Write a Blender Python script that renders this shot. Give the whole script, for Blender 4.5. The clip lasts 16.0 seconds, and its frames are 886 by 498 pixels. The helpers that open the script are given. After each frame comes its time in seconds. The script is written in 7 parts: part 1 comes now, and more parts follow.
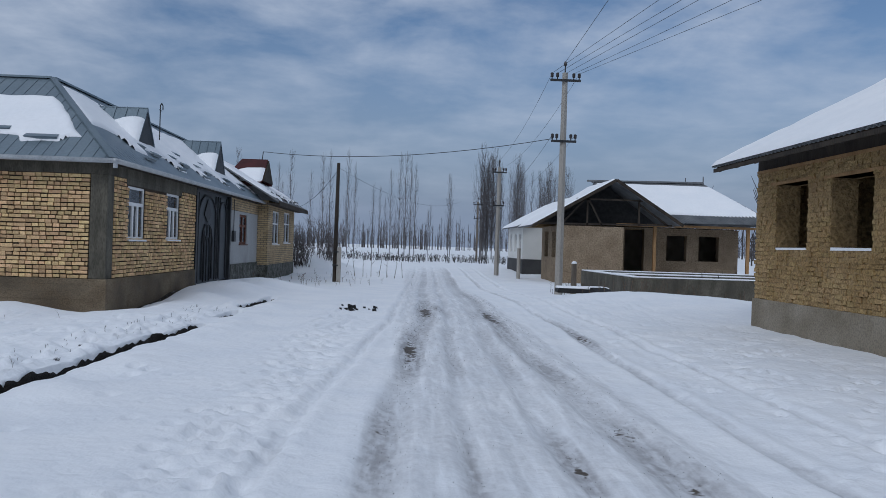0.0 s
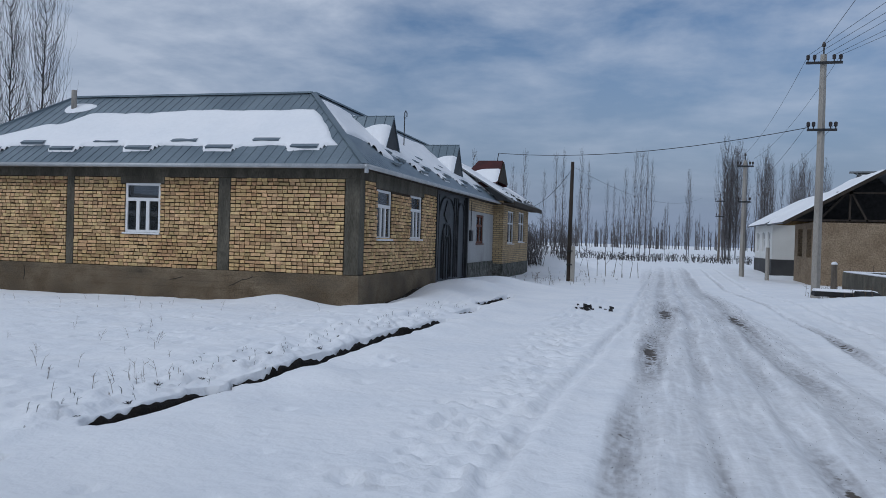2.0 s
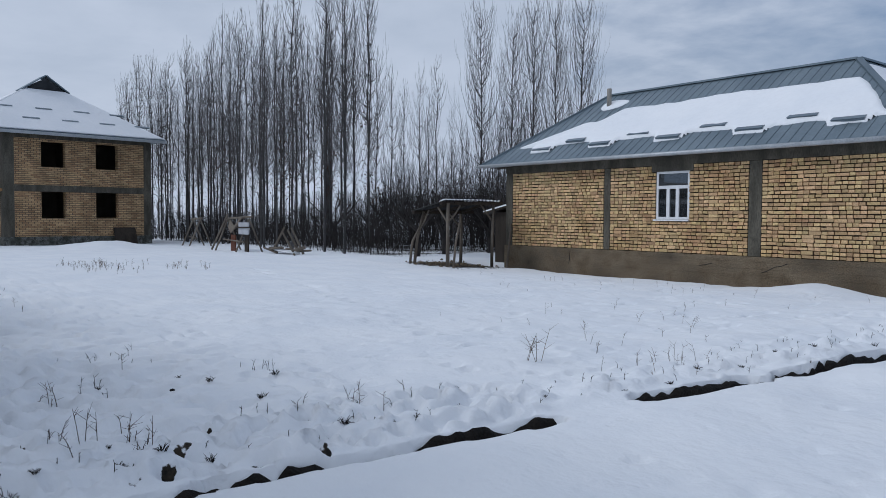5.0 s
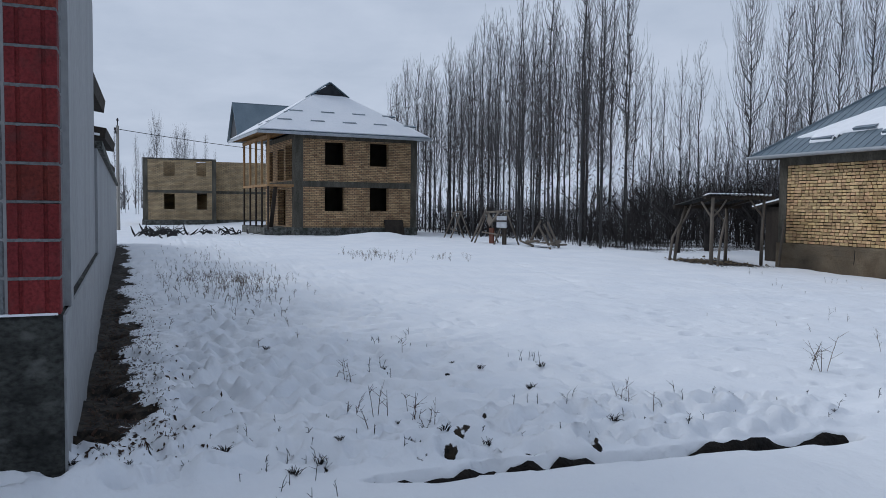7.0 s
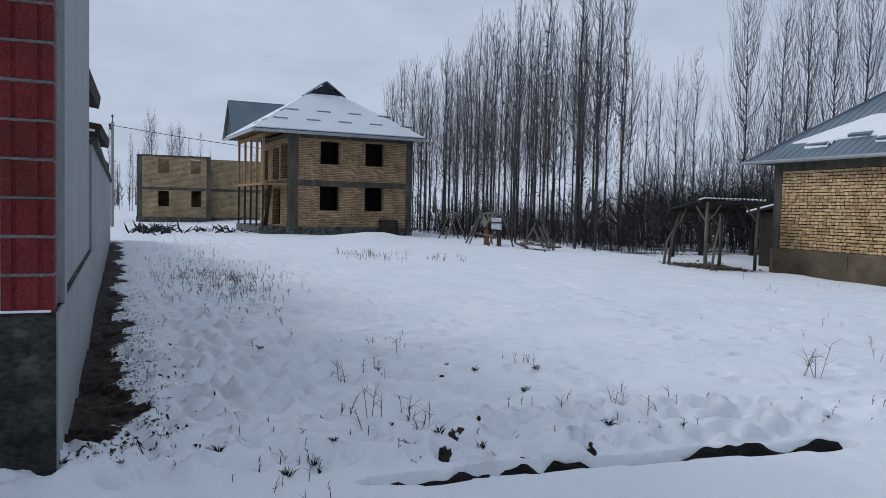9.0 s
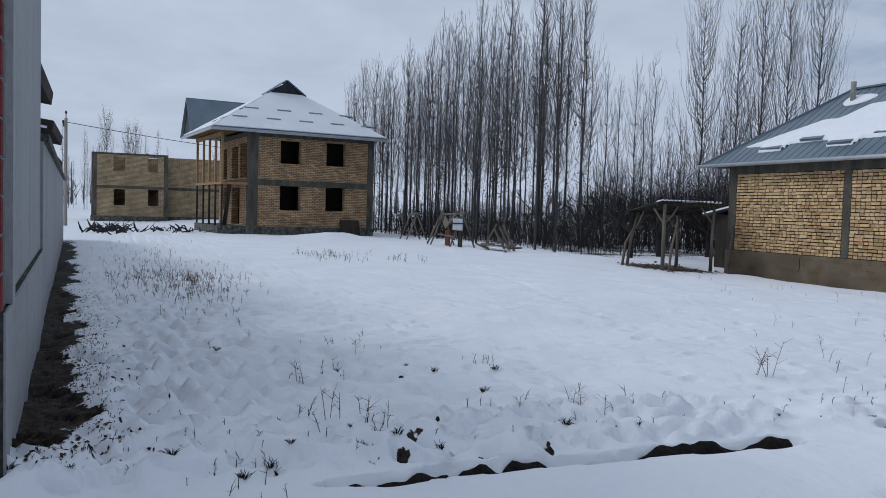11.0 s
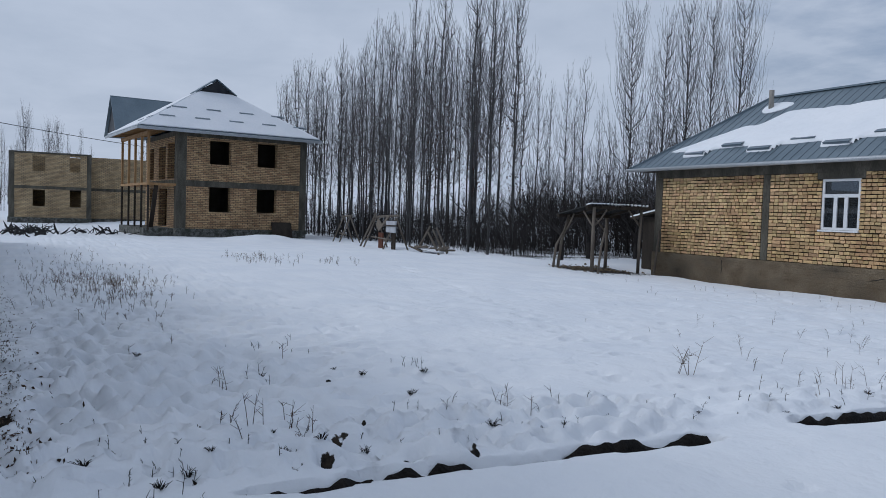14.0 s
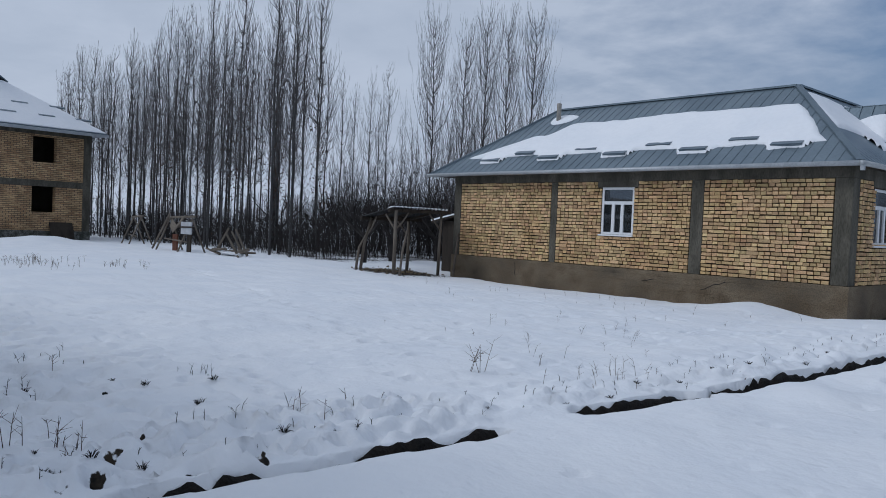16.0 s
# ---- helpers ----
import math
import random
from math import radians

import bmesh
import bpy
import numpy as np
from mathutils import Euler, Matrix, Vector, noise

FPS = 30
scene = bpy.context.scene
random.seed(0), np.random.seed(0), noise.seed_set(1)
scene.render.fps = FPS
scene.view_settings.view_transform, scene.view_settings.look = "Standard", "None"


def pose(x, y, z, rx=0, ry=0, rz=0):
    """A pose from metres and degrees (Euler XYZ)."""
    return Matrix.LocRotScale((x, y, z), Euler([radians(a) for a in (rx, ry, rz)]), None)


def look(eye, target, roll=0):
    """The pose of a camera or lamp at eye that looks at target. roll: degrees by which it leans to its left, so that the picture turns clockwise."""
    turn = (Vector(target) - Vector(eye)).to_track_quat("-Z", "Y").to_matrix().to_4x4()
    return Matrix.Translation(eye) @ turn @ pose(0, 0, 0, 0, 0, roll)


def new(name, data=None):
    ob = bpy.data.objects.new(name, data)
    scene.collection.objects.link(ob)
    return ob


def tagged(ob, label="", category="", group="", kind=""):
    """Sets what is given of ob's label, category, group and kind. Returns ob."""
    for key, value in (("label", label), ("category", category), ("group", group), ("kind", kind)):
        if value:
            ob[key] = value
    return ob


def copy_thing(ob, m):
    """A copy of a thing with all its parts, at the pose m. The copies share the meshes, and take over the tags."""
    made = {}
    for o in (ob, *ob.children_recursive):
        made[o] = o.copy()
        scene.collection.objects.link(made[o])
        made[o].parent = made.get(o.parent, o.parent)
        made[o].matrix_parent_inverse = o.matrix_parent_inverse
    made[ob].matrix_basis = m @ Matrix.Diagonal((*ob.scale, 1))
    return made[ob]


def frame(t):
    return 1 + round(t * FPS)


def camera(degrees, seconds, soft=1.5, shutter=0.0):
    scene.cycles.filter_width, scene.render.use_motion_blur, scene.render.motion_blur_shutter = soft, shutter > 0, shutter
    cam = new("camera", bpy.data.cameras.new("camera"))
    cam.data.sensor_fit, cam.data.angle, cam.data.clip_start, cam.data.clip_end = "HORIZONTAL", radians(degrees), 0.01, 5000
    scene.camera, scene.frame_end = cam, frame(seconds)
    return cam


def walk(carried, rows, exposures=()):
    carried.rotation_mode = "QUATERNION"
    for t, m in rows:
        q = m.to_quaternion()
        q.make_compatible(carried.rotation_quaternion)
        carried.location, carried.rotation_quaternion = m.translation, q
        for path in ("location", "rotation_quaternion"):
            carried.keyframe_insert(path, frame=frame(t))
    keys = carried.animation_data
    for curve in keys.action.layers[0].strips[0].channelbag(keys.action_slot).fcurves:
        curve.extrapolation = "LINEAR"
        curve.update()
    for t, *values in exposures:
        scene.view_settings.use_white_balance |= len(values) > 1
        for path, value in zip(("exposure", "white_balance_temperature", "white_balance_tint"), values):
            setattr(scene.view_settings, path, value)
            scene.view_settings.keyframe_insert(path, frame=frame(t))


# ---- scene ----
cam = camera(59.6, 16.0, soft=0.75)
PATH = [
    (0, (-1.497, -0.029, 1.506), (-1.408, 1.969, 1.5), 1.8),
    (0.5, (-1.528, -0.017, 1.504), (-1.494, 1.982, 1.493), 1.8),
    (1, (-1.545, -0.044, 1.51), (-1.63, 1.954, 1.495), 1.8),
    (1.5, (-1.543, -0.022, 1.52), (-1.805, 1.961, 1.498), 1.8),
    (2, (-1.575, -0.025, 1.497), (-2.076, 1.911, 1.471), 1.7),
    (2.5, (-1.575, -0.035, 1.524), (-2.295, 1.831, 1.488), 1.3),
    (3, (-1.577, -0.035, 1.506), (-2.49, 1.744, 1.465), 1.1),
    (3.5, (-1.599, -0.038, 1.497), (-2.656, 1.66, 1.45), 1.0),
    (4, (-1.666, -0.02, 1.478), (-2.89, 1.561, 1.422), 0.5),
    (4.5, (-1.698, -0.022, 1.471), (-3.101, 1.402, 1.4), 0.4),
    (5, (-1.727, -0.038, 1.461), (-3.299, 1.195, 1.378), 0.4),
    (5.2, (-1.738, -0.036, 1.457), (-3.368, 1.12, 1.369), 0.3),
    (7.3, (-1.73, -0.207, 1.485), (-3.618, 0.447, 1.38), 0.8),
    (7.5, (-1.737, -0.207, 1.486), (-3.624, 0.447, 1.382), 0.9),
    (8, (-1.743, -0.209, 1.486), (-3.63, 0.446, 1.382), 1.0),
    (8.5, (-1.75, -0.207, 1.485), (-3.632, 0.46, 1.38), 1.1),
    (9, (-1.752, -0.206, 1.485), (-3.628, 0.479, 1.382), 1.4),
    (9.5, (-1.753, -0.2, 1.485), (-3.619, 0.513, 1.384), 1.5),
    (12, (-1.747, -0.182, 1.486), (-3.576, 0.621, 1.39), 1.9),
    (12.5, (-1.746, -0.172, 1.487), (-3.571, 0.639, 1.393), 1.9),
    (13, (-1.744, -0.164, 1.486), (-3.568, 0.65, 1.393), 1.7),
    (13.5, (-1.736, -0.158, 1.488), (-3.551, 0.676, 1.396), 1.7),
    (14, (-1.75, -0.129, 1.484), (-3.519, 0.801, 1.397), 1.9),
    (14.5, (-1.758, -0.096, 1.48), (-3.432, 0.995, 1.403), 2.3),
    (15, (-1.773, -0.059, 1.47), (-3.369, 1.144, 1.401), 2.4),
    (15.5, (-1.754, -0.033, 1.473), (-3.273, 1.265, 1.41), 2.5),
    (16, (-1.753, -0.028, 1.472), (-3.237, 1.311, 1.412), 2.5),
]
EXPOSURES = [(0.0, -0.61, 5580, 10), (1.5, -0.64, 5570, 10), (3.5, -0.48, 5590, 10), (5.2, -0.49, 5610, 10), (7.3, -0.48, 5620, 10), (12.5, -0.50, 5610, 10), (14.0, -0.55, 5570, 10), (16.0, -0.61, 5560, 10)]
walk(cam, [(t, look(eye, target, roll)) for t, eye, target, roll in PATH], EXPOSURES)

# ---- world, sun ----
SUN_EL, SUN_AZ = 40.0, 212.0      # degrees above the horizon; compass bearing, y is north
world = bpy.data.worlds.new("winter_sky")
scene.world = world
world.use_nodes = True
wn, wl = world.node_tree.nodes, world.node_tree.links
wn.clear()


def wnode(kind, **values):
    n = wn.new(kind)
    for k, v in values.items():
        n.inputs[k].default_value = v
    return n


def wmath(op, a, b=None):
    n = wn.new("ShaderNodeMath")
    n.operation = op
    for i, v in enumerate((a, b)):
        if v is None:
            continue
        if isinstance(v, (int, float)):
            n.inputs[i].default_value = v
        else:
            wl.new(v, n.inputs[i])
    return n.outputs[0]


sky = wn.new("ShaderNodeTexSky")
sky.sky_type, sky.sun_disc = "NISHITA", False
sky.sun_elevation, sky.sun_rotation = radians(SUN_EL), radians(SUN_AZ)
sky.air_density, sky.dust_density, sky.ozone_density = 1.0, 2.0, 1.5
sep = wn.new("ShaderNodeSeparateXYZ")
coord = wn.new("ShaderNodeTexCoord")
wl.new(coord.outputs["Generated"], sep.inputs[0])
sx, sy, sz = sep.outputs
lift = wmath("ADD", wmath("MAXIMUM", sz, 0.0), 0.16)
flat = wn.new("ShaderNodeCombineXYZ")
wl.new(wmath("DIVIDE", sx, lift), flat.inputs[0])
wl.new(wmath("DIVIDE", sy, lift), flat.inputs[1])
cl = wnode("ShaderNodeTexNoise", Scale=1.9, Detail=9.0, Roughness=0.58, Distortion=0.15)
wl.new(flat.outputs[0], cl.inputs["Vector"])
puff = wmath("MULTIPLY", wmath("SUBTRACT", cl.outputs[0], 0.37), 2.4)
west = wmath("MULTIPLY", wmath("ADD", wmath("MULTIPLY", sx, -1.0), -0.30), 2.0)
south = wmath("MULTIPLY", wmath("SUBTRACT", wmath("MULTIPLY", sy, -1.0), 0.0), 1.2)
cover = wmath("ADD", wmath("MAXIMUM", puff, 0.0), wmath("ADD", wmath("MAXIMUM", west, 0.0), wmath("MAXIMUM", south, 0.0)))
zenith = wmath("MULTIPLY", wmath("SUBTRACT", sz, 0.36), 1.0)
cover = wmath("ADD", cover, wmath("MAXIMUM", zenith, 0.0))
hazen = wmath("MULTIPLY", wmath("SUBTRACT", 0.27, sz), 3.9)
cover = wmath("MINIMUM", wmath("MAXIMUM", cover, 0.0), 0.93)
bg_sky, bg_cloud, bg_haze = (wn.new("ShaderNodeBackground") for _ in range(3))
wl.new(sky.outputs[0], bg_sky.inputs[0])
bg_sky.inputs[1].default_value = SKY_STRENGTH = 0.11
veil = wn.new("ShaderNodeMix")
veil.data_type = "RGBA"
veil.inputs[6].default_value, veil.inputs[7].default_value = (0.67, 0.70, 0.745, 1), (0.77, 0.79, 0.825, 1)
wl.new(wmath("MINIMUM", wmath("MAXIMUM", wmath("MULTIPLY", wmath("SUBTRACT", cl.outputs[0], 0.36), 3.6), 0.0), 1.0), veil.inputs[0])
wl.new(veil.outputs[2], bg_cloud.inputs[0])
bg_cloud.inputs[1].default_value = 1.05
bg_haze.inputs[0].default_value = (0.30, 0.345, 0.43, 1)
bg_haze.inputs[1].default_value = 1.2
mix1, mix2 = wn.new("ShaderNodeMixShader"), wn.new("ShaderNodeMixShader")
hazen = wmath("MINIMUM", wmath("MAXIMUM", hazen, 0.0), 0.9)
cover = wmath("MULTIPLY", cover, wmath("SUBTRACT", 1.0, wmath("MULTIPLY", hazen, wmath("SUBTRACT", 1.0, wmath("MINIMUM", wmath("MAXIMUM", wmath("ADD", west, wmath("MAXIMUM", south, 0.0)), 0.0), 1.0)))))
wl.new(hazen, mix1.inputs[0])
wl.new(bg_sky.outputs[0], mix1.inputs[1])
wl.new(bg_haze.outputs[0], mix1.inputs[2])
wl.new(cover, mix2.inputs[0])
wl.new(mix1.outputs[0], mix2.inputs[1])
wl.new(bg_cloud.outputs[0], mix2.inputs[2])
out = wn.new("ShaderNodeOutputWorld")
wl.new(mix2.outputs[0], out.inputs[0])

sun = new("sun", bpy.data.lights.new("sun", "SUN"))
sun.data.energy, sun.data.angle, sun.data.color = 1.15, radians(20), (1.0, 0.95, 0.88)
sd = Vector((math.sin(radians(SUN_AZ)) * math.cos(radians(SUN_EL)), math.cos(radians(SUN_AZ)) * math.cos(radians(SUN_EL)), math.sin(radians(SUN_EL))))
sun.matrix_world = look(sd * 60, (0, 0, 0))

# ---- materials ----


def material(name, c1, c2, rough=0.9, scale=3.0, fine=60.0, bump=0.3, metal=0.0, grain=0.25, island=0.0, rnd=0.0, stain=None, stretch=(1, 1, 1), spec=0.3, dist=0.02):
    """Two colours mixed by coarse noise, darkened by fine grain; stain: (colour, scale, threshold)."""
    m = bpy.data.materials.new(name)
    m.use_nodes = True
    nt = m.node_tree
    N, L = nt.nodes, nt.links
    bsdf = N["Principled BSDF"]
    bsdf.inputs["Roughness"].default_value = rough
    bsdf.inputs["Metallic"].default_value = metal
    bsdf.inputs["Specular IOR Level"].default_value = spec
    tc = N.new("ShaderNodeTexCoord")
    mp = N.new("ShaderNodeMapping")
    mp.inputs["Scale"].default_value = stretch
    L.new(tc.outputs["Object"], mp.inputs[0])

    def noise_tex(s, d=5.0):
        n = N.new("ShaderNodeTexNoise")
        n.inputs["Scale"].default_value, n.inputs["Detail"].default_value = s, d
        L.new(mp.outputs[0], n.inputs["Vector"])
        return n.outputs[0]

    def mix(f, a, b, mode="MIX"):
        x = N.new("ShaderNodeMix")
        x.data_type, x.blend_type = "RGBA", mode
        for i, v in ((0, f), (6, a), (7, b)):
            if isinstance(v, (int, float)):
                x.inputs[i].default_value = v
            elif isinstance(v, tuple):
                x.inputs[i].default_value = (*v, 1)
            else:
                L.new(v, x.inputs[i])
        return x.outputs[2]

    def ramp(v, lo, hi):
        r = N.new("ShaderNodeMapRange")
        r.inputs[1].default_value, r.inputs[2].default_value = lo, hi
        L.new(v, r.inputs[0])
        return r.outputs[0]

    col = mix(ramp(noise_tex(scale), 0.33, 0.67), c1, c2)
    if island or rnd:
        if island:
            g = N.new("ShaderNodeNewGeometry").outputs["Random Per Island"]
        else:
            g = N.new("ShaderNodeObjectInfo").outputs["Random"]
        hs = N.new("ShaderNodeHueSaturation")
        a = max(island, rnd)
        v = N.new("ShaderNodeMapRange")
        v.inputs[3].default_value, v.inputs[4].default_value = 1 - a, 1 + a * 0.7
        L.new(g, v.inputs[0])
        w = N.new("ShaderNodeMath")
        w.operation = "FRACT"
        w2 = N.new("ShaderNodeMath")
        w2.operation = "MULTIPLY"
        w2.inputs[1].default_value = 7.31
        L.new(g, w2.inputs[0])
        L.new(w2.outputs[0], w.inputs[0])
        h = N.new("ShaderNodeMapRange")
        h.inputs[3].default_value, h.inputs[4].default_value = 0.5 - a * 0.045, 0.5 + a * 0.03
        L.new(w.outputs[0], h.inputs[0])
        L.new(col, hs.inputs["Color"])
        L.new(v.outputs[0], hs.inputs["Value"])
        L.new(h.outputs[0], hs.inputs["Hue"])
        col = hs.outputs[0]
    fn = noise_tex(fine, 4.0)
    col = mix(1.0, col, mix(ramp(fn, 0.3, 0.6), (1 - grain,) * 3, (1.0, 1.0, 1.0)), "MULTIPLY")
    if stain:
        sc, ss, st = stain
        col = mix(ramp(noise_tex(ss, 8.0), st - 0.04, st + 0.2), col, sc)
    L.new(col, bsdf.inputs["Base Color"])
    if bump:
        b = N.new("ShaderNodeBump")
        b.inputs["Strength"].default_value, b.inputs["Distance"].default_value = bump, dist
        L.new(fn, b.inputs["Height"])
        L.new(b.outputs[0], bsdf.inputs["Normal"])
    return m


M = {}
M["brick"] = material("yellow_brick", (0.60, 0.40, 0.19), (0.74, 0.53, 0.28), 0.9, 1.1, 45, 0.6, grain=0.35, island=0.34, stain=((0.34, 0.17, 0.095), 2.4, 0.64))
M["brick_piece"] = material("yellow_brick_piece", (0.60, 0.40, 0.19), (0.74, 0.53, 0.28), 0.9, 9.0, 45, 0.6, grain=0.35, rnd=0.34)
M["mortar"] = material("dark_mortar", (0.045, 0.036, 0.026), (0.085, 0.065, 0.045), 0.95, 2, 60, 0.6, grain=0.4)
M["concrete"] = material("raw_concrete", (0.078, 0.072, 0.056), (0.155, 0.142, 0.112), 0.92, 2.4, 30, 0.6, grain=0.4, stain=((0.06, 0.055, 0.045), 1.6, 0.52), stretch=(1.4, 1.4, 0.4))
M["plinth"] = material("damp_plinth_concrete", (0.165, 0.125, 0.08), (0.27, 0.215, 0.145), 0.9, 2.2, 34, 0.8, grain=0.5, stain=((0.075, 0.062, 0.045), 1.1, 0.5), stretch=(1, 1, 1.5))
M["pale_plinth"] = material("pale_cement_plinth", (0.24, 0.205, 0.15), (0.34, 0.30, 0.235), 0.92, 1.6, 30, 0.6, grain=0.35, stain=((0.16, 0.125, 0.075), 1.4, 0.58))
M["old_concrete"] = material("weathered_concrete", (0.075, 0.076, 0.066), (0.26, 0.26, 0.235), 0.9, 6.5, 34, 1.0, grain=0.75, stain=((0.045, 0.05, 0.038), 2.4, 0.5))
M["footing_concrete"] = material("blackened_footing_concrete", (0.022, 0.023, 0.021), (0.075, 0.077, 0.068), 0.92, 3.2, 26, 1.0, grain=0.6, stain=((0.16, 0.16, 0.145), 4.5, 0.60), stretch=(1, 1, 1.8))
M["pole_concrete"] = material("pole_concrete", (0.30, 0.28, 0.25), (0.40, 0.38, 0.34), 0.9, 1.5, 40, 0.3, stretch=(1, 1, 0.3))
M["metal_roof"] = material("galvanised_sheet", (0.155, 0.20, 0.235), (0.22, 0.27, 0.305), 0.42, 0.8, 18, 0.05, metal=0.55, grain=0.12, stretch=(1, 1, 0.4))
M["metal_dark"] = material("dark_metal", (0.035, 0.038, 0.042), (0.06, 0.062, 0.066), 0.5, 3, 40, 0.1, metal=0.5)
M["gate"] = material("painted_gate_sheet", (0.055, 0.064, 0.075), (0.075, 0.085, 0.095), 0.5, 1.2, 30, 0.1, metal=0.2, stain=((0.07, 0.065, 0.06), 2, 0.68))
M["gutter"] = material("grey_gutter", (0.42, 0.44, 0.46), (0.52, 0.54, 0.55), 0.45, 3, 40, 0.05, metal=0.4)
M["red_roof"] = material("red_sheet_roof", (0.05, 0.011, 0.012), (0.08, 0.016, 0.017), 0.6, 2, 30, 0.1)
M["pvc"] = material("white_window_frame", (0.74, 0.75, 0.76), (0.8, 0.8, 0.8), 0.35, 3, 40, 0.0, grain=0.05, spec=0.5)
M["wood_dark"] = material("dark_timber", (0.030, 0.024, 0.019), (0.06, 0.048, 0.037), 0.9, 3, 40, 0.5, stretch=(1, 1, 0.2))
M["wood_old"] = material("weathered_grey_wood", (0.12, 0.10, 0.08), (0.21, 0.18, 0.145), 0.9, 4, 50, 0.6, stretch=(1, 1, 0.25))
M["wood_new"] = material("fresh_timber", (0.30, 0.17, 0.075), (0.42, 0.26, 0.12), 0.8, 4, 50, 0.4, stretch=(1, 1, 0.3))
M["wood_red"] = material("brown_red_frame", (0.10, 0.035, 0.02), (0.15, 0.055, 0.03), 0.7, 4, 50, 0.2)
M["adobe"] = material("adobe_mud_brick", (0.36, 0.24, 0.10), (0.46, 0.325, 0.155), 0.97, 1.0, 26, 1.0, grain=0.5, island=0.14, dist=0.03, stain=((0.27, 0.175, 0.085), 1.3, 0.64))
M["adobe_wall"] = material("adobe_mud_render", (0.31, 0.21, 0.095), (0.42, 0.295, 0.145), 0.97, 1.3, 14, 1.0, grain=0.5, dist=0.05, stain=((0.17, 0.115, 0.065), 3.0, 0.6))
M["mud_wall"] = material("grey_mud_render", (0.25, 0.185, 0.12), (0.34, 0.265, 0.18), 0.97, 1.3, 14, 1.0, grain=0.5, dist=0.05, stain=((0.18, 0.135, 0.09), 3.0, 0.6))
M["plaster_grey"] = material("grey_cement_plaster", (0.33, 0.335, 0.335), (0.42, 0.425, 0.425), 0.9, 0.8, 25, 0.25, grain=0.15, stain=((0.25, 0.25, 0.245), 0.8, 0.62), stretch=(1, 1, 0.5))
M["plaster_white"] = material("white_plaster", (0.62, 0.62, 0.59), (0.70, 0.70, 0.67), 0.9, 0.8, 25, 0.2, grain=0.1)
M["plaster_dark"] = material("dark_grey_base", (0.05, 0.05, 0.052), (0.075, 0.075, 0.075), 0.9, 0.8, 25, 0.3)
M["red_block"] = material("painted_red_block", (0.15, 0.022, 0.018), (0.21, 0.036, 0.03), 0.85, 5, 60, 0.7, grain=0.4, rnd=0.18, stain=((0.10, 0.03, 0.028), 7, 0.58))
M["grey_block"] = material("cinder_block", (0.16, 0.172, 0.178), (0.23, 0.24, 0.242), 0.92, 3, 60, 0.6, grain=0.3, rnd=0.12)
M["slate"] = material("corrugated_slate", (0.13, 0.14, 0.15), (0.2, 0.21, 0.22), 0.85, 1.5, 30, 0.3)
M["bark"] = material("poplar_bark", (0.045, 0.043, 0.043), (0.13, 0.127, 0.125), 0.95, 2.5, 25, 0.4, grain=0.4, stretch=(1, 1, 0.2), rnd=0.25)
M["twig"] = material("bare_twigs", (0.075, 0.068, 0.068), (0.13, 0.12, 0.118), 0.95, 2, 20, 0.0, rnd=0.25)
M["brush"] = material("dark_brush_stems", (0.018, 0.016, 0.016), (0.05, 0.045, 0.042), 0.95, 2, 20, 0.0, island=0.3)
# bark of the far poplars, with the haze of distance mixed into its colour
M["haze_pale_bark"] = material("haze_paled_bark", (0.13, 0.125, 0.125), (0.20, 0.19, 0.19), 0.95, 2.5, 25, 0.2, stretch=(1, 1, 0.2), rnd=0.2)
M["leaf_dry"] = material("dry_brown_leaves", (0.05, 0.033, 0.025), (0.095, 0.058, 0.04), 0.95, 3, 20, 0.0, island=0.3)
M["weed"] = material("dry_weed_stalks", (0.09, 0.064, 0.045), (0.17, 0.125, 0.085), 0.95, 4, 30, 0.0, island=0.3)
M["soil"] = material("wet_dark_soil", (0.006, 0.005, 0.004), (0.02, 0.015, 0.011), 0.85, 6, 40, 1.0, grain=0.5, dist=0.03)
M["rubber"] = material("black_debris_and_shade", (0.015, 0.015, 0.016), (0.03, 0.03, 0.03), 0.8, 5, 40, 0.5)
M["cloth"] = material("faded_white_sheet", (0.42, 0.43, 0.45), (0.55, 0.56, 0.58), 0.9, 4, 40, 0.3)
M["porcelain"] = material("dark_insulator", (0.03, 0.025, 0.025), (0.05, 0.045, 0.045), 0.3, 5, 40, 0.0)
# room darkness is put into this colour, for surfaces behind openings
M["interior"] = material("room_shade_render", (0.10, 0.085, 0.065), (0.15, 0.125, 0.10), 0.95, 2, 30, 0.3)
M["snow"] = material("clean_snow", (0.85, 0.865, 0.885), (0.90, 0.905, 0.915), 0.75, 0.9, 9, 0.35, grain=0.03, spec=0.2, dist=0.03)


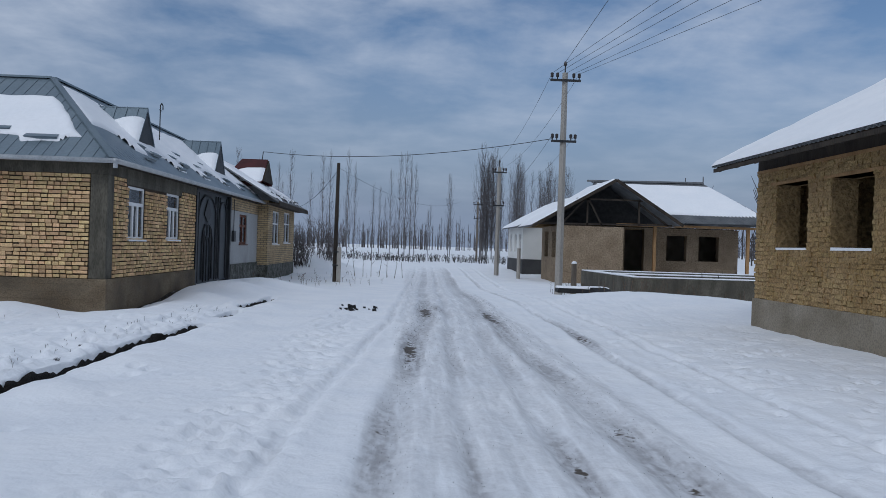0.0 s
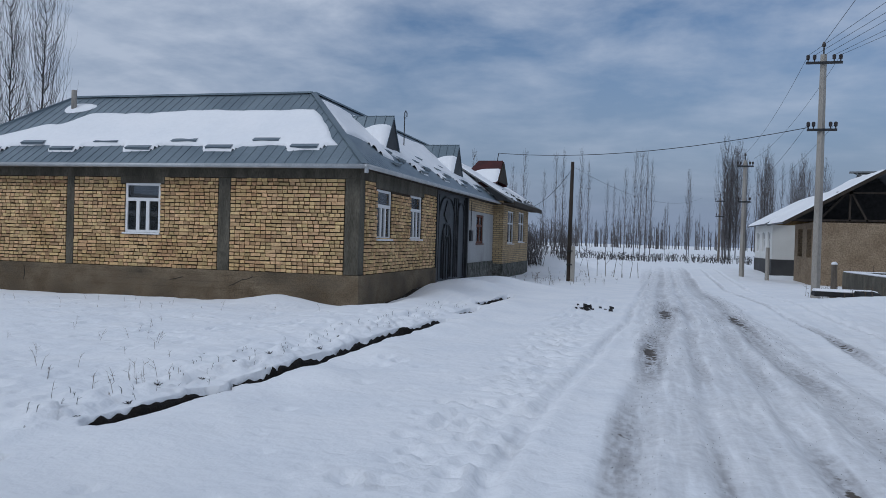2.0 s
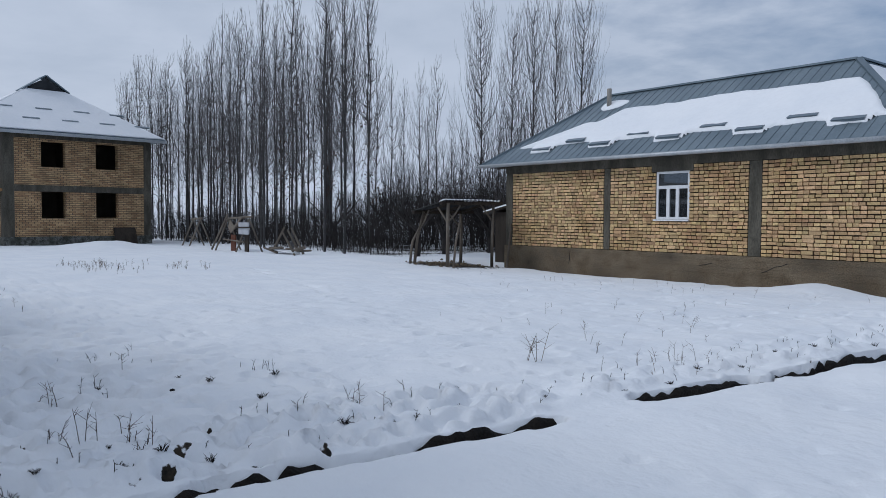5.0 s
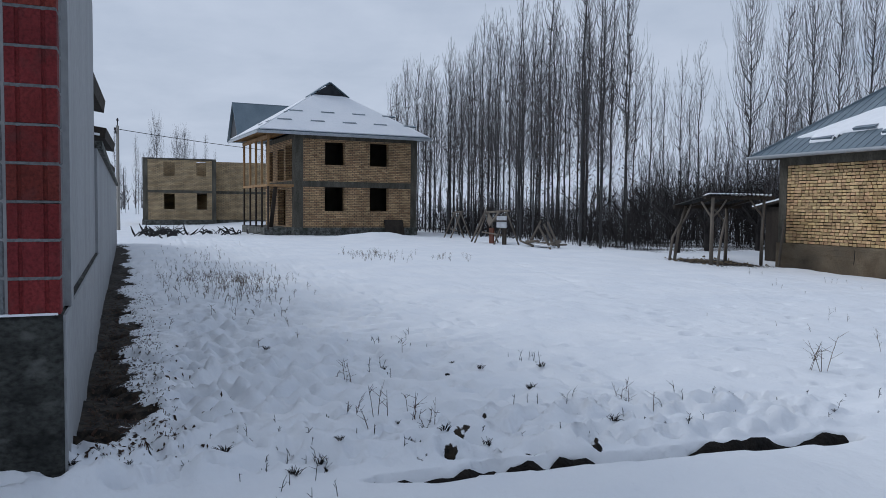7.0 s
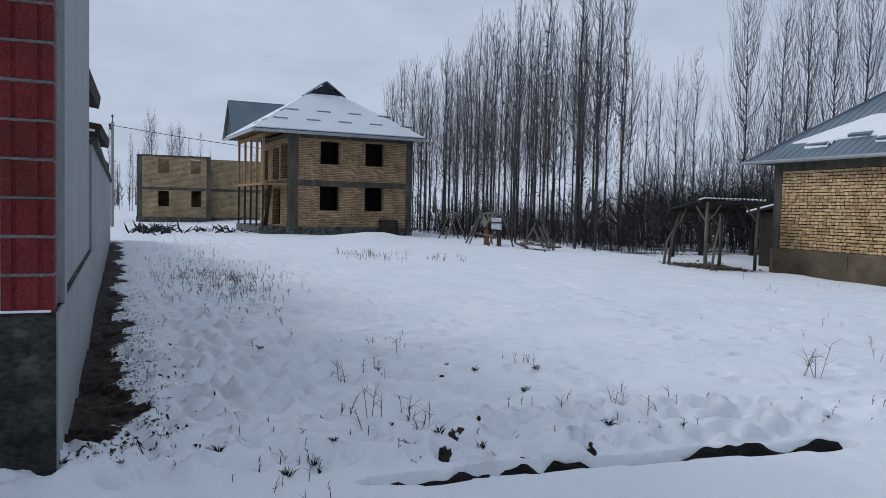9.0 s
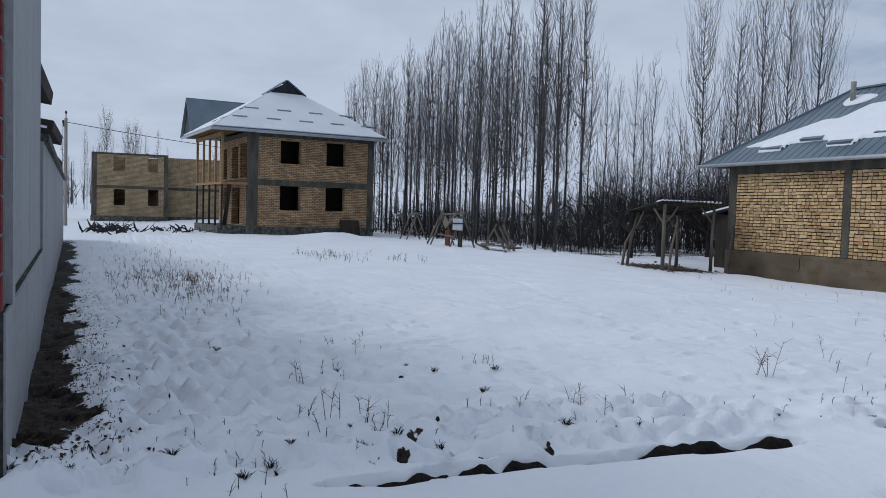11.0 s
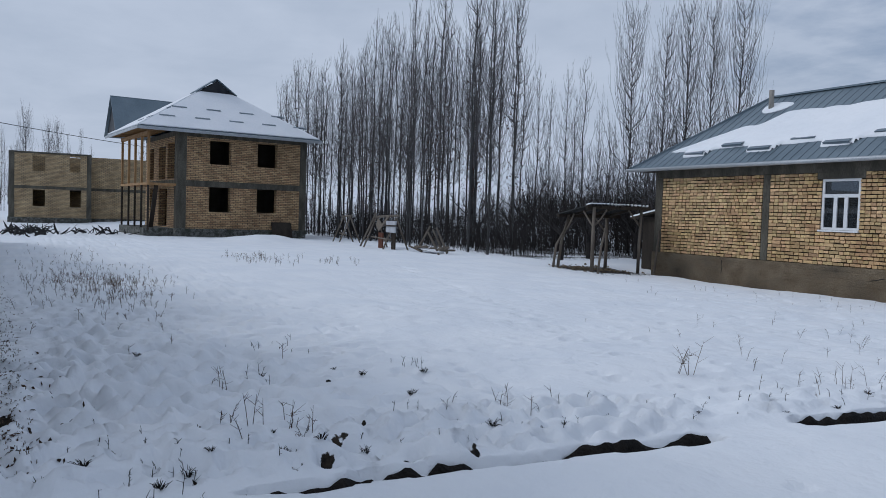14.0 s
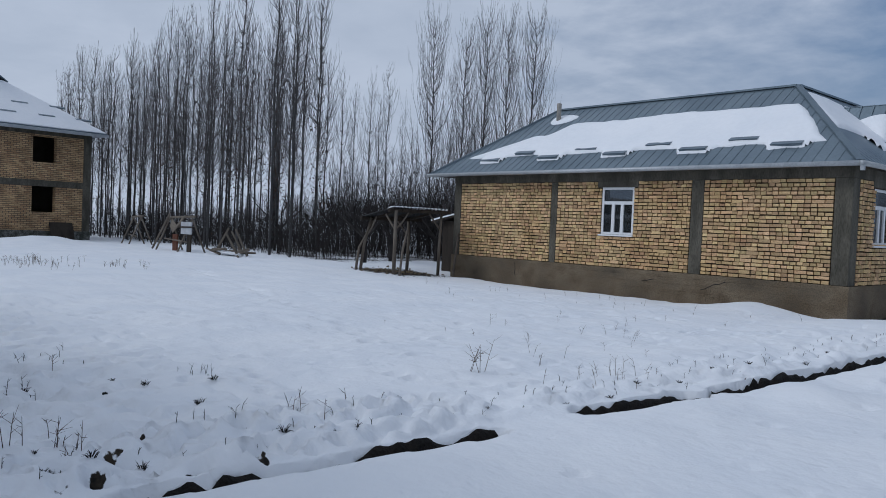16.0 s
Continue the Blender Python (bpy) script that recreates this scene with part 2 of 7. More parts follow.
def brick_face(name, c1, c2, mortar, w, h, gap, axis):
    """A far brick wall: courses too small to tell apart, on the wall's own plane."""
    m = bpy.data.materials.new(name)
    m.use_nodes = True
    N, L = m.node_tree.nodes, m.node_tree.links
    bsdf = N["Principled BSDF"]
    bsdf.inputs["Roughness"].default_value = 0.92
    tc, sp, cb = N.new("ShaderNodeTexCoord"), N.new("ShaderNodeSeparateXYZ"), N.new("ShaderNodeCombineXYZ")
    L.new(tc.outputs["Object"], sp.inputs[0])
    ad = N.new("ShaderNodeMath")
    L.new(sp.outputs[0], ad.inputs[0])
    L.new(sp.outputs[1], ad.inputs[1])
    L.new(ad.outputs[0], cb.inputs[0])
    L.new(sp.outputs[2], cb.inputs[1])
    br = N.new("ShaderNodeTexBrick")
    br.inputs["Color1"].default_value, br.inputs["Color2"].default_value, br.inputs["Mortar"].default_value = (*c1, 1), (*c2, 1), (*mortar, 1)
    br.inputs["Scale"].default_value, br.inputs["Brick Width"].default_value, br.inputs["Row Height"].default_value, br.inputs["Mortar Size"].default_value = 1.0, w, h, gap
    L.new(cb.outputs[0], br.inputs["Vector"])
    no = N.new("ShaderNodeTexNoise")
    no.inputs["Scale"].default_value, no.inputs["Detail"].default_value = 1.4, 8
    L.new(tc.outputs["Object"], no.inputs["Vector"])
    mr = N.new("ShaderNodeMapRange")
    mr.inputs[1].default_value, mr.inputs[2].default_value, mr.inputs[3].default_value, mr.inputs[4].default_value = 0.3, 0.7, 0.7, 1.15
    L.new(no.outputs[0], mr.inputs[0])
    x = N.new("ShaderNodeMix")
    x.data_type, x.blend_type = "RGBA", "MULTIPLY"
    x.inputs[0].default_value = 1.0
    L.new(br.outputs["Color"], x.inputs[6])
    L.new(mr.outputs[0], x.inputs[7])
    L.new(x.outputs[2], bsdf.inputs["Base Color"])
    bp = N.new("ShaderNodeBump")
    bp.inputs["Strength"].default_value, bp.inputs["Distance"].default_value, bp.invert = 0.6, 0.01, True
    L.new(br.outputs["Fac"], bp.inputs["Height"])
    L.new(bp.outputs[0], bsdf.inputs["Normal"])
    return m


M["far_brick"] = brick_face("far_yellow_brick", (0.58, 0.40, 0.205), (0.34, 0.20, 0.10), (0.10, 0.075, 0.055), 0.26, 0.09, 0.012, 0)
M["far_brick_pale"] = brick_face("far_pale_brick", (0.52, 0.39, 0.215), (0.38, 0.27, 0.145), (0.17, 0.14, 0.10), 0.26, 0.09, 0.012, 0)


def glass_material():
    m = bpy.data.materials.new("window_glass")
    m.use_nodes = True
    b = m.node_tree.nodes["Principled BSDF"]
    b.inputs["Base Color"].default_value = (0.10, 0.12, 0.14, 1)
    b.inputs["Roughness"].default_value = 0.03
    b.inputs["Transmission Weight"].default_value = 0.85
    b.inputs["Specular IOR Level"].default_value = 0.6
    return m


M["glass"] = glass_material()


def ground_material():
    """Snow over soil; 'mud' and 'soil' are worn tracks and bare earth laid down with the terrain."""
    m = bpy.data.materials.new("snowy_ground")
    m.use_nodes = True
    N, L = m.node_tree.nodes, m.node_tree.links
    bsdf = N["Principled BSDF"]
    bsdf.inputs["Specular IOR Level"].default_value = 0.25
    tc = N.new("ShaderNodeTexCoord")

    def noise_tex(s, d=5.0, stretch=None):
        n = N.new("ShaderNodeTexNoise")
        n.inputs["Scale"].default_value, n.inputs["Detail"].default_value = s, d
        if stretch:
            mp = N.new("ShaderNodeMapping")
            mp.inputs["Scale"].default_value = stretch
            L.new(tc.outputs["Object"], mp.inputs[0])
            L.new(mp.outputs[0], n.inputs["Vector"])
        else:
            L.new(tc.outputs["Object"], n.inputs["Vector"])
        return n.outputs[0]

    def mth(op, a, b):
        n = N.new("ShaderNodeMath")
        n.operation = op
        for i, v in enumerate((a, b)):
            if isinstance(v, (int, float)):
                n.inputs[i].default_value = v
            else:
                L.new(v, n.inputs[i])
        return n.outputs[0]

    def rng(v, lo, hi):
        r = N.new("ShaderNodeMapRange")
        r.interpolation_type = "SMOOTHSTEP"
        r.inputs[1].default_value, r.inputs[2].default_value = lo, hi
        L.new(v, r.inputs[0])
        return r.outputs[0]

    def mix(f, a, b):
        x = N.new("ShaderNodeMix")
        x.data_type = "RGBA"
        L.new(f, x.inputs[0])
        for i, v in ((6, a), (7, b)):
            if isinstance(v, tuple):
                x.inputs[i].default_value = (*v, 1)
            else:
                L.new(v, x.inputs[i])
        return x.outputs[2]

    am, so = N.new("ShaderNodeAttribute"), N.new("ShaderNodeAttribute")
    am.attribute_name, so.attribute_name = "mud", "soil"
    n1, n2, n3 = noise_tex(0.9, 6), noise_tex(7.0, 6), noise_tex(4.0, 10, (3.0, 0.28, 1))
    snow = mix(rng(n1, 0.3, 0.7), (0.80, 0.82, 0.85), (0.86, 0.87, 0.885))
    packed = mix(rng(mth("ADD", mth("MULTIPLY", n3, 0.6), mth("MULTIPLY", noise_tex(11.0, 8, (1.5, 0.8, 1)), 0.4)), 0.36, 0.62), (0.36, 0.355, 0.365), (0.64, 0.65, 0.67))
    wet = mth("ADD", am.outputs["Fac"], mth("MULTIPLY", mth("SUBTRACT", n3, 0.5), 0.6))
    col = mix(rng(wet, 0.16, 0.5), snow, packed)
    grit = mth("ADD", mth("MULTIPLY", am.outputs["Fac"], 0.75), mth("MULTIPLY", mth("SUBTRACT", n2, 0.5), 1.0))
    col = mix(rng(grit, 0.56, 0.66), col, (0.085, 0.068, 0.052))
    earth = mth("ADD", so.outputs["Fac"], mth("MULTIPLY", mth("SUBTRACT", noise_tex(15.0, 8), 0.5), 1.3))
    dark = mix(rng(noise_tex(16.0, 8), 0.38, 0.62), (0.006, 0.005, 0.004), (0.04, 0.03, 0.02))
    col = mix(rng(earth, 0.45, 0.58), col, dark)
    L.new(col, bsdf.inputs["Base Color"])
    rr = N.new("ShaderNodeMapRange")
    rr.inputs[3].default_value, rr.inputs[4].default_value = 0.8, 0.55
    L.new(am.outputs["Fac"], rr.inputs[0])
    L.new(rr.outputs[0], bsdf.inputs["Roughness"])
    b1 = N.new("ShaderNodeBump")
    b1.inputs["Strength"].default_value, b1.inputs["Distance"].default_value = 0.42, 0.05
    pock = mth("MULTIPLY", rng(noise_tex(4.6, 2.5), 0.60, 0.74), -0.3)
    L.new(mth("ADD", mth("ADD", mth("ADD", n2, pock), noise_tex(3.2, 3)), mth("MULTIPLY", noise_tex(30.0, 4), 0.25)), b1.inputs["Height"])
    L.new(b1.outputs[0], bsdf.inputs["Normal"])
    return m


M["ground"] = ground_material()

# ---- builders ----
rng_ = random.Random(7)


class Build:
    """Collects boxes, tubes and faces in world metres for one mesh."""

    def __init__(self):
        self.v, self.f, self.smooth = [], [], False

    def add(self, vs, fs):
        n = len(self.v)
        self.v.extend(tuple(p) for p in vs)
        self.f.extend(tuple(i + n for i in q) for q in fs)
        return self

    def box(self, x0, x1, y0, y1, z0, z1, jit=0.0):
        x0, x1, y0, y1, z0, z1 = min(x0, x1), max(x0, x1), min(y0, y1), max(y0, y1), min(z0, z1), max(z0, z1)
        vs = [(x, y, z) for z in (z0, z1) for x, y in ((x0, y0), (x1, y0), (x1, y1), (x0, y1))]
        if jit:
            vs = [tuple(c + rng_.uniform(-jit, jit) for c in p) for p in vs]
        return self.add(vs, [(0, 3, 2, 1), (4, 5, 6, 7), (0, 1, 5, 4), (1, 2, 6, 5), (2, 3, 7, 6), (3, 0, 4, 7)])

    def slab(self, pts, thick):
        """A plate: the polygon pts (counted anticlockwise from outside), thickened against its normal."""
        a, b, c = (Vector(p) for p in pts[:3])
        n = (b - a).cross(c - a).normalized() * thick
        k = len(pts)
        vs = [Vector(p) for p in pts] + [Vector(p) - n for p in pts]
        fs = [tuple(range(k)), tuple(range(2 * k - 1, k - 1, -1))] + [(i, i + k, (i + 1) % k + k, (i + 1) % k) for i in range(k)]
        return self.add(vs, fs)

    def beam(self, a, b, w, h=None):
        """A square bar from a to b."""
        a, b = Vector(a), Vector(b)
        h = h or w
        d = (b - a).normalized()
        s = d.cross(Vector((0, 0, 1)))
        s = s.normalized() if s.length > 0.01 else Vector((1, 0, 0))
        u = s.cross(d).normalized()
        vs = [p + s * w / 2 * i + u * h / 2 * j for p in (a, b) for i, j in ((-1, -1), (1, -1), (1, 1), (-1, 1))]
        return self.add(vs, [(0, 3, 2, 1), (4, 5, 6, 7), (0, 1, 5, 4), (1, 2, 6, 5), (2, 3, 7, 6), (3, 0, 4, 7)])

    def tube(self, pts, rads, sides=6, cap=True):
        pts = [Vector(p) for p in pts]
        n0 = len(self.v)
        up = Vector((0.31, 0.17, 1))
        for i, p in enumerate(pts):
            d = (pts[min(i + 1, len(pts) - 1)] - pts[max(i - 1, 0)]).normalized()
            ref = up if abs(d.z) < 0.95 else Vector((1, 0, 0))
            s = d.cross(ref).normalized()
            u = s.cross(d)
            r = rads[i] if isinstance(rads, (list, tuple)) else rads
            for k in range(sides):
                a = 2 * math.pi * k / sides
                self.v.append(tuple(p + s * (r * math.cos(a)) + u * (r * math.sin(a))))
        for i in range(len(pts) - 1):
            for k in range(sides):
                a, b = n0 + i * sides + k, n0 + i * sides + (k + 1) % sides
                self.f.append((a, b, b + sides, a + sides))
        if cap:
            self.f.append(tuple(n0 + k for k in range(sides))[::-1])
            self.f.append(tuple(n0 + (len(pts) - 1) * sides + k for k in range(sides)))
        return self


ORIGIN = {}


def link_mesh(name, b, mat, origin, smooth=False, bevel=0.0):
    me = bpy.data.meshes.new(name)
    ox, oy, oz = origin
    me.from_pydata([(x - ox, y - oy, z - oz) for x, y, z in b.v], [], b.f)
    if bevel:
        bm = bmesh.new()
        bm.from_mesh(me)
        bmesh.ops.bevel(bm, geom=bm.edges[:], offset=bevel, segments=1, affect="EDGES", clamp_overlap=True)
        bm.to_mesh(me)
        bm.free()
    if smooth or b.smooth:
        me.shade_smooth()
    me.materials.append(mat)
    return new(name, me)


def thing(name, base, label, category, group="", kind=""):
    e = new(name)
    e.location = base
    e.empty_display_size = 0.2
    ORIGIN[e.name] = tuple(base)
    return tagged(e, label, category, group, kind)


def part(name, b, mat, parent, label="", smooth=False, bevel=0.0, kind=""):
    ob = link_mesh(name, b, mat, ORIGIN[parent.name], smooth, bevel)
    ob.parent = parent
    ORIGIN[ob.name] = ORIGIN[parent.name]
    return tagged(ob, label, kind=kind)


def solo(name, b, mat, base, label, category, group="", kind="", smooth=False, bevel=0.0):
    ob = link_mesh(name, b, mat, base, smooth, bevel)
    ob.location = base
    ORIGIN[ob.name] = tuple(base)
    return tagged(ob, label, category, group, kind)


class Side:
    """One upright wall face: u runs along it, d goes inwards, z up."""

    def __init__(self, facing, plane):
        self.facing, self.plane = facing, plane

    def rect(self, b, u0, u1, d0, d1, z0, z1, jit=0.0):
        p, f = self.plane, self.facing
        if f == "south":
            b.box(u0, u1, p + d0, p + d1, z0, z1, jit)
        elif f == "north":
            b.box(u0, u1, p - d0, p - d1, z0, z1, jit)
        elif f == "east":
            b.box(p - d0, p - d1, u0, u1, z0, z1, jit)
        else:
            b.box(p + d0, p + d1, u0, u1, z0, z1, jit)
        return b

    def wall(self, b, u0, u1, z0, z1, d0, d1, holes=()):
        """One connected slab with its openings cut through."""
        holes = [h for h in holes if h[1] > u0 and h[0] < u1 and h[3] > z0 and h[2] < z1]
        us = sorted({u0, u1, *[min(max(v, u0), u1) for h in holes for v in h[:2]]})
        zs = sorted({z0, z1, *[min(max(v, z0), z1) for h in holes for v in h[2:4]]})
        nu, nz, p = len(us), len(zs), self.plane
        put = {"south": lambda u, d, z: (u, p + d, z), "north": lambda u, d, z: (u, p - d, z), "east": lambda u, d, z: (p - d, u, z), "west": lambda u, d, z: (p + d, u, z)}[self.facing]
        full = [[not any(h[0] < (us[i] + us[i + 1]) / 2 < h[1] and h[2] < (zs[j] + zs[j + 1]) / 2 < h[3] for h in holes) for j in range(nz - 1)] for i in range(nu - 1)]
        vs = [put(u, d, z) for d in (d0, d1) for u in us for z in zs]
        k = nu * nz
        at = lambda i, j: i * nz + j
        flip = self.facing in ("north", "west")
        fs = []

        def face(*q):
            fs.append(q[::-1] if flip else q)

        ok = lambda i, j: 0 <= i < nu - 1 and 0 <= j < nz - 1 and full[i][j]
        for i in range(nu - 1):
            for j in range(nz - 1):
                if not full[i][j]:
                    continue
                a, c, e, g = at(i, j), at(i + 1, j), at(i + 1, j + 1), at(i, j + 1)
                face(a, c, e, g)
                face(g + k, e + k, c + k, a + k)
                if not ok(i - 1, j):
                    face(a, g, g + k, a + k)
                if not ok(i + 1, j):
                    face(c, c + k, e + k, e)
                if not ok(i, j - 1):
                    face(a, a + k, c + k, c)
                if not ok(i, j + 1):
                    face(g, e, e + k, g + k)
        used = sorted({i for f in fs for i in f})
        ren = {o: n for n, o in enumerate(used)}
        return b.add([vs[i] for i in used], [tuple(ren[i] for i in f) for f in fs])


def courses(side, u0, u1, z0, z1, h, holes, seed, length=0.25, header=0.12, gap=0.012, depth=0.06, odd=0.4, perp=0.009):
    """Brick boxes (u0, u1, z0, z1, proud) in uneven bond, cut at the holes."""
    r = random.Random(seed)
    out_ = []
    n = max(1, round((z1 - z0) / h))
    h = (z1 - z0) / n
    for k in range(n):
        za, zb = z0 + k * h + gap / 2, z0 + (k + 1) * h - gap / 2
        bars = sorted((q[0], q[1]) for q in holes if q[2] < zb - 0.02 and q[3] > za + 0.02)
        spans, u = [], u0
        for a, c in bars:
            if a > u:
                spans.append((u, a))
            u = max(u, c)
        if u < u1:
            spans.append((u, u1))
        for a, c in spans:
            u = a + gap / 2
            first = True
            while u < c - 0.03:
                w = header if r.random() < odd or (first and k % 2) else length
                first = False
                w = min(w * r.uniform(0.94, 1.05), c - gap / 2 - u)
                if c - (u + w) < 0.07:
                    w = c - gap / 2 - u
                dz, dh_ = r.uniform(-0.005, 0.005), r.uniform(-0.004, 0.004)
                out_.append((u, u + w, za + dz - dh_, zb + dz + dh_, r.uniform(-0.010, 0.008)))
                u += w + perp * r.uniform(0.6, 1.6)
    return out_


# ---- terrain ----
def lattice(seed, n=256):
    return np.random.RandomState(seed).rand(n, n)


LAT = [lattice(s) for s in range(6)]


def vnoise(x, y, scale, k=0):
    """Smooth value noise from -1 to 1."""
    L_ = LAT[k]
    x, y = x / scale + 1000.3, y / scale + 1000.7
    xi, yi = np.floor(x).astype(int), np.floor(y).astype(int)
    fx, fy = x - xi, y - yi
    fx, fy = fx * fx * (3 - 2 * fx), fy * fy * (3 - 2 * fy)
    g = lambda a, b: L_[a % 256, b % 256]
    top = g(xi, yi) * (1 - fx) + g(xi + 1, yi) * fx
    bot = g(xi, yi + 1) * (1 - fx) + g(xi + 1, yi + 1) * fx
    return (top * (1 - fy) + bot * fy) * 2 - 1


def smooth(a, b, x):
    t = np.clip((x - a) / (b - a), 0, 1)
    return t * t * (3 - 2 * t)


def drain_x(y):
    """The ditch's middle line beside the lane."""
    return np.interp(y, [-30, 0, 1.2, 2.6, 4.0, 5.3, 7.2, 9.8, 11.8, 13.2, 19, 24, 40], [-6.6, -5.82, -5.70, -5.62, -5.55, -5.5, -5.36, -5.32, -5.25, -5.08, -5.1, -5.1, -5.2])


DITCH_LIDS = ((4.5, 0.28), (14.6, 0.5), (17.0, 0.3))     # where snow bridges the ditch
CLODS = ((-1.45, 11.6, 0.13, 1.6, 0.5), (-1.05, 18.2, 0.16, 2.2, 0.5), (-0.75, 18.8, 0.1, 0.8, 0.35), (0.36, 17.0, 0.14, 1.8, 0.5), (-0.23, 5.5, 0.07, 0.8, 0.55), (0.38, 6.5, 0.10, 0.25, 0.5), (0.45, 5.1, 0.16, 1.0, 0.3), (1.62, 13.4, 0.12, 1.6, 0.5), (1.55, 16.0, 0.10, 1.0, 0.35), (-1.7, 6.0, 0.10, 1.6, 0.22), (-1.0, 5.0, 0.05, 1.2, 0.3))     # muddy stretches
RUTS = [(-1.66, -1.15, -0.9, 0.26, 0.52), (-0.98, -0.66, -0.3, 0.16, 0.45), (-0.25, -0.05, 0.3, 0.20, 0.45), (0.42, 0.28, 0.55, 0.28, 0.55), (1.40, 1.60, 1.7, 0.14, 0.42), (2.35, 2.5, 2.6, 0.14, 0.3), (-2.5, -1.9, -1.5, 0.12, 0.34)]


_h = random.Random(21)
HUMPS = []                                  # x, y, radius, height, bare soil at the bottom


def bank_at(y, d):
    return float(drain_x(y)) - d


for _ in range(300):                        # rounded snow cushions on the far bank
    _y = _h.uniform(-1.2, 13) if _h.random() < 0.8 else _h.uniform(13, 18)
    HUMPS.append((bank_at(_y, abs(_h.gauss(0.1, 0.42)) + 0.24), _y, _h.uniform(0.05, 0.12), _h.uniform(0.015, 0.045), 0))
for _ in range(90):                        # thawed holes between them
    _y = _h.uniform(-0.9, 15)
    HUMPS.append((bank_at(_y, abs(_h.gauss(0.0, 0.24)) + 0.22), _y, _h.uniform(0.02, 0.034), -_h.uniform(0.05, 0.08), 1))
for _k in range(320):                       # knobbly trampled edge before the field
    _y = _h.uniform(-1.3, 4.2)
    HUMPS.append((bank_at(_y, _h.uniform(0.18, 1.1)), _y, _h.uniform(0.035, 0.06), -_h.uniform(0.035, 0.08), 1 if _k % 9 == 0 else 0))
for _x, _y, _n in ((-8.1, 2.3, 9), (-7.9, 3.2, 8), (-9.2, 2.6, 6), (-7.2, 2.6, 6), (-7.9, 1.6, 6), (-6.9, 8.2, 8), (-9.4, 11.0, 8)):
    for _ in range(_n):
        HUMPS.append((_h.gauss(_x, 0.35), _h.gauss(_y, 0.25), _h.uniform(0.016, 0.03), -0.04, 1))
for _ in range(900):                        # faint old marks over the field
    HUMPS.append((_h.uniform(-15, -6.4), _h.uniform(-0.2, 15), _h.uniform(0.04, 0.08), -_h.uniform(0.015, 0.045), 0))
for _ in range(650):                        # trodden snow near the neighbour's wall
    _x = -6.9 - abs(_h.gauss(0, 3.4))
    HUMPS.append((_x, -0.15 + abs(_h.gauss(0, 0.8)), _h.uniform(0.05, 0.085), -_h.uniform(0.025, 0.055), 0))
for _k in range(26):                        # a trail of steps over the field towards the grove
    _f = _k / 25
    HUMPS.append((-9.0 - 12 * _f + _h.gauss(0, 0.06), 5.5 + 3.2 * _f + _h.gauss(0, 0.06), 0.08, -0.07, 0))
for _ in range(420):                        # footmarks beside the lane and before the adobe house
    _s = _h.random() < 0.45
    HUMPS.append((_h.gauss(-2.95, 0.2) if _s else _h.uniform(1.9, 5.6), _h.uniform(3, 20) if _s else _h.uniform(4.5, 24), _h.uniform(0.045, 0.075), -_h.uniform(0.035, 0.06), 0))
for _ in range(700):                        # trodden edges of the lane
    _s = _h.random() < 0.5
    HUMPS.append((_h.gauss(-2.7, 0.25) if _s else _h.uniform(1.2, 5.8), _h.uniform(4.5, 22), _h.uniform(0.045, 0.08), -_h.uniform(0.015, 0.035), 0))
for _ in range(34):                         # single steps between ditch and lane
    HUMPS.append((_h.uniform(-4.6, -2.6), _h.uniform(3.0, 9.0), _h.uniform(0.05, 0.08), -_h.uniform(0.02, 0.04), 0))


def ditch(y):
    """Sideways sway and half width of the ditch; below nought where snow bridges it."""
    o = y * 0
    half = np.interp(y, [-6, 0, 3.8, 5.6, 9, 14, 20], [0.06, 0.062, 0.068, 0.10, 0.14, 0.12, 0.12]) + 0.010 * vnoise(o, y, 1.5, 3) + 0.010 * vnoise(o, y, 0.35, 2) + 0.006 * vnoise(o, y, 0.13, 4)
    for ly, lr in DITCH_LIDS:
        half = half - 0.3 * smooth(lr + 0.25, lr - 0.1, np.abs(y - ly))
    half = half - 0.3 * smooth(0.95, 0.5, y)
    half = half - 0.10 * smooth(0.35, 0.7, vnoise(o, y, 0.55, 0)) * smooth(5.4, 6.2, y)
    return 0.07 * vnoise(o, y, 0.8, 5) + 0.03 * vnoise(o, y, 0.3, 1), half


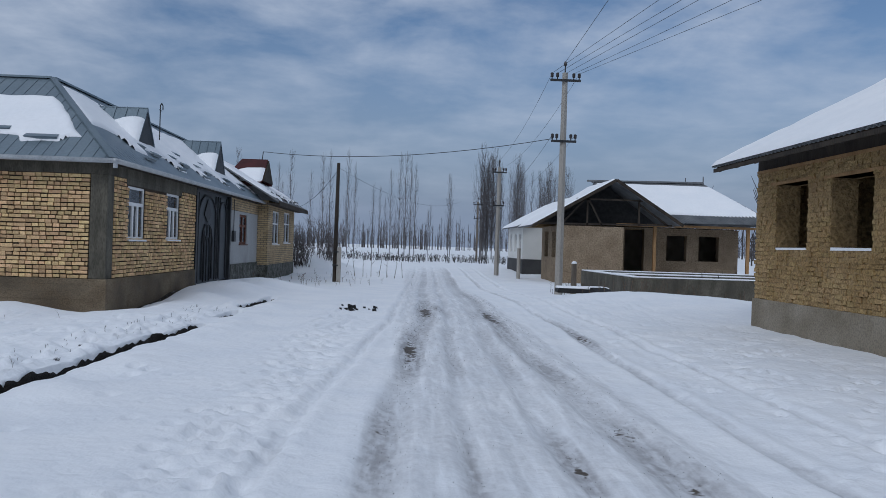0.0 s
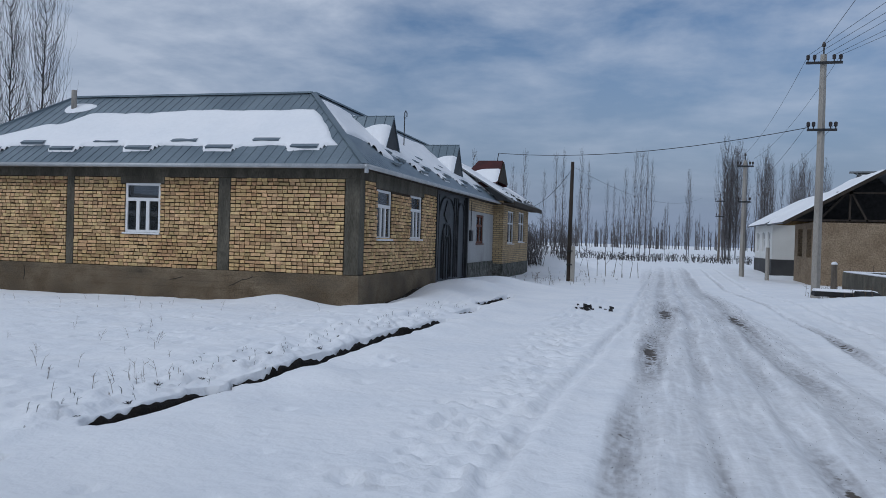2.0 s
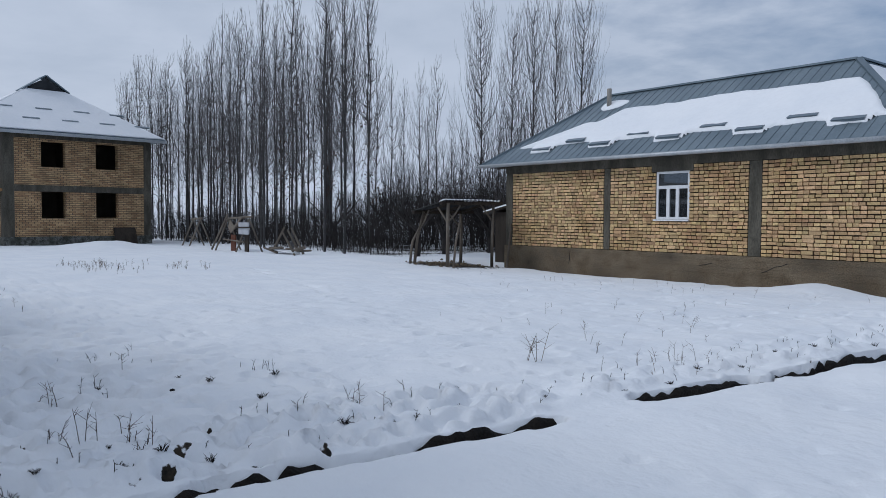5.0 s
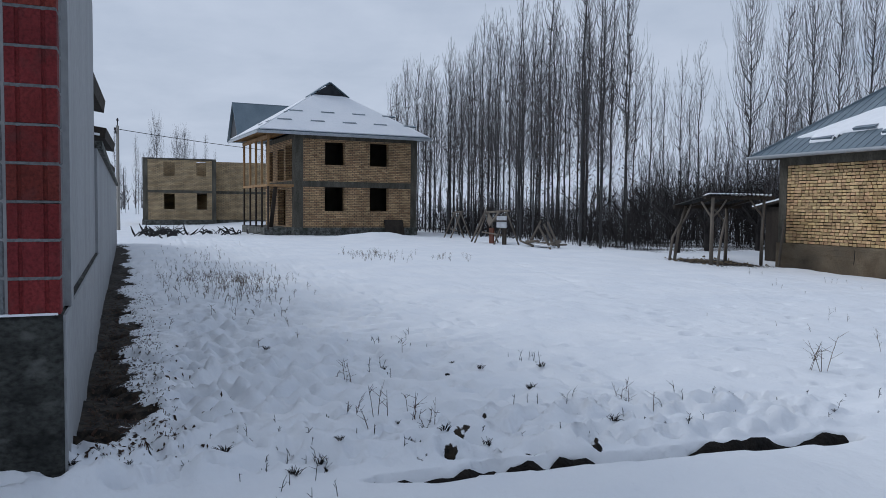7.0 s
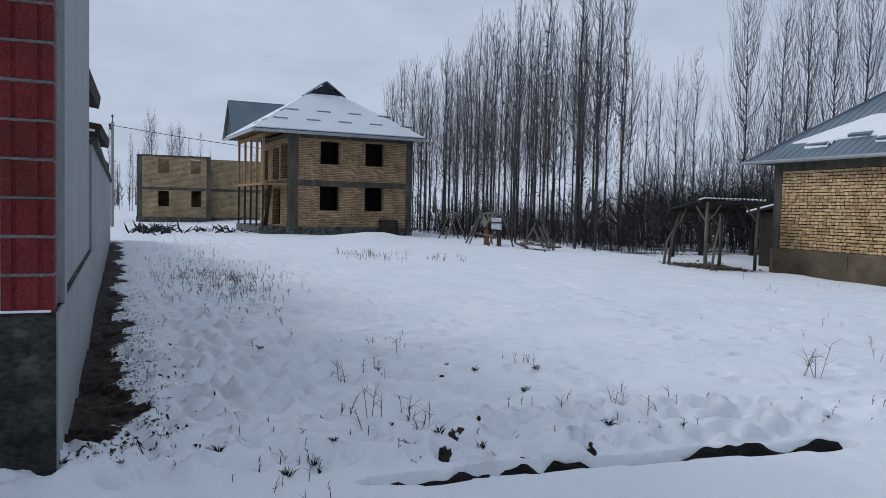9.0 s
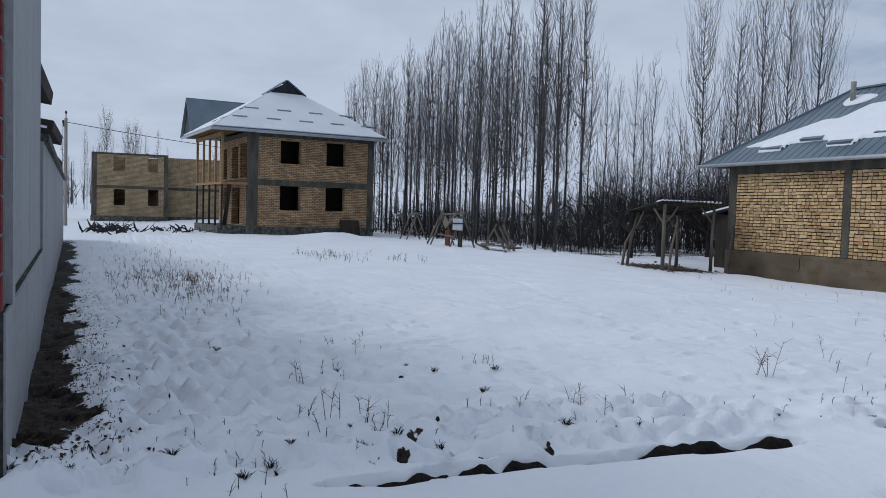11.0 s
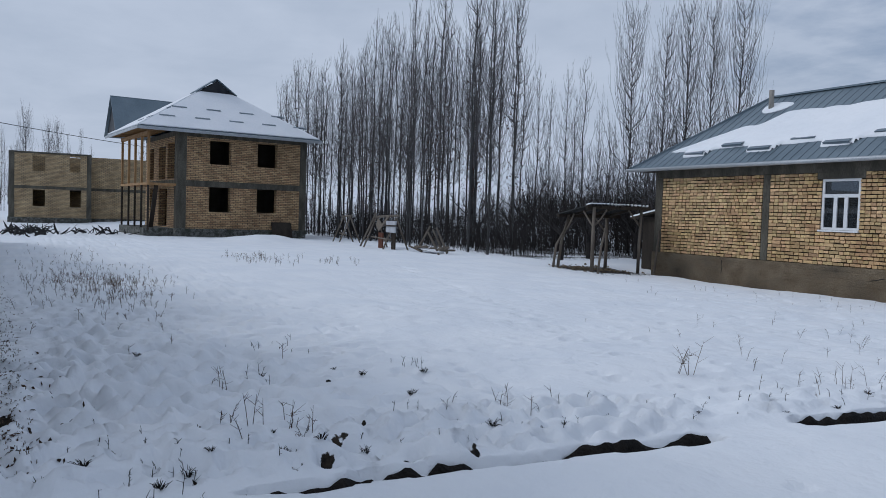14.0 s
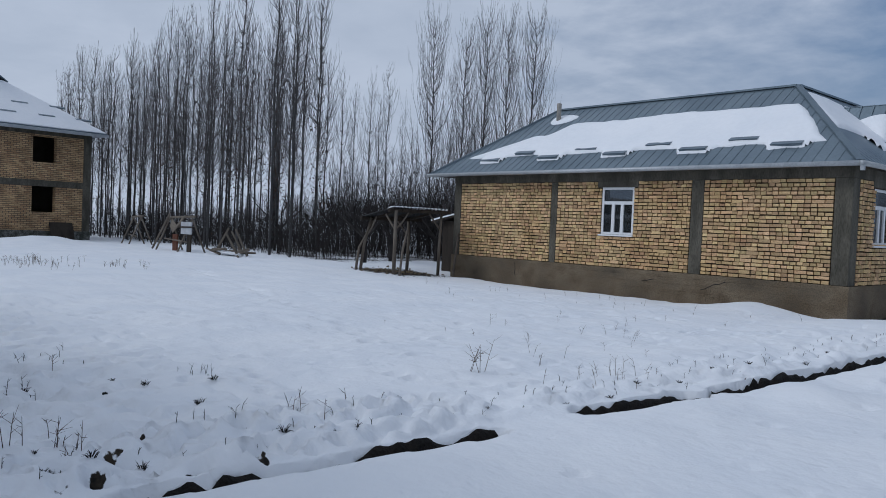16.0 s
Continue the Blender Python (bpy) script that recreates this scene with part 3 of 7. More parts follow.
def ground(x, y):
    """Height, track wear and bare soil at x, y (arrays)."""
    x, y = np.asarray(x, float), np.asarray(y, float)
    z = -0.22 * smooth(22, 34, y) * smooth(60, 40, y)
    z += 0.03 * vnoise(x, y, 3.4, 0) + (0.009 + 0.013 * smooth(-4.6, -5.6, x) + 0.008 * smooth(1.5, 2.5, x)) * vnoise(x, y, 0.8, 1) + (0.004 + 0.008 * smooth(-4.6, -5.6, x) + 0.006 * smooth(1.5, 2.5, x)) * vnoise(x, y, 0.27, 2)
    dimple = smooth(0.25, 0.6, vnoise(x, y, 0.31, 5) * 0.7 + vnoise(x, y, 0.9, 4) * 0.5)
    z -= 0.018 * dimple * (0.1 + 0.9 * smooth(-5.0, -6.0, x))
    xd = drain_x(y)
    off = x - xd
    field = smooth(-0.2, -0.9, off) * smooth(-45, -30, x)
    z += 0.08 * field + 0.02 * field * vnoise(x, y, 2.2, 3)
    # lumpy far bank with small hollows
    bank = np.exp(-((off + 0.62) / 0.45) ** 2) * smooth(26, 20, y)
    cushion = np.abs(vnoise(x, y, 0.42, 4)) ** 0.6 * 0.045 + np.abs(vnoise(x, y, 0.17, 5)) ** 0.6 * 0.045
    z += bank * (0.02 * vnoise(x, y, 0.9, 2) - 0.05 + cushion)
    z += 0.025 * np.exp(-((off + 0.33) / 0.16) ** 2) * smooth(26, 20, y) * (0.6 + 0.6 * vnoise(x * 0, y, 0.7, 1))
    near = np.exp(-((off - 0.55) / 0.4) ** 2) * smooth(24, 18, y)
    z += near * (0.02 + 0.06 * vnoise(x, y, 0.9, 2) + 0.012 * vnoise(x, y, 0.3, 3))
    # ditch
    sway, half = ditch(y)
    wob = off + sway + 0.025 * vnoise(x * 0, y, 0.26, 4) * smooth(0.0, 0.06, off + sway)
    live = smooth(21.5, 20.5, y) * smooth(-9, -8, y)
    cut = smooth(half + 0.035, half - 0.02, wob) * smooth(-half - 0.035, -half, wob + 0.02 * vnoise(x * 0, y, 0.22, 2)) * live
    z -= 0.34 * cut
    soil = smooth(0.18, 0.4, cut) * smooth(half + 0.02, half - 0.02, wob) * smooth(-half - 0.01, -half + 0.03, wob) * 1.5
    # ruts of the lane
    mud = np.zeros_like(z)
    z += 0.012 * smooth(-2.4, -1.8, x) * smooth(2.6, 1.8, x) * smooth(30, 20, y) * (vnoise(x * 7, y, 0.9, 3) + 0.7 * vnoise(x * 2.2, y, 0.22, 4))
    lane = smooth(-3.4, -2.2, x) * smooth(3.4, 1.4, x) * smooth(75, 50, y)
    z -= 0.05 * lane
    for a, b, c, w, s in RUTS:
        xr = np.interp(y, [-10, 5, 15, 30, 55], [a, a, b, c, c + 0.6]) + 0.06 * vnoise(x * 0, y, 3.0, 1)
        d = np.abs(x - xr)
        prof = smooth(w, w * 0.25, d)
        fade = smooth(70, 45, y)
        z -= (0.035 * prof - 0.02 * np.exp(-((d - w) / 0.1) ** 2)) * fade
        mud = np.maximum(mud, s * smooth(w * 1.3, w * 0.3, d) * fade * (0.8 + 0.2 * vnoise(x, y, 1.9, 2)))
    mud = np.maximum(mud, 0.30 * smooth(-2.0, -1.5, x) * smooth(1.2, 0.7, x) * smooth(70, 45, y))
    for cx_, cy_, lx_, ly_, k_ in CLODS:
        mud = mud + k_ * np.exp(-((x - cx_) / lx_) ** 2 - ((y - cy_) / ly_) ** 2)
    # foot-marks left of the lane and by the adobe house
    foot = smooth(-2.2, -2.6, x) * smooth(-3.5, -3.0, x) * smooth(26, 20, y) + smooth(1.9, 2.6, x) * smooth(6.2, 5.0, x) * smooth(40, 30, y)
    foot = foot + smooth(-6.5, -7.5, x) * smooth(4.0, 2.0, y) * smooth(-26, -20, x)
    pit = smooth(0.20, 0.55, vnoise(x, y, 0.2, 3) * 0.75 + vnoise(x, y, 0.5, 0) * 0.4)
    z -= (0.03 + 0.035 * smooth(-6.3, -7.0, x)) * foot * pit
    z -= 0.05 * smooth(0.15, 0.55, vnoise(x, y, 0.115, 1)) * smooth(-6.1, -6.8, x) * smooth(4.5, 2.0, y + 0.5 * vnoise(x, y, 1.4, 2)) * smooth(-0.9, -0.2, y)
    # thawed strip along the neighbour's wall
    fence = -0.72 - 0.0466 * (-6.2 - x)
    strip = smooth(0.52, 0.16, y - fence + 0.13 * vnoise(x, y, 0.6, 2) + 0.12 * vnoise(x, y, 0.2, 4)) * smooth(-6.35, -6.8, x) * smooth(-34, -28, x)
    soil = np.maximum(soil, strip * 1.1)
    z -= 0.05 * strip
    # bare damp line at the foot of the brick house
    foot_s = smooth(0.32, 0.10, np.abs(y - 16.72)) * smooth(-20.6, -19.6, x) * smooth(-7.4, -7.9, x)
    foot_e = smooth(0.30, 0.08, np.abs(x + 7.88)) * smooth(16.4, 17.0, y) * smooth(23.9, 23.4, y)
    z -= 0.08 * np.maximum(foot_s, foot_e)
    soil = np.maximum(soil, np.maximum(foot_s, foot_e) * 0.75)
    yard = np.exp(-((x + 20.4) / 1.7) ** 2 - ((y - 15.0) / 1.25) ** 2)
    soil = np.maximum(soil, 1.2 * yard)
    grove = smooth(14.6, 16.5, y + 0.5 * vnoise(x, y, 1.5, 1)) * smooth(-22.5, -24.5, x) * smooth(-62, -56, x) * smooth(42, 30, y)
    soil = np.maximum(soil, 0.52 * grove + 0.2 * grove * vnoise(x, y, 0.8, 2))
    z -= 0.25 * np.exp(-((y - 16.6) / 0.5) ** 2) * smooth(-21.5, -20, x) * smooth(-6.6, -7.6, x) + 0.10 * np.exp(-((x + 7.7) / 0.6) ** 2) * smooth(15.8, 16.6, y) * smooth(21.5, 20, y)
    z += 0.10 * np.exp(-((x + 6.05) / 0.4) ** 2) * smooth(-0.55, -1.1, y) * smooth(-6, -4, y) * (1 + 0.15 * vnoise(x, y, 0.5, 3))
    z -= 0.11 * smooth(10.5, 15.5, y) * smooth(-6.6, -8.2, x) * smooth(-24, -21, x) * smooth(22, 17, y)
    # snow heaps
    for hx, hy, r, h in ((-9.3, 15.6, 0.8, 0.20), (-6.5, 22.3, 1.0, 0.26), (-6.2, 25.5, 1.6, 0.30), (-6.5, 19.4, 0.5, 0.12), (-7.9, 46, 2.6, 1.4), (-37, 9, 1.6, 0.3), (-62, 6, 3, 0.3), (5.3, 24.4, 2.0, 0.2), (7.8, 23.0, 2.5, 0.2)):
        z += h * np.exp(-((x - hx) ** 2 + (y - hy) ** 2) / r ** 2)
    far = smooth(60, 120, np.hypot(x, y))
    z += far * (0.5 + 0.8 * vnoise(x, y, 90, 1))
    return z, mud, soil


def axis(fine0, fine1, step, lo, hi, grow=1.12):
    a = list(np.arange(fine0, fine1, step))
    s, p = step, fine0
    left = []
    while p > lo:
        s *= grow
        p -= s
        left.append(p)
    s, p = step, a[-1]
    right = []
    while p < hi:
        s *= grow
        p += s
        right.append(p)
    return np.array(left[::-1] + a + right)


GRID = {}


def terrain():
    xs = np.concatenate([axis(-12.5, -9.6, 0.055, -2500, -12.6, 1.04), np.arange(-9.6, -6.4, 0.037), np.arange(-6.4, -4.4, 0.03), axis(-4.4, 4.5, 0.055, -4.4, 2500, 1.045)])
    xs = np.sort(xs)
    xs = xs[np.concatenate([[True], np.diff(xs) > 0.004])]
    ys = np.concatenate([axis(-1.2, 3.4, 0.036, -2500, 3.4, 1.05), axis(3.4, 14.0, 0.06, 3.4, 2500, 1.04)])
    ys = np.sort(ys)
    ys = ys[np.concatenate([[True], np.diff(ys) > 0.004])]
    X_, Y_ = np.meshgrid(xs, ys)
    z, mud, soil = ground(X_.ravel(), Y_.ravel())
    nx, ny = len(xs), len(ys)
    z2, s2 = z.reshape(ny, nx), soil.reshape(ny, nx)
    for hx, hy, r_, h_, bare in HUMPS:
        i0, i1 = np.searchsorted(xs, (hx - 2.6 * r_, hx + 2.6 * r_))
        j0, j1 = np.searchsorted(ys, (hy - 3.2 * r_, hy + 3.2 * r_))
        xx, yy = np.meshgrid(xs[i0:i1], ys[j0:j1])
        if not xx.size:
            continue
        d2 = ((xx - hx) / r_) ** 2 + ((yy - hy) / (r_ * 1.25)) ** 2
        open_ = smooth(0.10, 0.25, np.abs(xx - drain_x(yy)))
        if h_ > 0:
            z2[j0:j1, i0:i1] += h_ * np.exp(-d2) * open_
        else:
            z2[j0:j1, i0:i1] += h_ * (np.exp(-d2 * d2) - 0.25 * np.exp(-(np.sqrt(d2) - 1.7) ** 2 * 4)) * open_
        if bare:
            s2[j0:j1, i0:i1] = np.maximum(s2[j0:j1, i0:i1], 0.85 * np.exp(-d2 * 1.3))
    GRID.update(x=xs, y=ys, z=z2)
    co = np.stack([X_.ravel(), Y_.ravel(), z], 1)
    i = np.arange((nx - 1) * (ny - 1))
    a = (i // (nx - 1)) * nx + i % (nx - 1)
    quads = np.stack([a, a + 1, a + nx + 1, a + nx], 1)
    me = bpy.data.meshes.new("ground")
    me.vertices.add(len(co))
    me.vertices.foreach_set("co", co.ravel())
    me.loops.add(quads.size)
    me.loops.foreach_set("vertex_index", quads.ravel().astype(np.int32))
    me.polygons.add(len(quads))
    me.polygons.foreach_set("loop_start", np.arange(0, quads.size, 4, dtype=np.int32))
    me.update(calc_edges=True)
    for n, v in (("mud", mud), ("soil", soil)):
        at = me.attributes.new(n, "FLOAT", "POINT")
        at.data.foreach_set("value", v.astype(np.float32))
    me.shade_smooth()
    me.materials.append(M["ground"])
    return tagged(new("ground", me), "snow-covered ground with a rutted icy lane and a narrow ditch", "ground", kind="structure")


terrain()


def heights(x, y):
    """Height of the finished ground at x, y (arrays)."""
    gx, gy, g = GRID["x"], GRID["y"], GRID["z"]
    i = np.clip(np.searchsorted(gx, x) - 1, 0, len(gx) - 2)
    j = np.clip(np.searchsorted(gy, y) - 1, 0, len(gy) - 2)
    u, v = (x - gx[i]) / (gx[i + 1] - gx[i]), (y - gy[j]) / (gy[j + 1] - gy[j])
    return (g[j, i] * (1 - u) + g[j, i + 1] * u) * (1 - v) + (g[j + 1, i] * (1 - u) + g[j + 1, i + 1] * u) * v


def ditch_lining():
    """The ditch's far side: a ragged wet earth face below the overhanging snow, and its muddy bed."""
    ys = np.arange(-3.0, 20.6, 0.035)
    sway, half = ditch(ys)
    xd = drain_x(ys) - sway
    edge = xd - half
    top = heights(edge - 0.09, ys)
    rag = 0.034 * vnoise(ys * 0, ys, 0.09, 4) + 0.035 * vnoise(ys * 0, ys, 0.24, 1) + 0.04 * vnoise(ys * 0, ys, 0.6, 2) - 0.03 - 0.015 * smooth(5.0, 7.0, ys)
    lo = heights(xd + half + 0.06, ys)
    b = Build()
    ok = half > 0.012
    n = len(ys)
    bulge = 0.012 * vnoise(ys * 0, ys, 0.12, 3)
    for i in range(n):
        b.v += [(edge[i] - 0.02, ys[i], top[i] - 0.012 + rag[i]), (edge[i] + 0.016 + bulge[i], ys[i], top[i] - 0.04 + rag[i]), (edge[i] + 0.022 - bulge[i], ys[i], top[i] - 0.16), (edge[i] + 0.03, ys[i], lo[i] - 0.27), (xd[i] + half[i] - 0.01, ys[i], lo[i] - 0.27)]
    for i in range(n - 1):
        if ok[i] and ok[i + 1]:
            for k in range(4):
                a = 5 * i + k
                b.f.append((a, a + 1, a + 6, a + 5))
    b.smooth = True
    me = bpy.data.meshes.new("ditch")
    me.from_pydata(b.v, [], b.f)
    me.shade_smooth()
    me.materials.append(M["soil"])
    return tagged(new("ditch", me), "narrow wet earth ditch under overhanging snow", "ditch", kind="structure")


ditch_lining()


def gz(x, y):
    return float(heights(np.array([x]), np.array([y]))[0])


# ---- roofs ----
def seams(b, pts, origin_dir, step, h=0.025, w=0.03):
    """Standing ribs up a roof plane given as a quad or triangle; origin_dir: unit vector along the eave."""
    a, n = Vector(pts[0]), (Vector(pts[1]) - Vector(pts[0])).cross(Vector(pts[2]) - Vector(pts[0])).normalized()
    e = Vector(origin_dir).normalized()
    s = n.cross(e).normalized()
    if s.z < 0:
        s = -s
    P = [((Vector(p) - a).dot(e), (Vector(p) - a).dot(s)) for p in pts]
    lo, hi = min(p[0] for p in P), max(p[0] for p in P)
    u = lo + step * 0.5
    while u < hi:
        vs = []
        for (u0, v0), (u1, v1) in zip(P, P[1:] + P[:1]):
            if (u0 - u) * (u1 - u) < 0:
                vs.append(v0 + (v1 - v0) * (u - u0) / (u1 - u0))
        if len(vs) >= 2 and max(vs) - min(vs) > 0.1:
            p0, p1 = a + e * u + s * (min(vs) + 0.01), a + e * u + s * (max(vs) - 0.01)
            b.beam(p0 + n * h / 2, p1 + n * h / 2, w, h)
        u += step
    return b


def roof_snow(pts, eave_dir, mask, step=0.09, thick=0.13, seed=0):
    """Snow lying on a roof plane: mask(u, v) in metres from pts[0] along and up the slope, about 0 at its edge."""
    a, n = Vector(pts[0]), (Vector(pts[1]) - Vector(pts[0])).cross(Vector(pts[2]) - Vector(pts[0])).normalized()
    e = Vector(eave_dir).normalized()
    s = n.cross(e).normalized()
    if s.z < 0:
        s = -s
    P = [((Vector(p) - a).dot(e), (Vector(p) - a).dot(s)) for p in pts]
    u0, u1, v0, v1 = min(p[0] for p in P), max(p[0] for p in P), min(p[1] for p in P), max(p[1] for p in P)
    us, vs = np.arange(u0, u1 + step, step), np.arange(v0, v1 + step, step)
    U, V = np.meshgrid(us, vs)
    m = mask(U, V)
    for (pu, pv), (qu, qv) in zip(P, P[1:] + P[:1]):      # stay inside the plane
        ln = math.hypot(qu - pu, qv - pv)
        d = ((qu - pu) * (V - pv) - (qv - pv) * (U - pu)) / ln
        area = sum(x0 * y1 - x1 * y0 for (x0, y0), (x1, y1) in zip(P, P[1:] + P[:1]))
        m = np.minimum(m, d * (1 if area > 0 else -1))
    gv_, gu_ = np.gradient(m, step)
    pull = np.where(m < 0, np.clip(-m, 0, 1.2 * step), 0.0) / (np.hypot(gu_, gv_) + 0.05)
    lump = 0.75 + 0.25 * vnoise(U, V, 0.9, seed % 6) + 0.12 * vnoise(U, V, 0.3, (seed + 1) % 6)
    h = (np.sqrt(np.clip(m, 0, 0.16) / 0.16) * thick * lump) - 0.006 * (m <= 0)
    ang = np.arctan2(gv_, gu_)
    U, V = U + pull * np.cos(ang), V + pull * np.sin(ang)
    b = Build()
    b.smooth = True
    keep = m > -step * 1.2
    idx = -np.ones(U.shape, int)
    for j in range(U.shape[0]):
        for i in range(U.shape[1]):
            if keep[j, i]:
                idx[j, i] = len(b.v)
                b.v.append(tuple(a + e * float(U[j, i]) + s * float(V[j, i]) + n * float(h[j, i])))
    for j in range(U.shape[0] - 1):
        for i in range(U.shape[1] - 1):
            q = (idx[j, i], idx[j, i + 1], idx[j + 1, i + 1], idx[j + 1, i])
            if min(q) >= 0 and max(m[j, i], m[j, i + 1], m[j + 1, i], m[j + 1, i + 1]) > 0:
                b.f.append(q)
    return b


def on_plane(pts, eave_dir, u, v, lift=0.0):
    a, n = Vector(pts[0]), (Vector(pts[1]) - Vector(pts[0])).cross(Vector(pts[2]) - Vector(pts[0])).normalized()
    e = Vector(eave_dir).normalized()
    s = n.cross(e).normalized()
    if s.z < 0:
        s = -s
    return a + e * u + s * v + n * lift, e, s, n


def corrugated(pts, eave_dir, pitch=0.15, amp=0.022, thick=0.012):
    """A wavy sheet on a quad: pts[0]-pts[1] the eave, pts[3]-pts[2] the ridge."""
    p0, p1, p2, p3 = (Vector(p) for p in pts)
    n = (p1 - p0).cross(p3 - p0).normalized()
    if n.z < 0:
        n = -n
    k = max(8, int((p1 - p0).length / pitch * 6))
    b = Build()
    for lay in (0, -thick):
        for i in range(k + 1):
            f = i / k
            w = n * (amp * math.sin(f * (p1 - p0).length / pitch * 2 * math.pi) + lay)
            b.v.append(tuple(p0.lerp(p1, f) + w))
            b.v.append(tuple(p3.lerp(p2, f) + w))
    o = 2 * (k + 1)
    for i in range(k):
        a = 2 * i
        b.f.append((a, a + 2, a + 3, a + 1))
        b.f.append((o + a, o + a + 1, o + a + 3, o + a + 2))
        b.f.append((a, o + a, o + a + 2, a + 2))
        b.f.append((a + 1, a + 3, o + a + 3, o + a + 1))
    b.smooth = True
    return b


def window(parent, side, u0, u1, z0, z1, d, mat_frame, label, style="tee", fw=0.06):
    """A framed window set into an opening at depth d, with its panes and a dark board behind."""
    w = Build()
    side.rect(w, u0, u0 + fw, d - 0.02, d + 0.05, z0, z1)
    side.rect(w, u1 - fw, u1, d - 0.02, d + 0.05, z0, z1)
    side.rect(w, u0 + fw, u1 - fw, d - 0.02, d + 0.05, z0, z0 + fw)
    side.rect(w, u0 + fw, u1 - fw, d - 0.02, d + 0.05, z1 - fw, z1)
    panes = []
    if style == "tee":
        zt = z0 + (z1 - z0) * 0.67
        a, c = u0 + (u1 - u0) * 0.36, u0 + (u1 - u0) * 0.64
        side.rect(w, u0 + fw, u1 - fw, d - 0.02, d + 0.05, zt - fw * 0.7, zt + fw * 0.7)
        side.rect(w, a - fw * 0.75, a + fw * 0.75, d - 0.025, d + 0.05, z0 + fw, zt - fw * 0.7)
        side.rect(w, c - fw * 0.75, c + fw * 0.75, d - 0.025, d + 0.05, z0 + fw, zt - fw * 0.7)
        panes = [(u0 + fw, u1 - fw, zt + fw * 0.7, z1 - fw), (u0 + fw, a - fw * 0.75, z0 + fw, zt - fw * 0.7), (a + fw * 0.75, c - fw * 0.75, z0 + fw, zt - fw * 0.7), (c + fw * 0.75, u1 - fw, z0 + fw, zt - fw * 0.7)]
    else:
        a, zt = (u0 + u1) / 2, z0 + (z1 - z0) * 0.62
        side.rect(w, a - fw / 2, a + fw / 2, d - 0.025, d + 0.05, z0 + fw, z1 - fw)
        side.rect(w, u0 + fw, u1 - fw, d - 0.02, d + 0.045, zt - fw / 2, zt + fw / 2)
        panes = [(u0 + fw, a - fw / 2, z0 + fw, zt - fw / 2), (a + fw / 2, u1 - fw, z0 + fw, zt - fw / 2), (u0 + fw, a - fw / 2, zt + fw / 2, z1 - fw), (a + fw / 2, u1 - fw, zt + fw / 2, z1 - fw)]
    win = part("window", w, mat_frame, parent, label)
    for p in panes:
        g = Build()
        side.rect(g, p[0], p[1], d + 0.012, d + 0.02, p[2], p[3])
        part("pane", g, M["glass"], win)
    s = Build()
    side.rect(s, u0 - 0.03, u1 + 0.03, d - 0.11, d + 0.03, z0 - 0.045, z0 - 0.004)
    part("sill", s, mat_frame, win)
    return win

# ---- the yellow brick house ----
YS, XE, XW = 16.8, -7.95, -19.95          # south face, street face, west end
house = thing("brick_house", (-14, 21, 0), "yellow brick house with grey concrete frame and snowy sheet-metal roof", "house")
S, E_ = Side("south", YS), Side("east", XE)
HB, HT, HR = 0.58, 2.83, 3.1               # plinth top, brick top, ring-beam top
w0 = (-14.22, -13.22, 1.44, 2.67)
w1, w2 = (18.06, 19.2, 1.45, 2.68), (20.9, 22.05, 1.47, 2.70)
cols = [(-11.6, -11.28), (-15.95, -15.73)]
corner = (-8.3, -7.95)
# walls behind the bricks, with their openings
b = S.wall(Build(), XW + 0.3, XE - 0.36, HB, HT, 0.034, 0.36, [w0])
part("wall", b, M["mortar"], house, "rough dark mortar joints")
b = E_.wall(Build(), YS + 0.36, 23.6, HB, HT, 0.03, 0.36, [w1, w2])
part("wall", b, M["mortar"], house, "rough dark mortar joints")
b = Build().box(XW + 0.02, XW + 0.3, YS + 0.36, 27.0, HB, HT)
b.box(XW + 0.3, XE - 3.2, 26.7, 27.0, HB, HT).box(XE - 3.4, XE - 3.2, 23.6, 26.7, HB, HT)
part("wall", b, M["far_brick"], house)
part("plinth", S.rect(Build(), XW - 0.02, XE + 0.03, -0.03, 0.4, -0.5, HB), M["plinth"], house, "damp stained concrete plinth with cracks")
part("plinth", Build().box(XW - 0.02, XW + 0.38, YS + 0.4, 27.0, -0.5, HB), M["plinth"], house)
part("plinth", E_.rect(Build(), YS + 0.4, 23.66, -0.03, 0.4, -0.5, HB), M["plinth"], house, "damp stained concrete plinth")
for q in range(3):                          # board marks on the plinth
    part("formwork_line", S.rect(Build(), XW + 0.1, XE - 0.1, -0.036, -0.028, 0.14 + 0.16 * q, 0.148 + 0.16 * q), M["plinth"], house)
for cx, pts in ((-10.6, ((0, .46), (-.14, .40), (-.3, .37), (-.5, .26), (-.62, .22))), (-12.5, ((0, .38), (-.2, .33), (-.36, .3))), (-17.2, ((0, .5), (.03, .3), (0, .12)))):
    b = Build()
    for (a, z), (c, z2) in zip(pts, pts[1:]):
        b.beam((cx + a, YS - 0.031, z), (cx + c, YS - 0.031, z2), 0.012, 0.014)
    part("crack", b, M["rubber"], house)
for a, c in cols:
    part("column", S.rect(Build(), a, c, 0.0, 0.36, HB, HT), M["concrete"], house, bevel=0.01)
part("corner_column", Build().box(XE - 0.36, XE + 0.0, YS + 0.0, YS + 0.36, HB, HT), M["concrete"], house, "dark concrete corner column", bevel=0.01)
part("column", S.rect(Build(), XW, XW + 0.3, 0.0, 0.36, HB, HT), M["concrete"], house, bevel=0.01)
b = S.rect(Build(), XW - 0.0, XE + 0.01, -0.012, 0.36, HT, HR)
S.rect(b, -14.35, -13.1, -0.008, 0.36, 2.67, HT - 0.002)
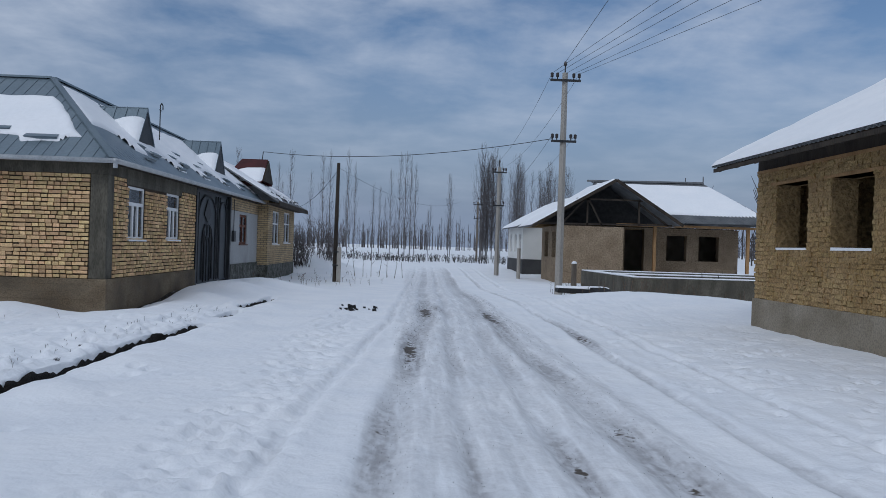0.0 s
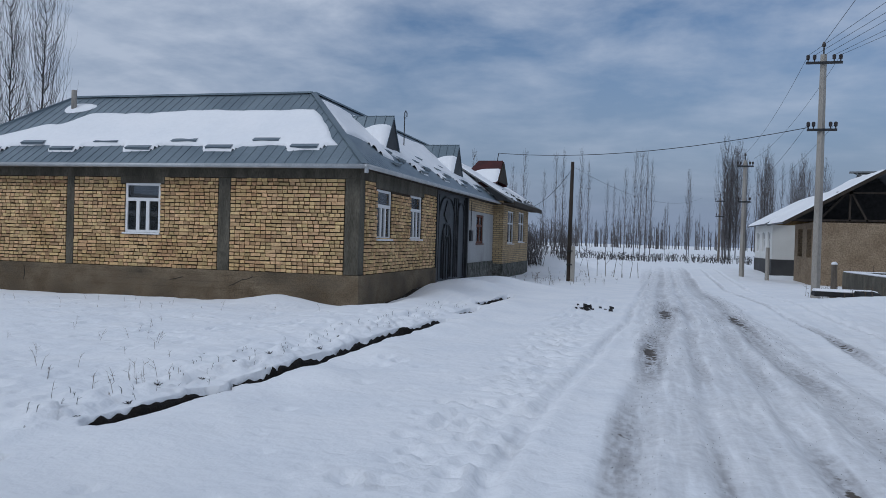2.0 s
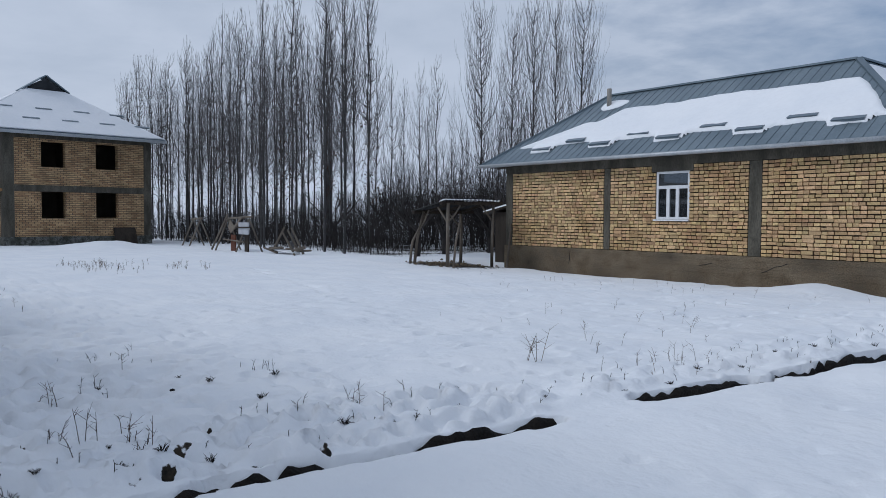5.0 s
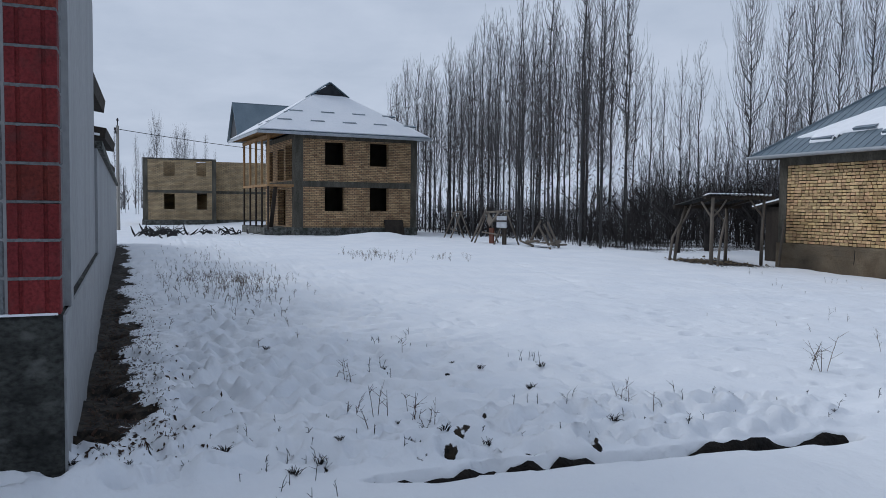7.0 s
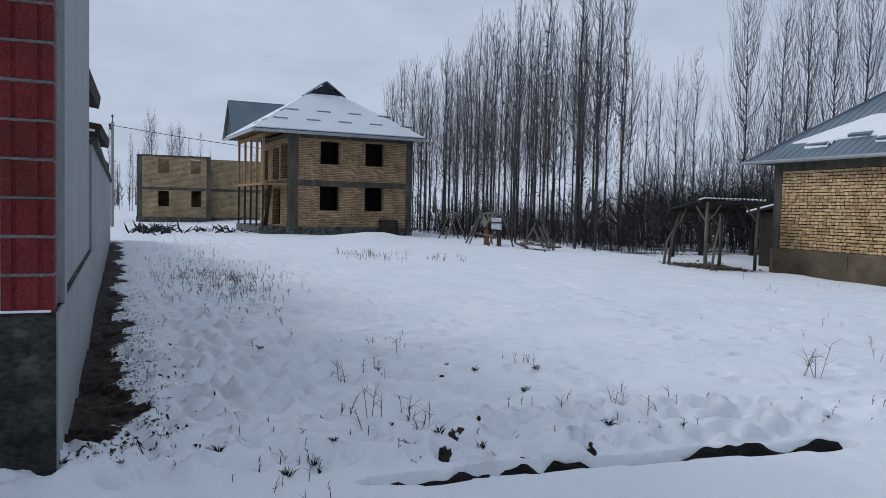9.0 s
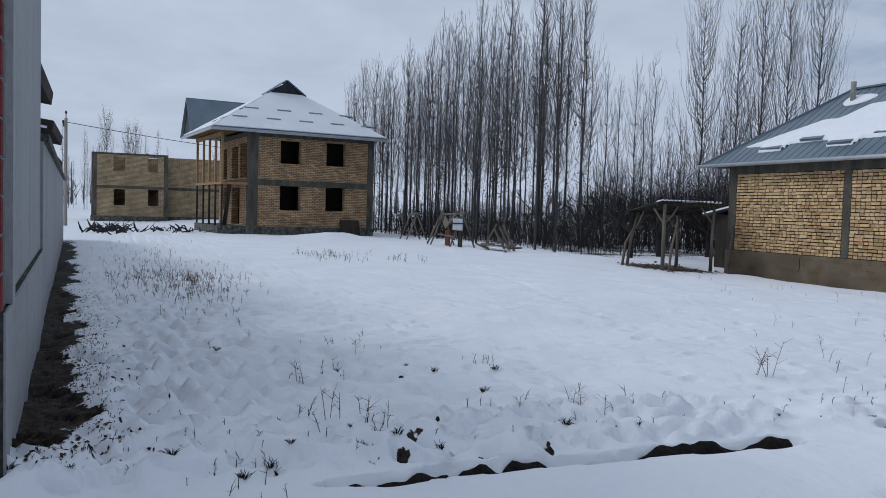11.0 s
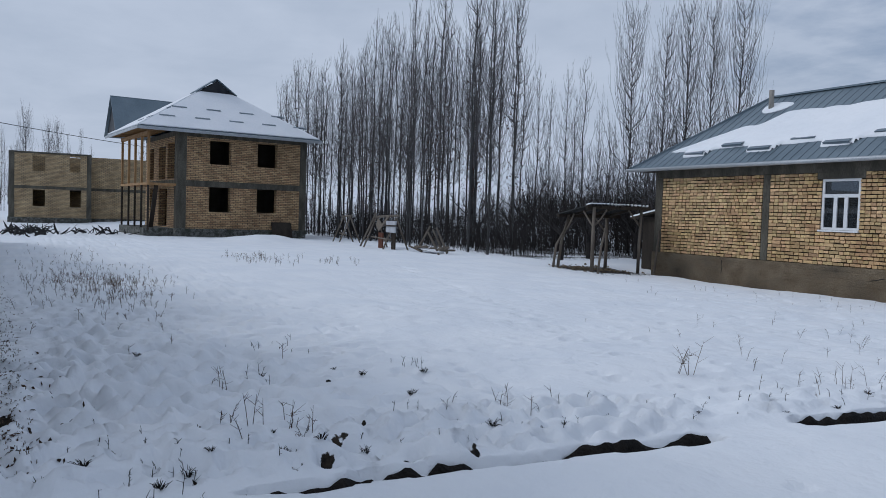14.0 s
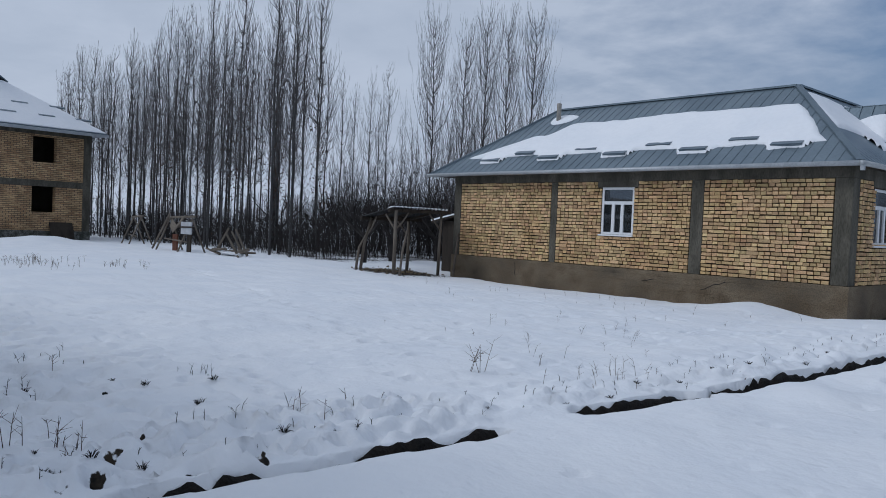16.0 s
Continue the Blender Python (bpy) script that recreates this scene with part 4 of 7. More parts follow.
part("ring_beam", b, M["concrete"], house, "dark stained concrete ring beam")
b = E_.rect(Build(), YS + 0.36, 23.66, -0.01, 0.36, HT, HR + 0.02)
E_.rect(b, 17.9, 22.2, -0.006, 0.36, 2.70, HT - 0.002)
part("ring_beam", b, M["concrete"], house)
window(house, S, *w0, 0.05, M["pvc"], "white three-part plastic window")
window(house, E_, *w1, 0.07, M["pvc"], "white three-part plastic window")
window(house, E_, *w2, 0.07, M["pvc"], "white three-part plastic window")
part("floor_slab", Build().box(XW + 0.4, XE - 0.4, YS + 0.4, 26.6, 0.3, HB - 0.05), M["interior"], house)

# roof of the brick house: two wings that meet in one hip
EV, RZ = 3.13, 5.39
RX, RY, RXW = -10.45, 19.6, -18.16
SE, SW = (-7.7, 16.4, EV), (-20.75, 16.4, EV)
AP, WP = (RX, RY, RZ), (RXW, RY, RZ)
NE, NA = (-7.7, 33.3, EV + 0.06), (RX, 33.3, RZ)
NW = (-20.75, 22.8, EV)
south_pl, west_pl, east_pl = [SW, SE, AP, WP], [NW, SW, WP], [SE, NE, NA, AP]
for n_, pl, e in (("south", south_pl, (1, 0, 0)), ("west", west_pl, (0, -1, 0)), ("east", east_pl, (0, 1, 0))):
    r = part("roof_slope", Build().slab(pl, 0.05), M["metal_roof"], house, "galvanised standing-seam sheet")
    part("seam", seams(Build(), pl, e, 0.26, 0.010, 0.012), M["metal_roof"], r, kind="stuff")
b = Build().slab([(RX - 0.0, 22.8, EV), NW, WP, AP], 0.05).slab([NA, (-13.2, 33.3, EV), (-13.2, 22.8, EV), AP], 0.05)
part("roof_slope", b, M["metal_roof"], house)
b = Build().beam(SE, AP, 0.16, 0.05).beam(SW, WP, 0.16, 0.05).beam(AP, WP, 0.18, 0.05).beam(AP, NA, 0.18, 0.05)
part("ridge_cap", b, M["metal_roof"], house)
b = Build().box(-20.7, -7.75, 16.45, 16.8, EV - 0.07, EV - 0.05).box(-8.3, -7.75, 16.81, 33.2, EV - 0.07, EV - 0.05).box(-20.7, -19.9, 16.81, 22.8, EV - 0.07, EV - 0.05)
part("soffit", b, M["wood_dark"], house)
b = Build().tube([(-20.8, 16.36, EV - 0.05), (-7.62, 16.36, EV - 0.05)], 0.055, 8).tube([(-7.64, 16.3, EV - 0.05), (-7.64, 33.2, EV + 0.0)], 0.055, 8)
part("gutter", b, M["gutter"], house, "pale grey metal gutter", smooth=True)
b = Build().tube([(-7.64, 16.36, EV - 0.06), (-7.64, 16.36, EV - 0.2)], 0.05, 8)
part("downpipe", b, M["gutter"], house)
b = Build().tube([on_plane(south_pl, (1, 0, 0), 3.15, 3.1)[0], on_plane(south_pl, (1, 0, 0), 3.15, 3.1)[0] + Vector((0, 0, 0.55))], 0.075, 10)
part("flue_pipe", b, M["pole_concrete"], house, "short grey flue pipe", smooth=True)


def snow_stops(parent, pl, e, places, w=0.7, mat="metal_roof"):
    for u, v in places:
        p, ee, ss, nn = on_plane(pl, e, u, v)
        b = Build().slab([p + nn * 0.03, p + ee * w + nn * 0.03, p + ee * w + ss * 0.02 + nn * 0.09, p + ss * 0.02 + nn * 0.09], 0.015)
        b.slab([p + nn * 0.095, p + ee * w + nn * 0.095, p + ee * w + ss * 0.16 + nn * 0.07, p + ss * 0.16 + nn * 0.07], 0.012)
        part("snow_stop", b, M[mat], parent)


SLEN = math.hypot(3.2, 2.26)
stops_s = [(1.9 + 1.13 * i, 0.62 + (0.34 if i % 2 else 0.0)) for i in range(9)]
stops_s = [(u, v + 0.08 * (u - 6) / 6) for u, v in stops_s]
snow_stops(house, south_pl, (1, 0, 0), stops_s)


def held_by(stops, w, base):
    """Lower edge of the snow: it slides down to each stop and stays short of it between them."""
    def low(U, V):
        edge = base + 0.0 * U
        for u, v in stops:
            k = smooth(w / 2 + 0.22, w / 2 + 0.02, np.abs(U - u - w / 2))
            edge = edge * (1 - k) + np.minimum(edge, v - 0.05) * k
        return edge + 0.05 * vnoise(U, V, 0.5, 1)
    return low


low_south = held_by([q for i, q in enumerate(stops_s) if i % 2 == 0] + [(u, v + 0.16) for u, v in stops_s[1::2]], 0.7, 0.88)


def mask_south(U, V):
    top = 2.75 + 0.14 * U / 10 + 0.10 * vnoise(U, V, 1.6, 3) + 0.05 * vnoise(U, V, 0.4, 2)
    top = np.minimum(top, 0.62 + 0.66 * (U - 0.65))
    top = top - 0.35 * np.exp(-((U - 3.5) / 0.35) ** 2)
    m = np.minimum(V - low_south(U, V), top - V)
    m = np.minimum(m, 12.88 - 0.76 * V - U + 0.16 * vnoise(U, V, 0.5, 4))
    patch = 0.30 - np.hypot((U - 3.3) / 1.5, V - 3.15) + 0.08 * vnoise(U, V, 0.4, 3)
    return np.maximum(m, patch)


part("roof_snow", roof_snow(south_pl, (1, 0, 0), mask_south, 0.06, 0.085, 1), M["snow"], house, "thick melting snow")


stops_e = [(3.1 + 1.35 * i, 0.45 + (0.38 if i % 2 else 0.0)) for i in range(11)]
low_east = held_by([(u, v) for u, v in stops_e[::2]] + [(u, v + 0.2) for u, v in stops_e[1::2]], 0.6, 0.95)


def mask_east(U, V):
    m = np.minimum(V - low_east(U, V) - 0.5 * smooth(5.5, 2.0, U), 3.35 - V + 0.1 * vnoise(U, V, 1, 3))
    return np.minimum(m, U - 0.80 * V - 0.42 + 0.06 * vnoise(U, V, 0.4, 2))


part("roof_snow", roof_snow(east_pl, (0, 1, 0), mask_east, 0.06, 0.09, 2), M["snow"], house, "thick melting snow")
snow_stops(house, east_pl, (0, 1, 0), stops_e, 0.6)
snow_stops(house, east_pl, (0, 1, 0), [(u + 0.7, v + 0.62) for u, v in stops_e[:6]], 0.5)


def dormer(parent, yc, half, z0, zt, x_face, mat_roof, snowy):
    """A small gable that faces the street, its ridge running back into the slope."""
    slope = (RZ - EV) / (RX + 7.7)
    xa = lambda z: -7.7 + (z - EV) / slope
    fx = x_face
    d = part("dormer", Build().slab([(fx, yc - half, z0), (fx, yc + half, z0), (fx, yc, zt)], 0.05), M["metal_dark"], parent, "small dark gable dormer")
    back = (xa(zt) - 0.05, yc, zt)
    b = Build().slab([(xa(z0) - 0.05, yc - half - 0.12, z0 - 0.02), (fx + 0.02, yc - half - 0.12, z0 - 0.02), (fx + 0.02, yc, zt + 0.06), (back[0], yc, zt + 0.06)], 0.04)
    b.slab([(back[0], yc, zt + 0.06), (fx + 0.02, yc, zt + 0.06), (fx + 0.02, yc + half + 0.12, z0 - 0.02), (xa(z0) - 0.05, yc + half + 0.12, z0 - 0.02)], 0.04)
    part("dormer_roof", b, mat_roof, d)
    pl = [(xa(z0) - 0.05, yc - half - 0.12, z0 - 0.02), (fx + 0.02, yc - half - 0.12, z0 - 0.02), (fx + 0.02, yc, zt + 0.06), (back[0], yc, zt + 0.06)]
    part("seam", seams(Build(), pl, (1, 0, 0), 0.3), mat_roof, d, kind="stuff")
    if snowy:
        part("dormer_snow", roof_snow(pl, (1, 0, 0), lambda U, V: np.minimum(0.9 - V + 0.2 * vnoise(U, V, 0.6, 2), 1.2 - U + 0.5 * V), 0.09, 0.13, 3), M["snow"], d)


dormer(house, 21.4, 0.62, 3.95, 4.98, -8.72, M["metal_roof"], True)
dormer(house, 29.6, 0.75, 3.95, 5.16, -8.72, M["metal_roof"], True)
# wire antenna behind the first dormer
b = Build().tube([(-9.4, 24.6, 4.4), (-9.4, 24.6, 5.65)], 0.018, 5).tube([(-9.4, 24.6, 5.65), (-9.4, 24.72, 5.74), (-9.4, 24.86, 5.68), (-9.4, 24.86, 5.55)], 0.018, 5).tube([(-9.4, 24.5, 5.5), (-9.4, 24.75, 5.5)], 0.012, 5)
solo("roof_antenna", Build().add([(x, y, z) for x, y, z in b.v], b.f), M["metal_dark"], (-9.4, 24.6, 4.4), "thin bent metal antenna mast on the snowy roof", "antenna")

# gate with forged arches
gate = thing("metal_gate", (XE, 26, 0), "tall grey sheet-metal double gate with dark forged arches", "gate")
b = Build().box(XE - 0.14, XE - 0.10, 23.9, 28.1, 0.1, 3.05)
part("gate_leaf", b, M["gate"], gate)
for y0 in (23.7, 28.1):
    part("gate_post", Build().box(XE - 0.2, XE + 0.02, y0, y0 + 0.16, -0.2, 3.1), M["metal_dark"], gate)
part("gate_lintel", Build().box(XE - 0.16, XE + 0.0, 23.87, 28.09, 3.05, 3.15), M["metal_dark"], gate)


def arch(cy, hw, z0, zs, zt, r=0.03):
    pts = [(XE - 0.07, cy - hw, z0), (XE - 0.07, cy - hw, zs)]
    for i in range(1, 8):
        t = i / 8
        pts.append((XE - 0.07, cy - hw * math.cos(t * math.pi / 2) ** 0.8, zs + (zt - zs) * math.sin(t * math.pi / 2)))
    pts.append((XE - 0.07, cy, zt))
    o = [(p[0], 2 * cy - p[1], p[2]) for p in pts[::-1]]
    return Build().tube(pts + o[1:], r, 5)


for cy, hw, z0, zs, zt in ((25.35, 1.15, 0.2, 2.0, 2.9), (25.35, 0.62, 0.2, 1.3, 2.0), (25.35, 0.36, 0.2, 1.1, 1.6), (27.4, 0.55, 0.2, 2.2, 2.8)):
    part("forged_arch", arch(cy, hw, z0, zs, zt), M["metal_dark"], gate)
for yy in (24.0, 24.3, 25.0, 25.35, 25.7, 26.4, 26.7, 27.0, 27.9):
    part("forged_bar", Build().beam((XE - 0.08, yy, 0.15), (XE - 0.08, yy, 2.0 if 24.5 < yy < 26.3 else 2.95), 0.035), M["metal_dark"], gate)
b = Build().slab([(XE - 0.06, 25.35 - 0.42, 2.3), (XE - 0.06, 25.35, 2.05), (XE - 0.06, 25.35 + 0.42, 2.3), (XE - 0.06, 25.35, 2.8)], 0.03)
part("forged_crest", b, M["metal_dark"], gate)

# plastered annexe and the projecting second wing
annexe = thing("plastered_annexe", (XE - 2, 31, 0), "low grey plastered house front between gate and brick wing", "house front")
ww = (29.7, 31.1, 1.36, 2.5)
part("wall", E_.wall(Build(), 28.27, 33.2, 0.62, 2.6, 0.0, 0.35, [ww]), M["plaster_grey"], annexe)
part("plinth", E_.rect(Build(), 28.27, 33.2, -0.04, 0.35, -0.6, 0.62), M["old_concrete"], annexe)
part("brick_band", E_.rect(Build(), 28.27, 33.2, -0.01, 0.35, 2.6, 3.12), M["far_brick_pale"], annexe, "yellow brick band under the eave")
window(annexe, E_, ww[0], ww[1], ww[2], ww[3], 0.06, M["wood_red"], "brown painted wooden window", "cross", 0.09)
b = Build().box(XE + 0.005, XE + 0.1, 28.45, 28.75, 1.45, 1.85)
b.tube([(XE + 0.04, 28.6, 1.85), (XE + 0.04, 28.6, 3.0)], 0.015, 5)
part("meter_box", b, M["metal_dark"], annexe)

wing = thing("brick_wing", (-9, 37, 0), "yellow brick house wing with a red gable and snowy roof", "house")
X2, Y2, Y3 = -7.5, 33.2, 40.6
W2, W3 = Side("east", X2), Side("south", Y2)
v1, v2 = (34.3, 36.0, 1.38, 2.85), (37.4, 39.2, 1.45, 2.92)
part("wall", W2.wall(Build(), Y2, Y3, 0.5, 3.25, 0.0, 0.35, [v1, v2]), M["far_brick_pale"], wing)
part("wall", W3.rect(Build(), -10.5, X2 - 0.35, 0.0, 0.35, 0.5, 3.25), M["far_brick_pale"], wing)
part("wall", Build().box(-10.5, X2 - 0.35, Y3 - 0.35, Y3, 0.5, 3.25), M["far_brick_pale"], wing)
part("plinth", Build().box(-10.5, X2 + 0.03, Y2 - 0.03, Y3 + 0.03, -0.6, 0.5), M["old_concrete"], wing)
window(wing, W2, *v1, 0.06, M["pvc"], "white plastic window", "cross")
window(wing, W2, *v2, 0.06, M["pvc"], "white plastic window", "cross")
wp = [(-6.95, 32.6, 3.2), (-6.95, 41.7, 3.2), (-10.45, 38.2, 5.3), (-10.45, 32.6, 5.3)]
rs = part("roof_slope", Build().slab(wp, 0.06), M["slate"], wing)
part("roof_slope", Build().slab([(-6.95, 41.7, 3.2), (-13.9, 41.7, 3.2), (-10.45, 38.2, 5.3)], 0.06).slab([(-10.45, 32.6, 5.3), (-10.45, 38.2, 5.3), (-13.9, 41.7, 3.2), (-13.9, 32.6, 3.2)], 0.06), M["slate"], wing)
part("soffit", Build().box(-7.5, -7.0, 32.7, 41.6, 3.06, 3.12), M["wood_dark"], wing)
part("eave_board", Build().box(-6.97, -6.93, 32.6, 41.7, 3.0, 3.2), M["wood_dark"], wing)
part("roof_snow", roof_snow(wp, (0, 1, 0), lambda U, V: np.minimum(V - 0.45 - 0.4 * vnoise(U, V, 0.6, 2) - 0.25 * smooth(0, 0.6, np.sin(U * 5)), 3.6 - V), 0.12, 0.12, 4), M["snow"], wing)
snow_stops(wing, wp, (0, 1, 0), [(0.7 + 0.95 * i, 0.6 + (0.4 if i % 2 else 0)) for i in range(9)], 0.5, "metal_dark")
GY, GH = 36.1, 1.2                        # the small red gable: middle and half width
rg = part("gable", Build().slab([(-8.06, GY - GH, 4.2), (-8.06, GY + GH, 4.2), (-8.06, GY, 5.22)], 0.05), M["wood_dark"], wing, "dark open gable under red sheet")
gs = [(-9.9, GY - GH - 0.1, 4.15), (-8.12, GY - GH - 0.1, 4.15), (-8.12, GY, 5.28), (-9.3, GY, 5.28)]
part("gable_roof", Build().slab(gs, 0.04), M["red_roof"], rg, "dark red sheet")
part("gable_roof", Build().slab([(-9.3, GY, 5.28), (-8.12, GY, 5.28), (-8.12, GY + GH + 0.1, 4.15), (-9.9, GY + GH + 0.1, 4.15)], 0.04), M["red_roof"], rg, "dark red sheet")
part("gable_snow", roof_snow(gs, (1, 0, 0), lambda U, V: 0.95 - V + 0.15 * vnoise(U, V, 0.6, 2), 0.1, 0.1, 5), M["snow"], rg)

# ---- the adobe house ----
adobe = thing("adobe_house", (10, 13, 0), "unfinished adobe mud-brick house with empty windows and snowy roof", "house")
XA, YA = 6.1, 16.6
A = Side("west", XA)
a1, a2, a3 = (14.45, 15.7, 1.67, 3.0), (12.35, 13.62, 1.67, 2.97), (9.0, 10.3, 1.67, 2.97)
holes_a = [a1, a2, a3]
part("wall", A.wall(Build(), 4.0, YA, 0.6, 3.3, 0.013, 0.5, holes_a), M["adobe_wall"], adobe, "rough mud mortar")
for q in ((XA + 0.5, 13.0, YA - 0.5, YA), (XA + 0.5, 13.0, 4.0, 4.5), (12.5, 13.0, 4.5, YA - 0.5)):
    part("wall", Build().box(*q, 0.6, 3.3), M["adobe_wall"], adobe)
part("plinth", Build().box(XA - 0.04, XA + 0.52, 4.0, YA + 0.04, -0.4, 0.6).box(XA + 0.52, 13.0, YA - 0.5, YA + 0.04, -0.4, 0.6), M["pale_plinth"], adobe, "smooth cement plinth", bevel=0.02)
for h in holes_a[:2]:
    part("lintel", A.rect(Build(), h[0] - 0.25, h[1] + 0.25, -0.012, 0.4, h[3], h[3] + 0.06), M["wood_new"], adobe, "pale timber lintel")
    part("sill_snow", A.rect(Build(), h[0] + 0.02, h[1] - 0.02, 0.0, 0.3, h[2] - 0.01, h[2] + 0.035, 0.008), M["snow"], adobe)
part("wall_plate", A.rect(Build(), 4.0, YA, -0.02, 0.2, 3.3, 3.36), M["wood_new"], adobe)
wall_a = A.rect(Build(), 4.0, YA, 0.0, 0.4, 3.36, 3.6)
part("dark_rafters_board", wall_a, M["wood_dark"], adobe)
EA = [(5.2, 16.95, 3.46), (5.2, 3.2, 3.46), (9.5, 3.2, 5.72), (9.5, 16.95, 5.72)]
part("roof_slope", corrugated(EA, (0, -1, 0), 0.15, 0.025), M["slate"], adobe, "corrugated slate sheets")
part("roof_slope", corrugated([(13.8, 3.2, 3.46), (13.8, 16.95, 3.46), (9.5, 16.95, 5.72), (9.5, 3.2, 5.72)], (0, 1, 0)), M["slate"], adobe)
part("roof_snow", roof_snow([(5.18, 16.97, 3.49), (5.18, 3.2, 3.49), (9.5, 3.2, 5.75), (9.5, 16.97, 5.75)], (0, -1, 0), lambda U, V: 0 * U + 1.0, 0.12, 0.09, 1), M["snow"], adobe, "even snow cover")
for i in range(16):
    y = 3.6 + i * 0.88
    part("rafter", Build().beam((5.3, y, 3.40), (9.4, y, 5.56), 0.09, 0.12), M["wood_dark"], adobe)
part("fascia", Build().box(5.22, 5.26, 3.3, 16.9, 3.34, 3.42), M["wood_dark"], adobe)
# unseen ceiling, added to shut out light so the empty windows stay dark
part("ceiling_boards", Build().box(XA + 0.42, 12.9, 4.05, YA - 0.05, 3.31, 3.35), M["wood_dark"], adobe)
part("gable_wall", Build().slab([(6.1, 16.5, 3.3), (12.9, 16.5, 3.3), (9.5, 16.5, 5.45)][::-1], 0.2), M["adobe_wall"], adobe)

# ---- houses across the lane ----
mud = thing("mud_house", (10, 44, 0), "unfinished mud-brick house with open gable and snowy slate roof", "house")
XM, YM = 6.4, 41.0
Mw, Ms, Mp = Side("west", XM), Side("south", YM), Side("south", 45.0)
m1, m2 = (43.5, 44.7, 1.13, 2.57), (41.3, 42.4, 1.11, 2.52)
part("wall", Mw.wall(Build(), YM, 45.6, -0.4, 2.85, 0.0, 0.4, [m1, m2]), M["mud_wall"], mud)
part("wall", Ms.wall(Build(), XM + 0.4, 10.0, -0.4, 2.85, 0.0, 0.4), M["mud_wall"], mud, "rough mud-brick wall")
part("wall", Build().box(9.6, 10.0, YM + 0.4, 45.0, -0.4, 2.85), M["mud_wall"], mud)
d1 = (11.2, 12.35, 0.2, 2.9)
q1, q2 = (13.7, 14.9, 1.08, 2.58), (15.63, 16.84, 1.11, 2.57)
part("wall", Mp.wall(Build(), 10.0, 18.0, -0.4, 3.0, 0.0, 0.4, [d1, q1, q2]), M["mud_wall"], mud)
part("wall", Build().box(17.6, 18.0, 45.4, 50.0, -0.4, 3.0).box(10.0, 17.6, 49.6, 50.0, -0.4, 3.0).box(10.0, 10.4, 45.4, 49.6, -0.4, 3.0).box(6.8, 10.0, 45.2, 45.6, -0.4, 2.85), M["mud_wall"], mud)
part("floor_slab", Build().box(10.4, 17.6, 45.4, 49.6, -0.3, 0.1), M["interior"], mud)
# unseen ceilings over the rooms, added to darken the openings below
part("ceiling_boards", Build().box(6.75, 9.7, 41.3, 45.3, 2.86, 2.9), M["wood_dark"], mud)
part("ceiling_boards", Build().box(9.9, 17.8, 45.2, 49.8, 3.01, 3.05), M["wood_dark"], mud)
# unseen partition, added to keep the porch openings dark
part("inner_wall", Build().box(9.9, 17.6, 47.4, 47.6, 0.1, 3.0), M["interior"], mud)
for px_, py_ in ((12.2, 42.6), (17.6, 42.8)):
    part("post", Build().beam((px_, py_, -0.2), (px_, py_, 3.0), 0.16), M["wood_new"], mud, "raw timber post")
part("porch_beam", Build().beam((10.0, 42.6, 3.05), (18.4, 42.8, 3.05), 0.14, 0.14), M["wood_new"], mud)
gA, gL, gR = (9.4, 40.5, 5.35), (5.0, 40.5, 2.8), (13.0, 40.5, 3.05)
part("roof_slope", Build().slab([(5.0, 46.0, 2.8), gL, gA, (9.4, 46.0, 5.35)], 0.06).slab([gA, gR, (13.0, 46.0, 3.05), (9.4, 46.0, 5.35)], 0.06), M["slate"], mud)
part("roof_snow", roof_snow([(5.0, 46.0, 2.84), (5.0, 40.5, 2.84), (9.4, 40.5, 5.39), (9.4, 46.0, 5.39)], (0, -1, 0), lambda U, V: 0 * U + 1.0, 0.25, 0.12, 2), M["snow"], mud)
part("barge_board", Build().beam((4.95, 40.45, 2.74), (9.4, 40.45, 5.32), 0.05, 0.16).beam((9.4, 40.45, 5.32), (13.05, 40.45, 3.0), 0.05, 0.16), M["wood_dark"], mud)
for a, c in (((6.6, 41, 2.9), (8.0, 41, 4.45)), ((8.0, 41, 2.9), (8.0, 41, 4.5)), ((8.0, 41.0, 4.4), (8.8, 41, 2.9)), ((10.8, 41, 2.95), (10.8, 41, 4.3)), ((10.8, 41, 4.1), (12.4, 41, 3.0)), ((5.4, 41, 2.93), (12.6, 41, 3.02)), ((7.4, 41, 4.3), (11.1, 41, 4.3))):
    part("truss_bar", Build().beam(a, c, 0.09), M["wood_dark"], mud)
mr = [(12.85, 41.9, 3.2), (19.0, 41.9, 3.28), (16.0, 45.6, 5.75), (9.2, 45.6, 5.65)]
# black sheet behind the truss stands for the open attic's shade
part("attic_lining", Build().slab([(5.4, 42.6, 2.92), (12.4, 42.6, 3.02), (9.4, 42.6, 5.2)], 0.05), M["rubber"], mud)
part("roof_slope", corrugated(mr, (1, 0, 0), 0.2, 0.03), M["slate"], mud)
part("roof_slope", Build().slab([(19.0, 41.9, 3.28), (19.0, 50.2, 3.28), (16.0, 45.6, 5.75)], 0.05).slab([(19.0, 50.2, 3.28), (9.4, 50.2, 3.28), (9.4, 45.6, 5.65), (16.0, 45.6, 5.75)], 0.05), M["slate"], mud)
part("roof_snow", roof_snow([(12.85, 41.9, 3.24), (19.0, 41.9, 3.32), (16.0, 45.6, 5.79), (9.2, 45.6, 5.69)], (1, 0, 0), lambda U, V: np.minimum(V - 0.75 - 0.12 * vnoise(U, V, 1.0, 1), 4.15 - V) - 0.3 * np.exp(-((V - 2.35) / 0.06) ** 2), 0.14, 0.10, 3), M["snow"], mud)
